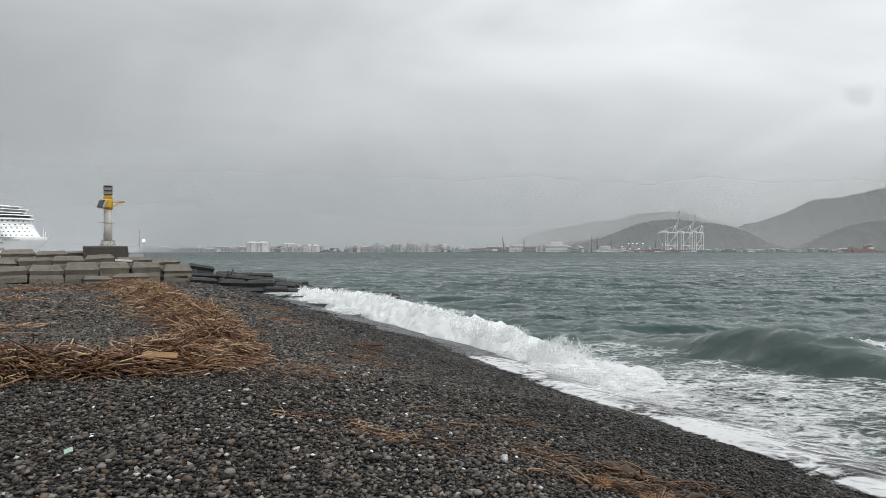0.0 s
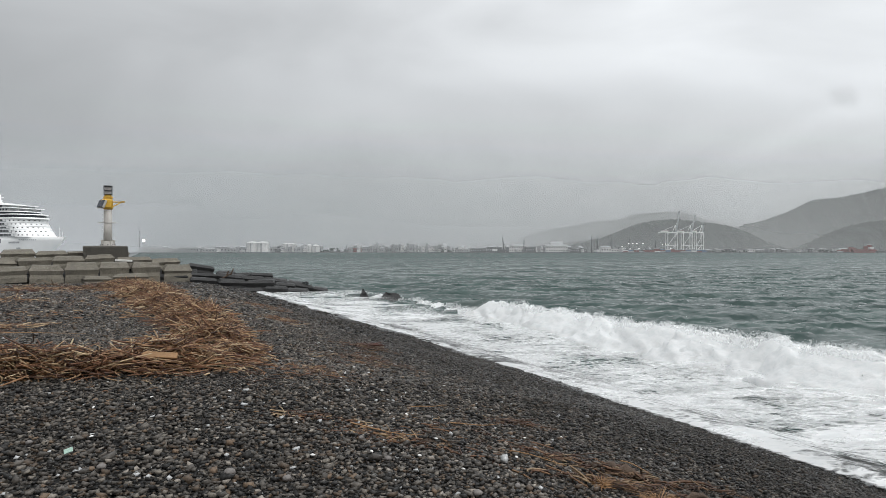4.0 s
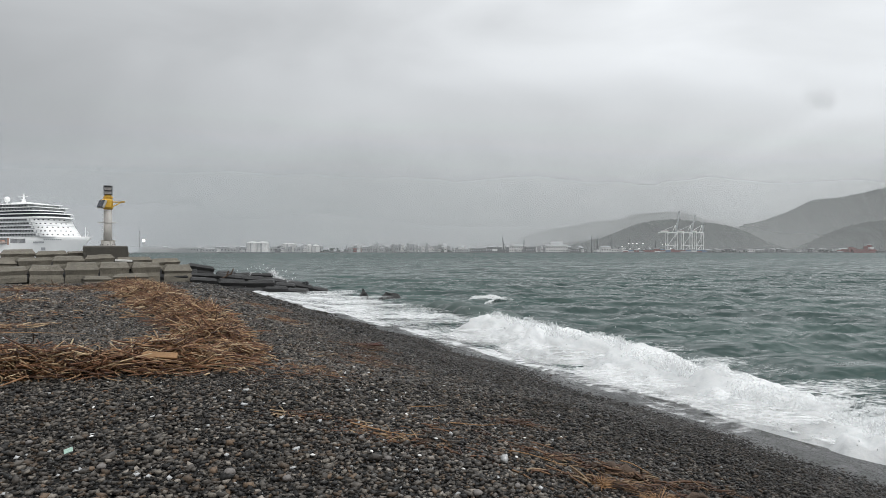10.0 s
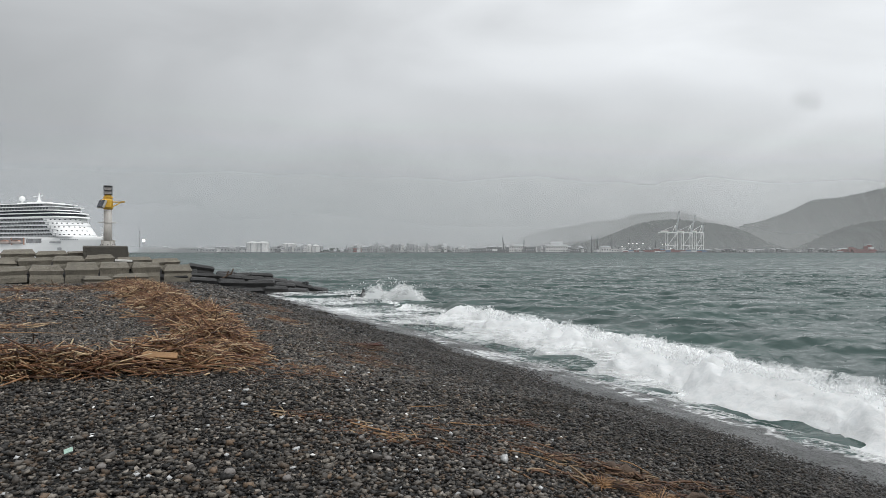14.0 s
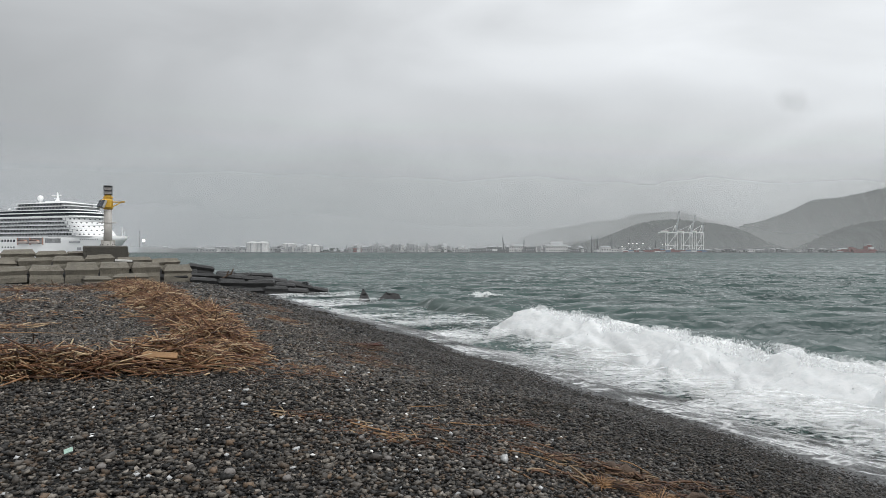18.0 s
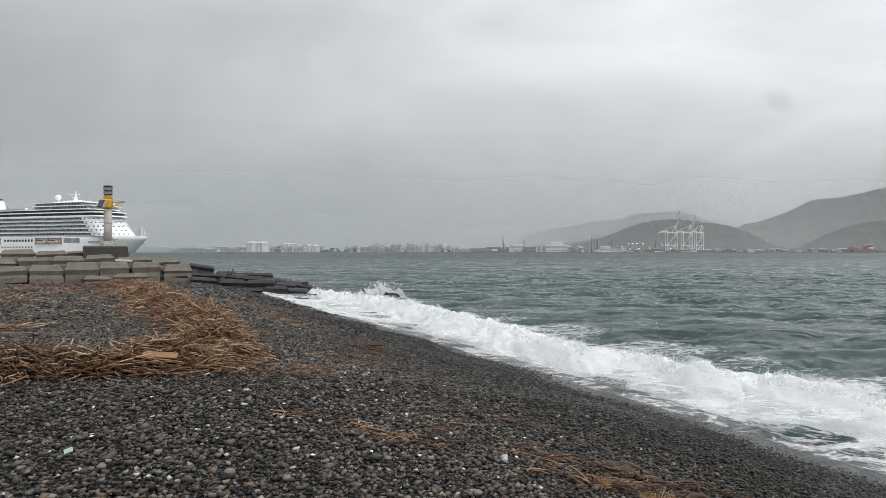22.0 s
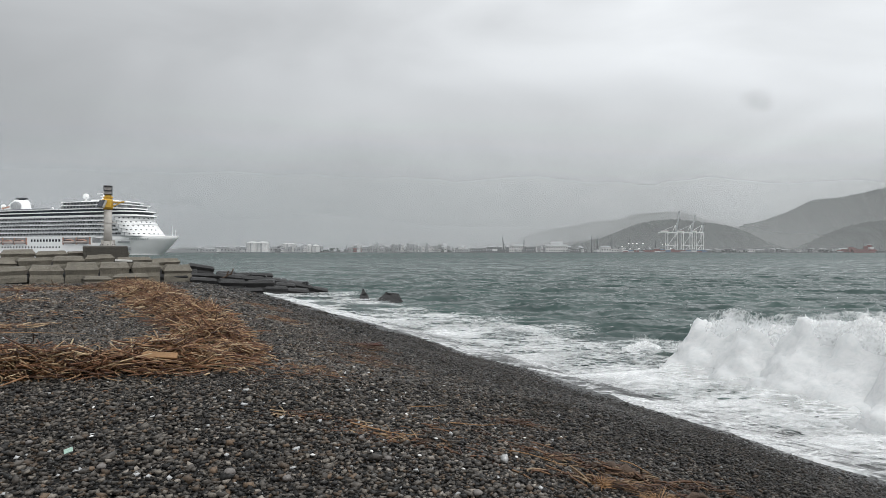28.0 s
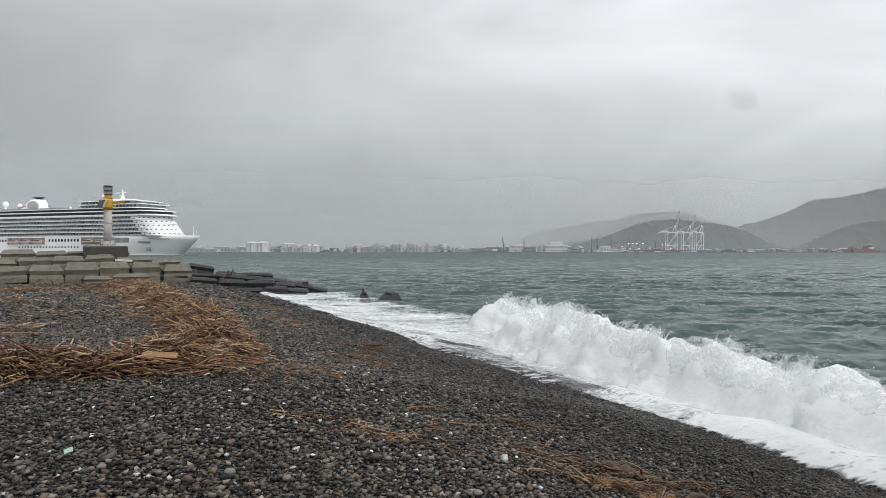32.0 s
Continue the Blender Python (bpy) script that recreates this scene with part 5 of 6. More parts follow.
def foam_bank_mesh(width, seed, high):
    """A tumbling bank of foam with its crest at height high; x runs out to sea from its toe, y along the shore."""
    nu, nv = 38, max(26, int(width / 0.12))
    prof_u = np.array([0.0, 0.08, 0.16, 0.28, 0.42, 0.52, 0.62, 0.78, 1.0])
    prof_x = np.array([-0.12, 0.0, 0.14, 0.50, 0.92, 1.25, 1.60, 2.5, 4.0])
    prof_z = np.array([-0.9, -0.1, 0.16, 0.42, 0.80, 0.98, 0.86, 0.40, -0.6])
    if high < 1:
        prof_z = np.array([-0.9, -0.1, 0.18, 0.50, 0.86, 1.0, 0.84, 0.42, -0.7])
    prof_x = prof_x * (0.75 + 0.35 * high)
    verts = np.zeros((nu, nv, 3))
    o = Vector((seed * 7.3, seed * 3.1, seed * 1.9))
    for j in range(nv):
        v = j / (nv - 1) * 2 - 1
        y = v * width * 0.72
        end = max(0.0, (abs(v) - 0.6) / 0.4)
        crest = high * (1 + 0.22 * noise.noise(Vector((y * 0.8, seed, 2.0))) - 0.18 * end ** 1.5)
        push = 0.34 * noise.noise(Vector((y * 0.7, seed, 5.0))) + 0.12 * noise.noise(Vector((y * 2.2, seed, 8.0))) + 0.25 * end
        for i in range(nu):
            u = i / (nu - 1)
            x, z = np.interp(u, prof_u, prof_x), np.interp(u, prof_u, prof_z)
            p = Vector((x + push, y, z * crest if z > 0 else z))
            q = p * 1.4 + o
            nrm = Vector((-0.6 + u, 0.1 * noise.noise(q), 0.75)).normalized()
            b = noise.turbulence(q * 0.9, 3, False) * 0.17 + noise.turbulence(q * 3.0, 3, False) * 0.10 + noise.turbulence(q * 8.0, 2, False) * 0.045
            verts[i, j] = p + nrm * (b - 0.15) * (0.55 + 0.45 * high)
            verts[i, j, 2] -= 1.1 * high * max(0.0, (abs(v) - 0.78) / 0.22) ** 2
    faces = grid_faces(nu, nv)
    # flung drops and shreds above the crest
    rg = np.random.default_rng(seed)
    top = verts[int(nu * 0.36):int(nu * 0.6)]
    oct_v = np.array([(1, 0, 0), (0, 1, 0), (-1, 0, 0), (0, -1, 0), (0, 0, 1), (0, 0, -1)], float)
    me_v = verts.reshape(-1, 3)
    drops, dfaces, base = [], [], len(me_v)
    clusters = rg.integers(0, nv, 9)
    for k in range(int(width * 34 * min(1.0, 3.2 / width) ** 1.5)):
        j = int(np.clip(rg.choice(clusters) + rg.normal(0, nv * 0.05), 0, nv - 1)) if rg.random() < 0.7 else int(rg.integers(0, nv))
        c = top[rg.integers(0, len(top)), j]
        h = rg.exponential(0.055 + 0.05 * high)
        r = rg.uniform(0.003, 0.010) * (1.4 if h < 0.08 else 0.8)
        p = c + np.array([rg.normal(0, 0.10), rg.normal(0, 0.08), h - 0.02])
        drops.append(p + oct_v * np.array([r, r, r * rg.uniform(1, 2.2)]))
        f = base + len(drops) * 6 - 6
        dfaces += [(f, f + 1, f + 4), (f + 1, f + 2, f + 4), (f + 2, f + 3, f + 4), (f + 3, f, f + 4), (f + 1, f, f + 5), (f + 2, f + 1, f + 5), (f + 3, f + 2, f + 5), (f, f + 3, f + 5)]
    allv = np.concatenate([me_v] + drops)
    tris = np.concatenate([faces[:, [0, 1, 2]], faces[:, [0, 2, 3]], np.array(dfaces)])
    return raw_mesh("foam_bank", allv, tris, M_FOAM)


def spray_mesh(width, seed, high, count=2):
    """Torn spray standing along the crest of a bank, in a few ragged curtains one behind another."""
    V, Fc, T, base = [], [], [], 0
    nv, nu = max(20, int(width / 0.12)), 9
    for k in range(count):
        for i in range(nu):
            for j in range(nv):
                u, v = i / (nu - 1), j / (nv - 1) * 2 - 1
                y = v * width * 0.56
                end = max(0.0, (abs(v) - 0.6) / 0.4)
                tall = high * (0.08 + 0.15 * max(-0.5, noise.noise(Vector((y * 1.3, seed + k * 5, 1.0)))))
                crest = high * (1 + 0.22 * noise.noise(Vector((y * 0.8, seed, 2.0))) - 0.45 * end ** 2)
                push = 0.34 * noise.noise(Vector((y * 0.7, seed, 5.0))) + 0.25 * end
                x = (1.0 + 0.22 * k) * (0.75 + 0.35 * high) + push + u * 0.18 + 0.10 * noise.noise(Vector((y * 2.5, u * 2, seed + k)))
                V.append((x, y, crest - 0.5 + max(0.0, u * 1.4 - 0.4) * tall + min(u / 0.286, 1.0) * 0.5))
                T.append(0.60 - 0.50 * u - 0.3 * end + 0.22 * noise.noise(Vector((y * 2.2, u * 3, seed + k * 3))))
        Fc.append(grid_faces(nu, nv) + base)
        base += nu * nv
    me = raw_mesh("spray", np.array(V), covered(np.concatenate(Fc), T), M_SPRAY)
    set_thick(me, T)
    return me


def swash_mesh(width, seed, lacy=False, run=5.6, flat=1.25, thin=False):
    """A thin sheet of foaming water; x runs out to sea from its leading edge and follows the beach, then lies level."""
    nu, nv = 30, max(22, int(width / 0.13))
    verts, thick = np.zeros((nu, nv, 3)), np.zeros((nu, nv))
    for j in range(nv):
        v = j / (nv - 1) * 2 - 1
        y = v * width * (0.55 if lacy else 0.62)
        lobe = 0.28 * noise.noise(Vector((y * 0.55, seed * 2.7, 1.0))) + 0.12 * noise.noise(Vector((y * 1.9, seed * 2.7, 3.0))) + 0.05 * noise.noise(Vector((y * 5.5, seed, 9.0)))
        end = max(0.0, (abs(v) - 0.7) / 0.3)
        for i in range(nu):
            u = i / (nu - 1)
            x = run * u ** 1.25
            z = -0.2 * x if x < flat else -0.2 * flat - 0.2 * (1 - math.exp(-(x - flat) / 0.6)) * 0.3
            q = Vector((x * 1.3, y * 0.8, seed * 3.3))
            z += (0.05 if flat > 2 else 0.022) * min(1.0, u * 9) * (0.6 + 0.6 * noise.noise(q) + 0.5 * noise.noise(q * 3))
            verts[i, j] = (x + lobe + 0.35 * end * end, y, z - (0.15 if flat > 2 else 0.07) * max(0.0, 1 - x / 0.35) - 0.04 * end - 0.2 * (lobe + 0.35 * end * end))
            patch = 0.22 * noise.noise(Vector((x * 0.7, y * 0.5, seed)))
            thick[i, j] = np.interp(x, (0, 0.06, 0.35, 1.0, 2.2, 3.6, 4.6, run), (0.24, 0.45, 0.43, 0.41, 0.42, 0.41, 0.36, 0.05) if lacy else (0.28, 0.57, 0.50, 0.41, 0.37, 0.36, 0.32, 0.05) if thin else ((0.28, 0.60, 0.60, 0.60, 0.59, 0.55, 0.47, 0.05) if flat > 2 else (0.28, 0.64, 0.56, 0.53, 0.52, 0.50, 0.44, 0.05))) + patch * (0.6 if lacy else 1.0) - 0.62 * end
    if flat > 2:
        for i in range(nu):
            x = run * (i / (nu - 1)) ** 1.25
            thick[i] += np.interp(x, (1.0, 2.2, 4.2, 5.6, run), (0.0, 0.0, 0.04, 0.16, 0.0))
    me = raw_mesh("swash_sheet", verts.reshape(-1, 3), covered(grid_faces(nu, nv), thick), M_LACE)
    set_thick(me, thick.ravel())
    return me


def lace_mesh(width, seed):
    """Torn foam afloat behind the swash."""
    nu, nv = 40, max(20, int(width / 0.16))
    verts, thick = np.zeros((nu, nv, 3)), np.zeros((nu, nv))
    for i in range(nu):
        for j in range(nv):
            u, v = i / (nu - 1), j / (nv - 1) * 2 - 1
            x, y = 5.6 * u, v * width * 0.54
            q = Vector((x * 0.8, y * 0.6, seed * 2.1))
            verts[i, j] = (x, y, 0.05 * noise.noise(q) + 0.03 * noise.noise(q * 3))
            end = max(0.0, (abs(v) - 0.5) / 0.5)
            thick[i, j] = (0.06 if seed > 9 else 0.0) + np.interp(u, (0, 0.08, 0.5, 0.8, 1), (0.25, 0.42, 0.41, 0.37, 0.1)) + 0.16 * noise.noise(q * 0.8) - 0.6 * end
    me = raw_mesh("floating_foam", verts.reshape(-1, 3), covered(grid_faces(nu, nv), thick), M_LACE)
    set_thick(me, thick.ravel())
    return me


def swell_mesh(length, seed, steep=1.0):
    """An unbroken ridge of water, steep on its shore side and choppy on its back; crest 0.8 m up, x out to sea from under its lip."""
    nu, nv = 56, 110
    px_ = np.array([-3.2, -1.9, -1.0, -0.45, -0.12, 0.12, 0.45, 0.95, 1.9, 3.4, 5.2, 7.0])
    pz = np.array([-0.42, -0.20, 0.08, 0.34, 0.60, 0.76, 0.80, 0.72, 0.46, 0.12, -0.16, -0.42])
    x, v = np.linspace(-3.2, 7.0, nu)[:, None], np.linspace(-1, 1, nv)[None, :]
    y = v * length / 2
    rg = np.random.default_rng(seed)
    wob = lambda q, n: sum(np.sin(q * rg.uniform(0.5, 1.6) * n + rg.uniform(0, 6.28)) for _ in range(4)) / 4
    tall = np.clip(1 - np.abs(v) ** 2.0, 0, 1) * (1 + 0.22 * wob(y, 0.5) + 0.1 * wob(y, 1.4))
    bow = 0.9 * wob(y, 0.28) + 0.25 * wob(y, 0.9)
    base = np.interp(x.ravel(), px_, pz)[:, None]
    z = (base + 0.42) * tall - 0.42
    chop = np.zeros((nu, nv))
    for lam, amp, cnt in ((3.2, 0.020, 8), (1.5, 0.017, 12), (0.8, 0.008, 12)):
        for _ in range(cnt):
            th, q = rg.normal(1.0, 0.6), lam * rg.uniform(0.75, 1.3)
            w = np.sin(2 * np.pi / q * (x * np.cos(th) + y * np.sin(th)) + rg.uniform(0, 6.28))
            chop += amp * (w + 0.4 * w * w - 0.2)
    z = z + chop * np.where(x < 0.2, 0.45, 1.0)
    return raw_mesh("swell", np.stack([x + bow + 0 * z, y + 0 * z, z], -1).reshape(-1, 3), grid_faces(nu, nv), M_WATER_SMOOTH)


M_WATER_SMOOTH = make_water("swell_water", (0.034, 0.055, 0.049), (0.056, 0.082, 0.074))


def shore_pose(n, s, z, lean=0.0):
    x, y = xy_of(n, s)
    return pose(x, y, z, 0, lean, SHORE_TURN)


def front_at(w, t):
    """How far out the toe of the broken wave is."""
    tb, nb, te, ne, h = w
    if t <= tb:
        return nb + 1.9 * (tb - t)
    k = min(1.0, (t - tb) / (te - tb))
    return nb + (ne + 0.55 - nb) * (1 - (1 - k) ** 1.25)


def crest_at(w, t):
    """Height of the foam's crest above the sea."""
    tb, nb, te, ne, h = w
    low = 0.78 * h if ne < -0.7 else 0.50 * h + 0.08
    return float(np.interp(t, (tb - 0.35, tb + 0.2, tb + 0.35 * (te - tb), te - 0.45, te, te + 0.5), (-0.55, h, h, low, 0.32 - 0.2 * ne, -0.4)))


def sheet_start(w):
    """When the sheet of swash runs out ahead of the bank."""
    return w[0] + (0.60 if w[3] < -0.7 else 0.72) * (w[2] - w[0])


def key_times(times):
    ts = sorted({round(min(32.0, max(0.0, t)), 2) for t in times} | {0.0, 32.0})
    return [t for i, t in enumerate(ts) if i == 0 or t - ts[i - 1] > 0.04]


def swash_row(w, t, stays, s, slow=0.0):
    tb, nb, te, ne, h = w
    tm = sheet_start(w)
    if t < tm:
        n = front_at(w, t)
        return n - 0.1, -0.95 + 0.25 * min(1, max(0, 1 - (tm - t) / 0.5))
    t1, t2, t3 = (te + 0.75, te + 1.7, te + 2.8) if ne < -0.7 else (te + 0.9 + slow, te + 2.0 + slow, te + 2.8 + slow)
    n = float(np.interp(t, (tm, tm + 0.5 * (te - tm), te, t1, t2, t3), (front_at(w, tm) - 0.1, 0.45 * (front_at(w, tm)) + 0.55 * ne - 0.05, ne, ne + (0.05 if ne < -0.7 else 0.25), ne + (1.5 if ne < -0.7 else 1.15), ne + 2.2)))
    if stays:
        lift = float(np.interp(t, (tm, tm + 0.3, t2, t3, t3 + 0.8), (-0.2, 0.015, 0.025, 0.0, -0.5)))
    elif ne < -0.7:
        lift = float(np.interp(t, (tm, tm + 0.2, t1 + 0.15, t1 + 1.1, t1 + 2.1), (-0.2, 0.065, 0.08, 0.15, -0.3)))
    else:
        lift = float(np.interp(t, (tm, tm + 0.2, t1 + 0.15, t1 + 0.85, t1 + 1.55), (-0.2, 0.065, 0.06, 0.005, -0.4)))
    return n, float(beach_z(n, min(34.0, max(10.0, s)))) + lift


SURF = []


def fleck_mesh(width, seed):
    """Scraps of froth left lying on the stones, following their slope."""
    nu, nv = 14, max(24, int(width / 0.09))
    verts, thick = np.zeros((nu, nv, 3)), np.zeros((nu, nv))
    for i in range(nu):
        for j in range(nv):
            x, y = 1.1 * i / (nu - 1), (j / (nv - 1) * 2 - 1) * width * 0.55
            q = Vector((x * 2.2, y * 0.7, seed * 4.7))
            verts[i, j] = (x, y, -0.2 * x + 0.008 * noise.noise(q * 4))
            thick[i, j] = 0.40 + 0.34 * noise.noise(q) - 1.1 * (x / 1.1 - 0.5) ** 2
    me = raw_mesh("froth_scraps", verts.reshape(-1, 3), covered(grid_faces(nu, nv), thick), M_LACE)
    set_thick(me, thick.ravel())
    return me


def build_surf():
    banks = [[foam_bank_mesh(w, 10 * k + q + 1, (0.65, 1.25)[q]) for q in range(2)] for k, (s, w) in enumerate(LENGTHS)]
    sheets = [[swash_mesh(w, 10 * k + q + 1) for q in range(2)] for k, (s, w) in enumerate(LENGTHS)]
    thin_sheets = [swash_mesh(w, 10 * k + 3, False, thin=True) for k, (s, w) in enumerate(LENGTHS)]
    long_sheets = [swash_mesh(w, 10 * k + 7, False, 7.5, 2.8) for k, (s, w) in enumerate(LENGTHS)]
    backs = [swash_mesh(w, 10 * k + 5, True) for k, (s, w) in enumerate(LENGTHS)]
    sprays = [[spray_mesh(w, 10 * k + q + 1, (0.65, 1.25)[q]) for q in range(2)] for k, (s, w) in enumerate(LENGTHS)]
    swells = [swell_mesh(17, 1), swell_mesh(20, 2), swell_mesh(16, 3)]
    for i, wave in enumerate(WAVES):
        e = empty("breaking_wave", "white foaming breaker rolling onto the gravel" if i % 2 else "grey-green wave breaking into white foam", "wave", None, "waves running ashore")
        for k, (s, width) in enumerate(LENGTHS):
            w = wave_at(wave, s)
            tall = 1 if w[4] > 0.88 else 0
            b = new("foam_bank", banks[k][tall])
            b.parent = e
            sp = new("spray", sprays[k][tall])
            sp.parent = b
            SURF.append(("tall_bank" if tall else "bank", b, w, s + 0.5 * math.sin(i * 2.3 + k)))
            q = new("swash_sheet", long_sheets[k] if w[3] < -0.7 else thin_sheets[k] if i in WEAK and s < 25 else sheets[k][(i + 1) % 2])
            q.parent = e
            SURF.append(("swash", q, w + [0.0], s + 0.15 * math.sin(i * 1.3 + k * 2)))
            q = new("backwash_sheet", backs[k])
            q.parent = e
            SURF.append(("backwash", q, w + [LINGER.get(i, 0.0)], s + 0.3 * math.sin(i * 1.9 + k)))
        for s, me in ((9.5, swells[i % 3]), (26.0, swells[(i + 1) % 3])):
            o = new("swell", me)
            o.parent = e
            SURF.append(("swell", o, wave_at(wave, s), s))
    for k, (s, width) in enumerate(LENGTHS[:6]):
        o = new("froth_scraps", fleck_mesh(width, k + 1))
        tagged(o, "scraps of white froth left on the gravel", "foam", kind="stuff")
        SURF.append(("scraps", o, wave_at(WAVES[9], s), s))
    lace = [lace_mesh(w, k + 3) for k, (s, w) in enumerate(LENGTHS)]
    for k, (s, width) in enumerate(LENGTHS):
        o = new("floating_foam", lace[k])
        tagged(o, "torn lacy foam afloat on the backwash", "foam", kind="stuff")
        SURF.append(("lace", o, [wave_at(wv, s) for wv in WAVES], s))


build_surf()


def surf_motions():
    for what, ob, w, s in SURF:
        if what in ("bank", "tall_bank"):
            high = 1.25 if what == "tall_bank" else 0.65
            tb, nb, te, ne, h = w
            ts = key_times([tb - 1.5, tb - 0.35, tb, tb + 0.2, tb + 0.35 * (te - tb), tb + 0.6 * (te - tb), te - 0.45, te, te + 0.5, te + 1.5])
            ahead = lambda t: 0.9 * float(np.interp(t, (tb, tb + 0.45), (1.0, 0.0))) if h > 1 else 0.0
            walk(ob, [(t, shore_pose(front_at(w, t) - 0.5 * max(0.0, high - crest_at(w, t)) - ahead(t), s, crest_at(w, t) - high - 0.06)) for t in ts])
        elif what in ("swash", "backwash"):
            w, slow = w[:5], w[5]
            tb, nb, te, ne, h = w
            tm = sheet_start(w)
            ts = key_times([te + 0.9 + slow, te + 2.8 + slow, te + 3.4 + slow, tm - 1.0, tm - 0.5, tm, tm + 0.2, tm + 0.5 * (te - tm), te, te + 0.4, te + 0.9, te + 1.5, te + 2.0, te + 2.7, te + 3.4])
            up = 0.05 if ne < -0.7 else 0.03
            walk(ob, [(t, shore_pose(*(lambda r: (r[0], s, r[1] + up))(swash_row(w, t, what == "backwash", s, slow)))) for t in ts])
        elif what == "swell":
            tb, nb, te, ne, h = w
            ts = key_times([tb - 3.2, tb - 1.8, tb - 0.8, tb - 0.2, tb, tb + 0.45, tb + 1.1, te, te + 0.5])
            lift = lambda t: float(np.interp(t, (tb - 3.2, tb - 1.8, tb - 0.8, tb, tb + 0.45, tb + 1.1), (-1.2, -0.95, min(-0.45, 1.35 * h - 1.3), min(0.12, 1.35 * h - 1.0) if h < 1 else 0.16, min(-0.38, h - 1.25), -1.2)))
            sink = 0.30 if s > 15 else 0.0
            walk(ob, [(t, shore_pose(front_at(w, t) + float(np.interp(t, (tb - 0.2, tb + 0.35), (0.35, 1.7))), s, lift(t) - sink)) for t in ts])
        elif what == "splash":
            (t, ht), (x, y) = w, s
            ts = key_times([t - 0.9, t - 0.45, t - 0.1, t + 0.15, t + 0.6, t + 1.2])
            lift = lambda q: float(np.interp(q, (t - 0.5, t - 0.1, t + 0.15, t + 0.7), (-ht - 1.0, 0.0, 0.0, -ht - 1.0)))
            walk(ob, [(q, pose(x, y, 0.1 + lift(q))) for q in ts])
        elif what == "scraps":
            te, n = w[2], w[3] + 0.25
            ts = key_times([te - 0.2, te + 0.9, te + 1.3, te + 2.0, te + 2.6])
            lift = lambda q: float(np.interp(q, (te + 0.4, te + 0.9, te + 2.0, te + 2.6), (-0.30, 0.035, 0.03, -0.30)))
            walk(ob, [(q, shore_pose(n, s, float(beach_z(n, s)) + lift(q))) for q in ts])
        elif what == "crest":
            t, n, up = w
            ts = key_times([t - 1.6, t - 0.7, t - 0.15, t + 0.3, t + 1.0, t + 2.0])
            lift = lambda q: float(np.interp(q, (t - 1.2, t - 0.15, t + 0.3, t + 1.1), (-1.0, up, up - 0.02, -1.0)))
            walk(ob, [(q, shore_pose(n - 1.5 * (q - t), s, lift(q))) for q in ts])
        else:
            if s > 24:
                # foam never quite clears at the foot of the jetty
                walk(ob, [(t, shore_pose(1.0 + 0.4 * math.sin(t * 1.9 + s), s, 0.0 + 0.05 * math.sin(t * 1.9 + s + 1.0))) for t in range(0, 33)])
                continue
            rows = {}
            for tb, nb, te, ne, h in w:
                for t, n, z in ((te - 0.6, 0.9, -0.3), (te + 0.1, 0.5, 0.13), (te + 1.2, 0.9, 0.19), (te + 2.1, 1.6, 0.10), (te + 2.8, 1.8, -0.3)):
                    if 0 < t < 32:
                        rows[round(t, 2)] = (n, z)
            ts = sorted(rows)
            keep = [t for i, t in enumerate(ts) if i == 0 or t - ts[i - 1] > 0.25]
            seq = [(0.0, *rows[keep[0]])] + [(t, *rows[t]) for t in keep] + [(32.0, *rows[keep[-1]])]
            walk(ob, [(t, shore_pose(max(0.5, n) + 0.3, s, z)) for t, n, z in seq])


# ---- splashes where the swell strikes the jetty, and small crests breaking farther out ----


def plume_mesh(name, wide, tall, seed):
    """A burst of spray: ragged fingers of drops thrown up and outwards from one line, with loose drops round them."""
    rg = random.Random(seed)
    V, Fc, T, base = [], [], [], 0
    nu, nv = 16, 12
    for k in range(11):
        off = rg.uniform(-0.42, 0.42) * wide
        hh = tall * (rg.uniform(0.55, 1.0) * (1 - 0.8 * abs(off) / (0.45 * wide)) + 0.18)
        lean, yy, half = 0.9 * off / wide + rg.uniform(-0.2, 0.2), rg.uniform(-0.25, 0.25), wide * rg.uniform(0.18, 0.34)
        for i in range(nu):
            for j in range(nv):
                u, v = i / (nu - 1), j / (nv - 1) * 2 - 1
                V.append((off + v * half * (1.5 - 0.7 * u) + lean * u * hh, yy + 0.15 * v * u, -0.3 + (hh + 0.3) * u * (1 - 0.18 * v * v)))
                T.append(0.91 - 0.50 * u ** 1.3 - 0.62 * v * v + 0.42 * noise.noise(Vector((v * 2 + k * 7, u * 3.5, seed))))
        Fc.append(grid_faces(nu, nv)[:, [0, 1, 2]] + base)
        Fc.append(grid_faces(nu, nv)[:, [0, 2, 3]] + base)
        base += nu * nv
    oct_v = ((1, 0, 0), (0, 1, 0), (-1, 0, 0), (0, -1, 0), (0, 0, 1.5), (0, 0, -1.5))
    oct_f = np.array(((0, 1, 4), (1, 2, 4), (2, 3, 4), (3, 0, 4), (1, 0, 5), (2, 1, 5), (3, 2, 5), (0, 3, 5)))
    for k in range(140):
        a, q = rg.gauss(0, 0.30), rg.random() ** 0.6
        c, r = (wide * 0.5 * a * (0.4 + q) * 2, rg.uniform(-0.3, 0.3), tall * q * (1.15 - abs(a))), rg.uniform(0.010, 0.028)
        V += [(c[0] + p[0] * r, c[1] + p[1] * r, c[2] + p[2] * r) for p in oct_v]
        T += [1.3] * 6
        Fc.append(oct_f + base)
        base += 6
    me = raw_mesh(name, np.array(V), covered(np.concatenate(Fc), T), M_SPRAY)
    set_thick(me, T)
    return me


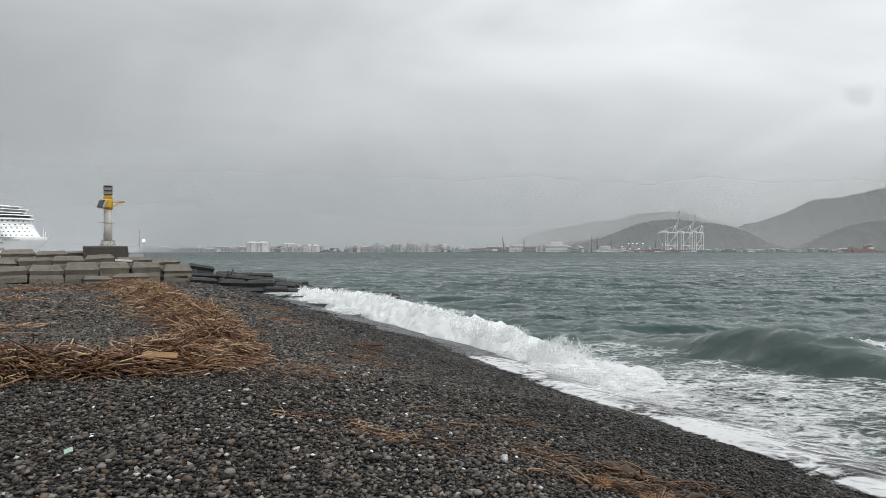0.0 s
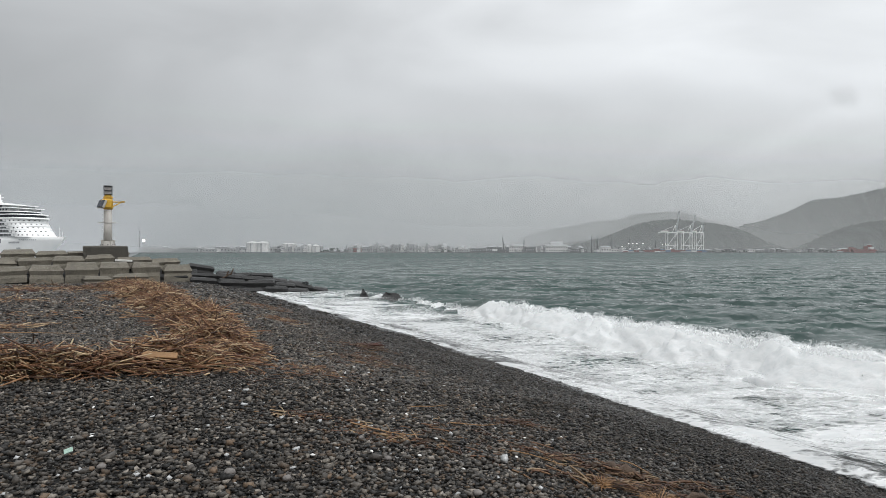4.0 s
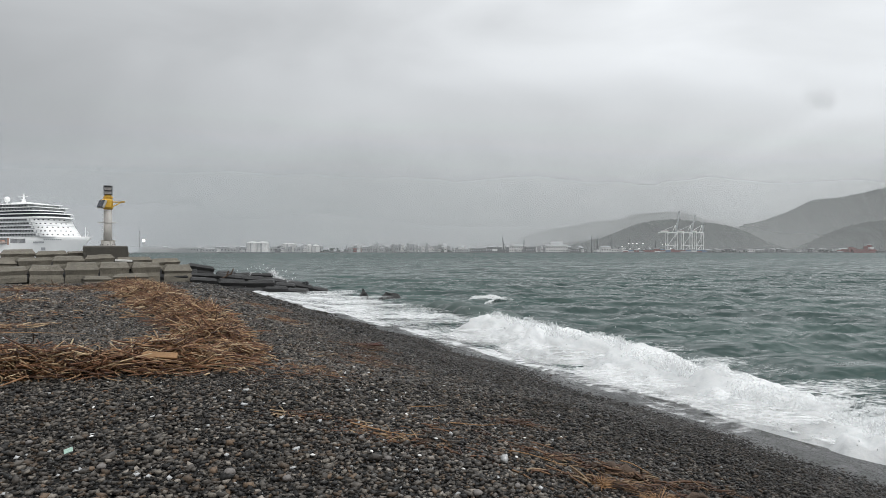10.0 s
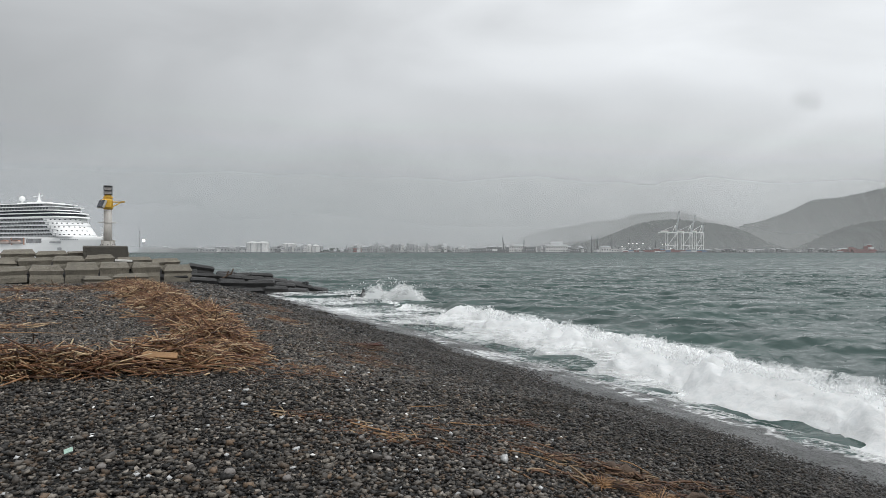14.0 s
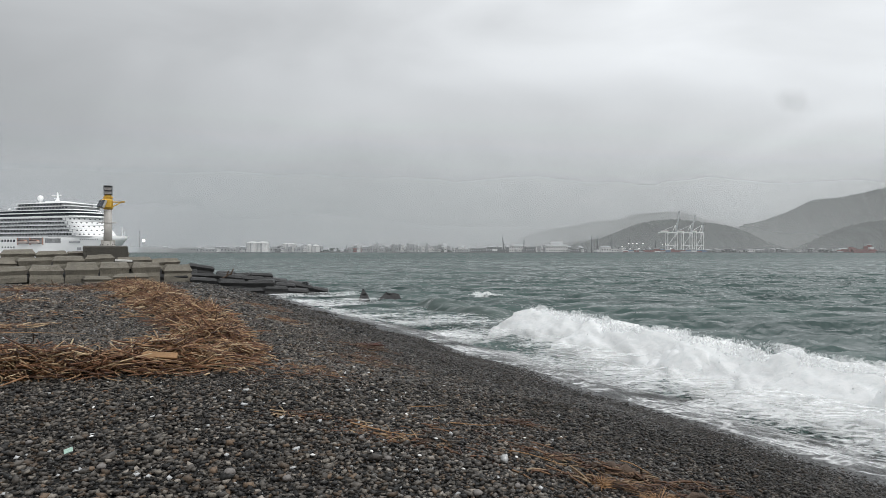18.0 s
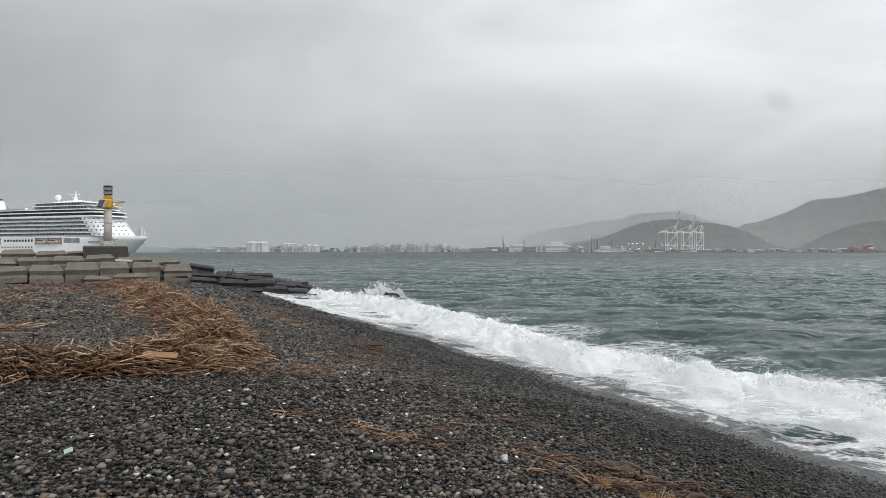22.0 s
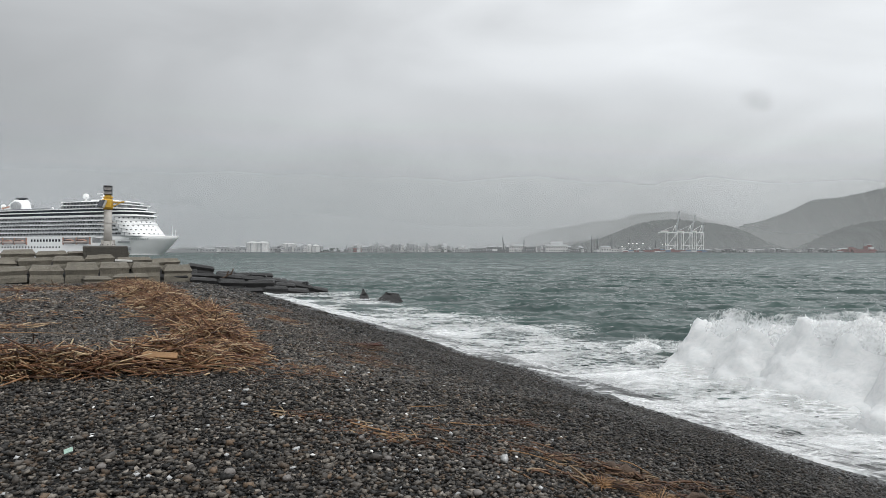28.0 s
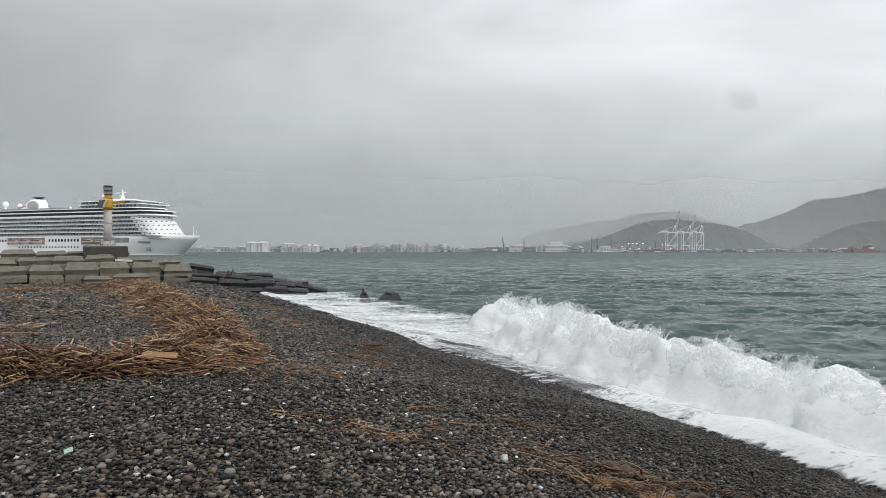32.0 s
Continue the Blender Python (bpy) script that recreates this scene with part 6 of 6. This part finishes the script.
# time, bearing, distance, width, height of each splash
SPLASHES = ((7.0, 478, 38.5, 1.6, 2.3), (9.0, 608, 35.0, 1.0, 0.5), (10.0, 462, 38.5, 2.0, 1.0), (12.0, 616, 34.5, 1.8, 0.55), (13.0, 490, 38.0, 2.6, 1.35), (14.0, 690, 32.5, 2.0, 0.6), (19.0, 618, 34.2, 2.2, 0.9), (19.85, 460, 38.6, 1.9, 1.15), (22.0, 678, 33.6, 1.3, 0.5), (24.0, 430, 39.5, 1.8, 0.6), (28.0, 465, 38.5, 1.6, 0.55), (31.0, 428, 39.0, 1.8, 1.1), (0.3, 520, 38.0, 2.0, 0.8), (23.4, 520, 38.0, 1.6, 0.6), (16.0, 470, 38.5, 1.8, 0.9), (26.6, 450, 38.5, 1.8, 0.9))
# time, metres out, metres along, height, of small crests that break for a moment
CRESTS = ((0.2, 10.0, 13.5, 0.18), (3.0, 9.0, 26.0, 0.18), (6.0, 9.0, 30.0, 0.18), (9.0, 13.4, 32.3, 0.18), (10.0, 9.6, 31.4, 0.18), (13.1, 8.0, 27.0, 0.18), (17.9, 7.4, 20.5, 0.18), (18.1, 10.5, 34.0, 0.18), (21.0, 7.5, 19.5, 0.18), (29.0, 9.5, 25.5, 0.18), (30.0, 6.2, 22.5, 0.18), (24.1, 54.0, 47.0, 0.18), (15.6, 9.0, 22.0, 0.18), (4.6, 8.6, 15.0, 0.18), (3.05, 6.6, 11.6, 0.85), (3.0, 6.4, 10.4, 0.80), (17.0, 6.2, 11.5, 0.42), (12.95, 5.0, 12.5, 0.5))


def build_splashes():
    for i, (t, px, d, wd, ht) in enumerate(SPLASHES):
        o = new("splash", plume_mesh("splash", wd * 1.6, ht * 1.25, i + 1))
        tagged(o, "burst of white spray thrown up against the jetty", "spray", "splashes at the jetty", "stuff")
        SURF.append(("splash", o, (t, ht), (far_x(px, d), d)))
    for i, (t, n, s, up) in enumerate(CRESTS):
        me = foam_bank_mesh(2.2, 200 + i, 0.5)
        me.materials[0] = M_LACE
        set_thick(me, [0.60 - 0.13 * v.co.y ** 2 - 0.05 * max(0.0, v.co.x - 1.0) for v in me.vertices])
        o = new("whitecap", me)
        tagged(o, "small white crest breaking offshore", "wave", "small crests offshore")
        SURF.append(("crest", o, (t, n, up - 0.5), s))


build_splashes()

# ---- drift on the beach ----


def slope_z(n, s):
    face, berm = 0.45 - 0.2 * n - 0.012 * min(30.0, max(0.0, s - 18)), 1.25 - 0.0004 * s * s
    h = min(1.0, max(0.0, 0.5 + 0.5 * (face - berm) / 0.22))
    return face * (1 - h) + berm * h - 0.22 * h * (1 - h)


def straw_mesh(name, label, blobs, seed, radius=0.0062, mat=None):
    """Loose stalks lying in heaps; each blob: centre x, y, half sizes, turn, stalks, heap height, stalk length, radius factor."""
    rg = np.random.default_rng(seed)
    V, F_, base = [], [], 0
    for cx, cy, rx, ry, turn, count, high, length, fat in blobs:
        a = radians(turn)
        for _ in range(int(count * 1.35)):
            u, v = rg.normal(0, 0.38, 2)
            x = cx + rx * u * math.cos(a) - ry * v * math.sin(a)
            y = cy + rx * u * math.sin(a) + ry * v * math.cos(a)
            if y < 1.9:
                continue
            fall = math.exp(-(u * u + v * v) * 1.6)
            th = (rg.normal(0.15, 0.6) if rg.random() < 0.25 else rg.uniform(-1.6, 1.6)) + (math.pi if rg.random() < 0.5 else 0)
            L = length * (rg.uniform(0.12, 0.55) if rg.random() < 0.82 else rg.uniform(0.55, 1.2))
            z0 = 1.3 * high * fall * rg.random() ** 0.8
            tilt, bend = rg.normal(0, 0.30) * (0.3 + fall * min(1.0, high * 8)), rg.normal(0, 0.85)
            r = radius * (0.55 + 0.45 * fat) * rg.uniform(0.35, 1.6)
            flat = rg.uniform(0.35, 1.0)
            for k in range(5):
                q = k / 4 - 0.5
                ang = th + bend * q
                px, py = x + L * q * math.cos(ang), y + L * q * math.sin(ang)
                n, s = ns_of(px, py)
                gz = slope_z(n, s)
                pz = gz + 0.006 + max(0.0, z0 + L * q * tilt - 0.02 * abs(bend) * q * q)
                rr = r * (1 - 0.5 * abs(q))
                sx, sy = -math.sin(ang), math.cos(ang)
                V += [(px + sx * rr, py + sy * rr, pz), (px - sx * rr, py - sy * rr, pz), (px, py, pz + rr * 1.6 * flat)]
            for k in range(4):
                o = base + 3 * k
                for m in range(3):
                    b, d = o + m, o + (m + 1) % 3
                    F_.append((b, d, d + 3, b + 3))
            base += 15
    me = raw_mesh(name, np.array(V), np.array(F_), mat or M_STRAW, False)
    tagged(new(name, me), label, "straw", kind="stuff")


def build_straw():
    straw_mesh("straw_heap", "tangled brown and yellow dry reed heaped on the gravel", (
        (-3.3, 5.25, 1.55, 0.30, 12, 1150, 0.20, 0.42, 1.0), (-2.35, 5.75, 0.85, 0.34, 18, 800, 0.20, 0.40, 1.0), (-2.0, 6.55, 0.42, 0.32, 60, 420, 0.14, 0.32, 0.9),
        (-2.35, 7.0, 0.55, 0.55, 110, 700, 0.26, 0.38, 1.0), (-2.75, 8.1, 0.50, 0.75, 20, 850, 0.30, 0.40, 1.1),
        (-3.45, 9.6, 0.62, 0.95, 24, 1300, 0.26, 0.40, 1.0), (-4.3, 11.3, 0.75, 0.9, 28, 1000, 0.20, 0.42, 1.1)), 21)
    straw_mesh("straw_band", "long band of brown dry reed along the tide line", (
        (-5.4, 13.2, 0.85, 1.2, 28, 1300, 0.22, 0.45, 1.2), (-7.1, 16.4, 1.0, 1.7, 28, 1500, 0.26, 0.50, 1.4), (-8.9, 20.0, 1.1, 1.9, 28, 1200, 0.24, 0.55, 1.7),
        (-10.9, 23.6, 1.6, 1.6, 30, 1000, 0.26, 0.55, 1.8)), 22)
    straw_mesh("strewn_straw", "dry reed strewn thinly over the upper beach", (
        (-4.4, 16.5, 1.2, 2.2, 25, 260, 0.03, 0.5, 2.0), (-13.5, 22.5, 2.4, 1.6, 0, 300, 0.05, 0.8, 2.3), (-3.0, 12.6, 0.6, 1.0, 20, 150, 0.03, 0.4, 1.5),
        (-9.6, 15.4, 1.5, 1.4, 0, 110, 0.05, 0.6, 1.7), (-5.8, 9.0, 0.6, 0.8, 0, 50, 0.04, 0.5, 1.3), (-15.5, 26.5, 3.0, 1.2, 0, 300, 0.05, 0.9, 2.8), (-11.0, 20.0, 2.4, 3.0, 0, 160, 0.03, 0.3, 1.6), (-8.5, 15.5, 2.2, 2.2, 0, 160, 0.02, 0.22, 1.3), (-12.5, 24.5, 3.0, 1.6, 0, 420, 0.05, 0.4, 2.2), (-6.5, 11.5, 1.8, 1.8, 0, 120, 0.015, 0.16, 1.0)), 24)
    straw_mesh("scattered_straw", "scattered dry reed stalks and brown leaves on the gravel", (
        (-0.95, 8.0, 0.7, 1.1, 0, 130, 0.02, 0.26, 0.7), (-1.1, 10.0, 0.5, 0.5, 0, 110, 0.03, 0.26, 0.9), (-1.15, 6.2, 0.6, 0.7, 10, 170, 0.02, 0.22, 0.6),
        (-0.75, 4.25, 0.55, 0.16, -12, 60, 0.012, 0.24, 0.5), (-0.25, 3.95, 0.5, 0.16, -12, 130, 0.014, 0.22, 0.5), (0.62, 5.25, 0.36, 0.10, 12, 90, 0.02, 0.28, 0.6)), 25, 0.0058, M_TWIG)
    straw_mesh("scattered_reed", "scattered dry reed stalks by a driftwood knot on the gravel", (
        (0.2, 4.5, 0.9, 0.45, -10, 50, 0.01, 0.16, 0.5), (0.70, 4.15, 0.38, 0.20, -25, 40, 0.03, 0.28, 0.6), (1.05, 4.0, 0.30, 0.20, -20, 80, 0.04, 0.24, 0.7),
        (0.95, 3.65, 0.55, 0.15, 0, 130, 0.04, 0.26, 0.7), (1.55, 4.0, 0.42, 0.13, 5, 34, 0.03, 0.26, 0.7), (-1.6, 4.3, 1.6, 1.2, 0, 34, 0.008, 0.10, 0.5), (0.4, 6.8, 1.0, 1.2, 0, 40, 0.008, 0.13, 0.7)), 23, 0.0058, M_TWIG)


def on_ground(x, y, up=0.0):
    return x, y, ground_z(x, y) + up


def stone_mesh(name, rx, ry, rz, seed, mat):
    bm = bmesh.new()
    for v in add_ball(bm, (0, 0, 0), 1, 1, 1, 2):
        v.co *= 1 + 0.14 * noise.noise(v.co * 1.3 + Vector((seed, 0, 0)))
        v.co = Vector((v.co.x * rx, v.co.y * ry, v.co.z * rz))
    return link_mesh(name, bm, mat, True)


def build_drift():
    build_straw()
    # a sawn pale plank end and a dark log in the heap
    thing("plank", box(-0.14, 0.14, -0.026, 0.026, -0.013, 0.013, 0.005), M_WOOD, "short pale orange-brown sawn plank lying in the reed", "plank", pose(-2.28, 5.5, ground_z(-2.28, 5.5) + 0.145, 55, 3, 2))
    for x, y, L, r, rz, ry, up, lab in ((-2.62, 5.6, 0.42, 0.028, 6, 3, 0.13, "dark weathered driftwood branch on the reed heap"), (1.06, 3.98, 0.24, 0.036, -30, 8, 0.035, "gnarled grey-brown driftwood knot on the pebbles"), (1.32, 3.62, 0.42, 0.018, -3, 2, 0.03, "brown flat stick among the reed"), (-1.75, 6.15, 0.5, 0.012, 30, 8, 0.06, "thin brown twig on the reed heap"), (-0.98, 9.2, 0.22, 0.02, 10, 0, 0.02, "dark twig on wet gravel")):
        bm = bmesh.new()
        pts = [Vector((L * (k / 6 - 0.5), 0.10 * L * math.sin(k * 1.7 + x), 0.06 * L * math.sin(k * 2.3))) for k in range(7)]
        rings = []
        for k, q in enumerate(pts):
            rad = r * (1 - 0.06 * k) * (1 + 0.42 * math.sin(k * 2.1 + x)) * (0.6 if k in (0, 6) else 1)
            rings.append([bm.verts.new(q + Vector((0, rad * math.cos(m * math.pi / 4), rad * math.sin(m * math.pi / 4)))) for m in range(8)])
        for ra, rb in zip(rings, rings[1:]):
            for m in range(8):
                bm.faces.new((ra[m], ra[(m + 1) % 8], rb[(m + 1) % 8], rb[m]))
        bm.faces.new(rings[0][::-1])
        bm.faces.new(rings[-1])
        bmesh.ops.recalc_face_normals(bm, faces=bm.faces)
        for v in bm.verts:
            v.co += noise.noise_vector(v.co * 34) * r * 0.55
        thing("driftwood", bm, M_BARK, lab, "driftwood", pose(x, y, ground_z(x, y) + up, 0, ry, rz), "driftwood on the beach", smooth=True)
    # single long reeds
    rg = random.Random(8)
    reeds = ((-0.85, 4.28, 0.42, -28), (-0.12, 5.15, 0.25, 5), (0.22, 4.72, 0.34, 0), (0.52, 5.22, 0.42, 8), (0.75, 4.2, 0.62, 10), (0.55, 4.0, 0.5, -50), (0.95, 3.72, 0.34, -70), (1.22, 4.3, 0.22, -55), (-1.35, 5.45, 0.5, 38), (-1.05, 7.1, 0.5, -65), (-1.9, 6.5, 0.9, -32), (-2.9, 6.95, 0.7, 8), (-3.3, 5.2, 1.0, 4), (-2.3, 5.7, 0.8, 24), (-2.75, 7.7, 0.8, -30), (-0.35, 3.98, 0.5, -24), (1.5, 4.0, 0.4, 25), (1.1, 3.6, 0.4, 35), (-4.2, 7.1, 1.0, 4), (-2.4, 8.4, 0.7, 15))
    for x, y, L, rz in reeds:
        bm = bmesh.new()
        b = rg.uniform(-0.25, 0.25)
        pts = [Vector((L * (k / 5 - 0.5), b * L * (k / 5 - 0.5) ** 2 * 2, 0.004 * math.sin(k * 1.3))) for k in range(6)]
        rings = []
        for k, q in enumerate(pts):
            rad = 0.0044 - 0.0005 * k
            rings.append([bm.verts.new(q + Vector((0, rad * math.cos(m * math.pi / 3), rad * math.sin(m * math.pi / 3)))) for m in range(6)])
        for ra, rb in zip(rings, rings[1:]):
            for m in range(6):
                bm.faces.new((ra[m], ra[(m + 1) % 6], rb[(m + 1) % 6], rb[m]))
        bm.faces.new(rings[0][::-1])
        bm.faces.new(rings[-1])
        up = 0.13 if x < -1.7 else 0.03
        tone = M_WOOD if rg.random() < 0.3 else M_TWIG if x > -1.4 else M_STRAW
        thing("reed_stalk", bm, tone, "long dry yellow-brown reed stalk lying across the gravel", "reed", pose(x, y, ground_z(x, y) + up, 0, rg.uniform(-5, 5), rz), "long reed stalks")
    # yellow root tufts
    for x, y, r in ((1.08, 3.42, 0.07), (0.83, 3.6, 0.055), (-1.95, 7.55, 0.06)):
        bm = bmesh.new()
        for k in range(70):
            d = Vector((rg.gauss(0, 1), rg.gauss(0, 1), abs(rg.gauss(0, 0.6)))).normalized()
            p = d * r * rg.uniform(0.2, 0.6)
            q = d * r * rg.uniform(0.9, 1.5) + Vector((rg.gauss(0, 0.02), rg.gauss(0, 0.02), 0))
            q.z = max(q.z * 0.8, -0.005)
            add_tube(bm, p, q, 0.0025, 0.0012, 4)
        thing("root_tuft", bm, M_WOOD, "curly yellow tuft of dried roots", "roots", pose(*on_ground(x, y, 0.012)), "dried root tufts")
    # brown leaves
    for x, y, s in ((-0.08, 3.86, 0.06), (-0.62, 3.1, 0.05), (-1.4, 3.05, 0.05), (-0.70, 4.22, 0.06), (0.05, 3.92, 0.05), (-2.2, 3.75, 0.05), (0.9, 4.05, 0.06), (-1.7, 4.15, 0.05)):
        bm = bmesh.new()
        g = []
        for i in range(7):
            t = i / 6
            wd = s * 0.42 * math.sin(math.pi * min(0.98, t + 0.03)) ** 0.8
            g.append([bm.verts.new((s * (t - 0.5) * 2, wd * q, 0.3 * abs(q) * wd + 0.12 * s * math.sin(t * 4))) for q in (-1, -0.4, 0.4, 1)])
        for i in range(6):
            for j in range(3):
                bm.faces.new((g[i][j], g[i + 1][j], g[i + 1][j + 1], g[i][j + 1]))
        r = bmesh.ops.solidify(bm, geom=bm.faces[:], thickness=0.0012)
        thing("dead_leaf", bm, M_BARK, "curled dead brown leaf on the pebbles", "leaf", pose(*on_ground(x, y, 0.028), rg.uniform(-15, 15), rg.uniform(-15, 15), rg.uniform(0, 360)), "dead leaves", smooth=True)
    # red-brown weed clumps
    for x, y, r in ((-12.6, 20.6, 0.28), (-3.3, 9.9, 0.20), (-1.1, 10.1, 0.22)):
        bm = bmesh.new()
        for k in range(60):
            d = Vector((rg.gauss(0, 1), rg.gauss(0, 1), abs(rg.gauss(0, 0.25))))
            add_tube(bm, d * r * 0.2, d * r * 0.55, 0.012 * r * 4, 0.004 * r * 4, 4)
        thing("seaweed_clump", bm, M_REDDEBRIS, "dark red-brown clump of dried seaweed", "seaweed", pose(*on_ground(x, y, 0.04)), "seaweed clumps")
    # pale stones and shells that stand out
    whites = [stone_mesh("shell", 0.012, 0.008, 0.005, k, M_SHELL) for k in range(3)]
    greys = [stone_mesh("stone", 0.030, 0.025, 0.018, k + 5, M_STONE) for k in range(3)]
    for x, y, k in ((-0.04, 4.02, 0), (-0.36, 3.45, 1), (-0.62, 3.25, 2), (-0.12, 3.5, 0), (0.55, 4.6, 1), (-2.1, 4.1, 2), (-1.05, 4.5, 0), (-1.3, 3.6, 1), (-0.25, 4.7, 2), (1.45, 5.0, 0), (-0.5, 5.6, 1), (0.1, 3.35, 2), (-1.75, 3.4, 0), (-1.9, 4.45, 1), (-2.9, 8.0, 2), (-0.9, 6.9, 1), (0.42, 3.9, 2), (0.85, 4.9, 0), (-0.85, 3.95, 2), (-1.5, 4.8, 0), (-4.4, 10.8, 1), (-5.6, 13.0, 2), (-3.6, 8.6, 0)):
        o = new("shell", whites[k])
        o.matrix_basis = pose(*on_ground(x, y, 0.024), rg.uniform(-20, 20), rg.uniform(-20, 20), rg.uniform(0, 360)) @ Matrix.Diagonal((*([1.0 + 0.12 * max(0.0, y - 4)] * 3), 1))
        tagged(o, "small white shell fragment on the dark pebbles", "shell", "white shell fragments")
    for x, y, k, s in ((-0.90, 2.88, 0, 0.95), (-0.27, 3.35, 1, 0.7), (0.35, 3.2, 2, 0.6), (-1.45, 2.9, 1, 0.7), (-0.45, 3.75, 2, 0.6), (-1.62, 3.9, 0, 0.6), (0.15, 2.95, 1, 0.75), (-0.65, 2.85, 2, 0.7), (-0.1, 4.75, 1, 0.6), (-2.0, 3.3, 0, 0.6)):
        o = new("stone", greys[k])
        o.matrix_basis = pose(*on_ground(x, y, 0.022), 0, rg.uniform(-10, 10), rg.uniform(0, 360)) @ Matrix.Diagonal((s, s, s, 1))
        tagged(o, "rounded grey-brown stone larger than its neighbours", "stone", "larger stones")
    thing("plastic_scrap", box(-0.019, 0.019, -0.013, 0.013, -0.002, 0.002, 0.0015), M_MINT, "small mint-green plastic scrap on the pebbles", "litter", pose(*on_ground(-1.69, 3.08, 0.04), 38, -18, 20))


build_drift()

# ---- beach gravel ----
pebble_mesh("pebbles", -7.0, 1.3, 2.5, 4.7, 0.0135, 0.0064, 11, True)
pebble_mesh("pebbles_next", -7.0, 1.3, 4.68, 8.2, 0.0212, 0.0092, 15)
pebble_mesh("pebbles_beyond", -9.0, 1.3, 8.1, 14.0, 0.0305, 0.0118, 12)
pebble_mesh("pebbles_middle", -11.0, 1.3, 13.9, 22.0, 0.050, 0.0184, 14)
pebble_mesh("pebbles_washed", -0.5, 1.5, 2.6, 9.0, 0.026, 0.0075, 17, wash=True)
pebble_mesh("pebbles_soaked", -0.5, 1.5, 9.0, 17.0, 0.042, 0.0115, 18, wash=True)
pebble_mesh("pebbles_far", -14.0, 1.3, 21.8, 40.0, 0.105, 0.036, 13)
pebble_mesh("pebbles_around", -10.0, 1.2, -5.0, 9.0, 0.075, 0.023, 16, around=True)


def build_cloud():
    """A small dark scrap of rain cloud adrift under the deck."""
    k = Mat("scud")
    ln = k.n("ShaderNodeVectorMath")
    ln.operation = "LENGTH"
    mp = k.n("ShaderNodeMapping", Scale=(1 / 62.0, 0.0, 1 / 44.0))
    k.link(k.co, mp.inputs[0])
    k.link(mp.outputs[0], ln.inputs[0])
    f = k.math("MULTIPLY", k.rng(k.math("ADD", ln.outputs["Value"], k.rng(k.noise(0.03, 4), 0.3, 0.7, -0.25, 0.25)), 0.1, 0.85, 1.0, 0.0), 0.13)
    df, tr, ms = k.n("ShaderNodeBsdfDiffuse"), k.n("ShaderNodeBsdfTransparent"), k.n("ShaderNodeMixShader")
    df.inputs["Color"].default_value = (0.42, 0.43, 0.45, 1)
    k.link(f, ms.inputs[0])
    k.link(tr.outputs[0], ms.inputs[1])
    k.link(df.outputs[0], ms.inputs[2])
    k.link(ms.outputs[0], k.nt.nodes["Material Output"].inputs["Surface"])
    bm = bmesh.new()
    for v in add_ball(bm, (0, 0, 0), 62, 20, 44, 4):
        v.co *= 1 + 0.12 * noise.noise(v.co * 0.03)
    return thing("backdrop_cloud", bm, k.m, "small grey scrap of low rain cloud", "cloud", kind="structure", smooth=True)


CLOUD = build_cloud()


def motions():
    walk(CLOUD, [(t, pose(far_x(px, 1900.0), 1900.0, hz(py, 1900.0))) for t, px, py in ((0.0, 1522, 169), (6.0, 1482, 173), (32.0, 1317, 177))])
    walk(SHIP, [(t, ship_pose(px)) for t, px in ((0.0, 85), (6.0, 130), (9.0, 153), (13.0, 182), (19.0, 235), (23.0, 270), (28.0, 316), (32.0, 353))])
    x, y = xy_of(0, 0)
    vx, vy = -OUT[0] * 1.5, -OUT[1] * 1.5
    walk(SEA, [(t, pose(x + vx * t, y + vy * t, -0.16, 0, 0, SHORE_TURN)) for t in (0.0, 16.0, 32.0)])

    surf_motions()


motions()
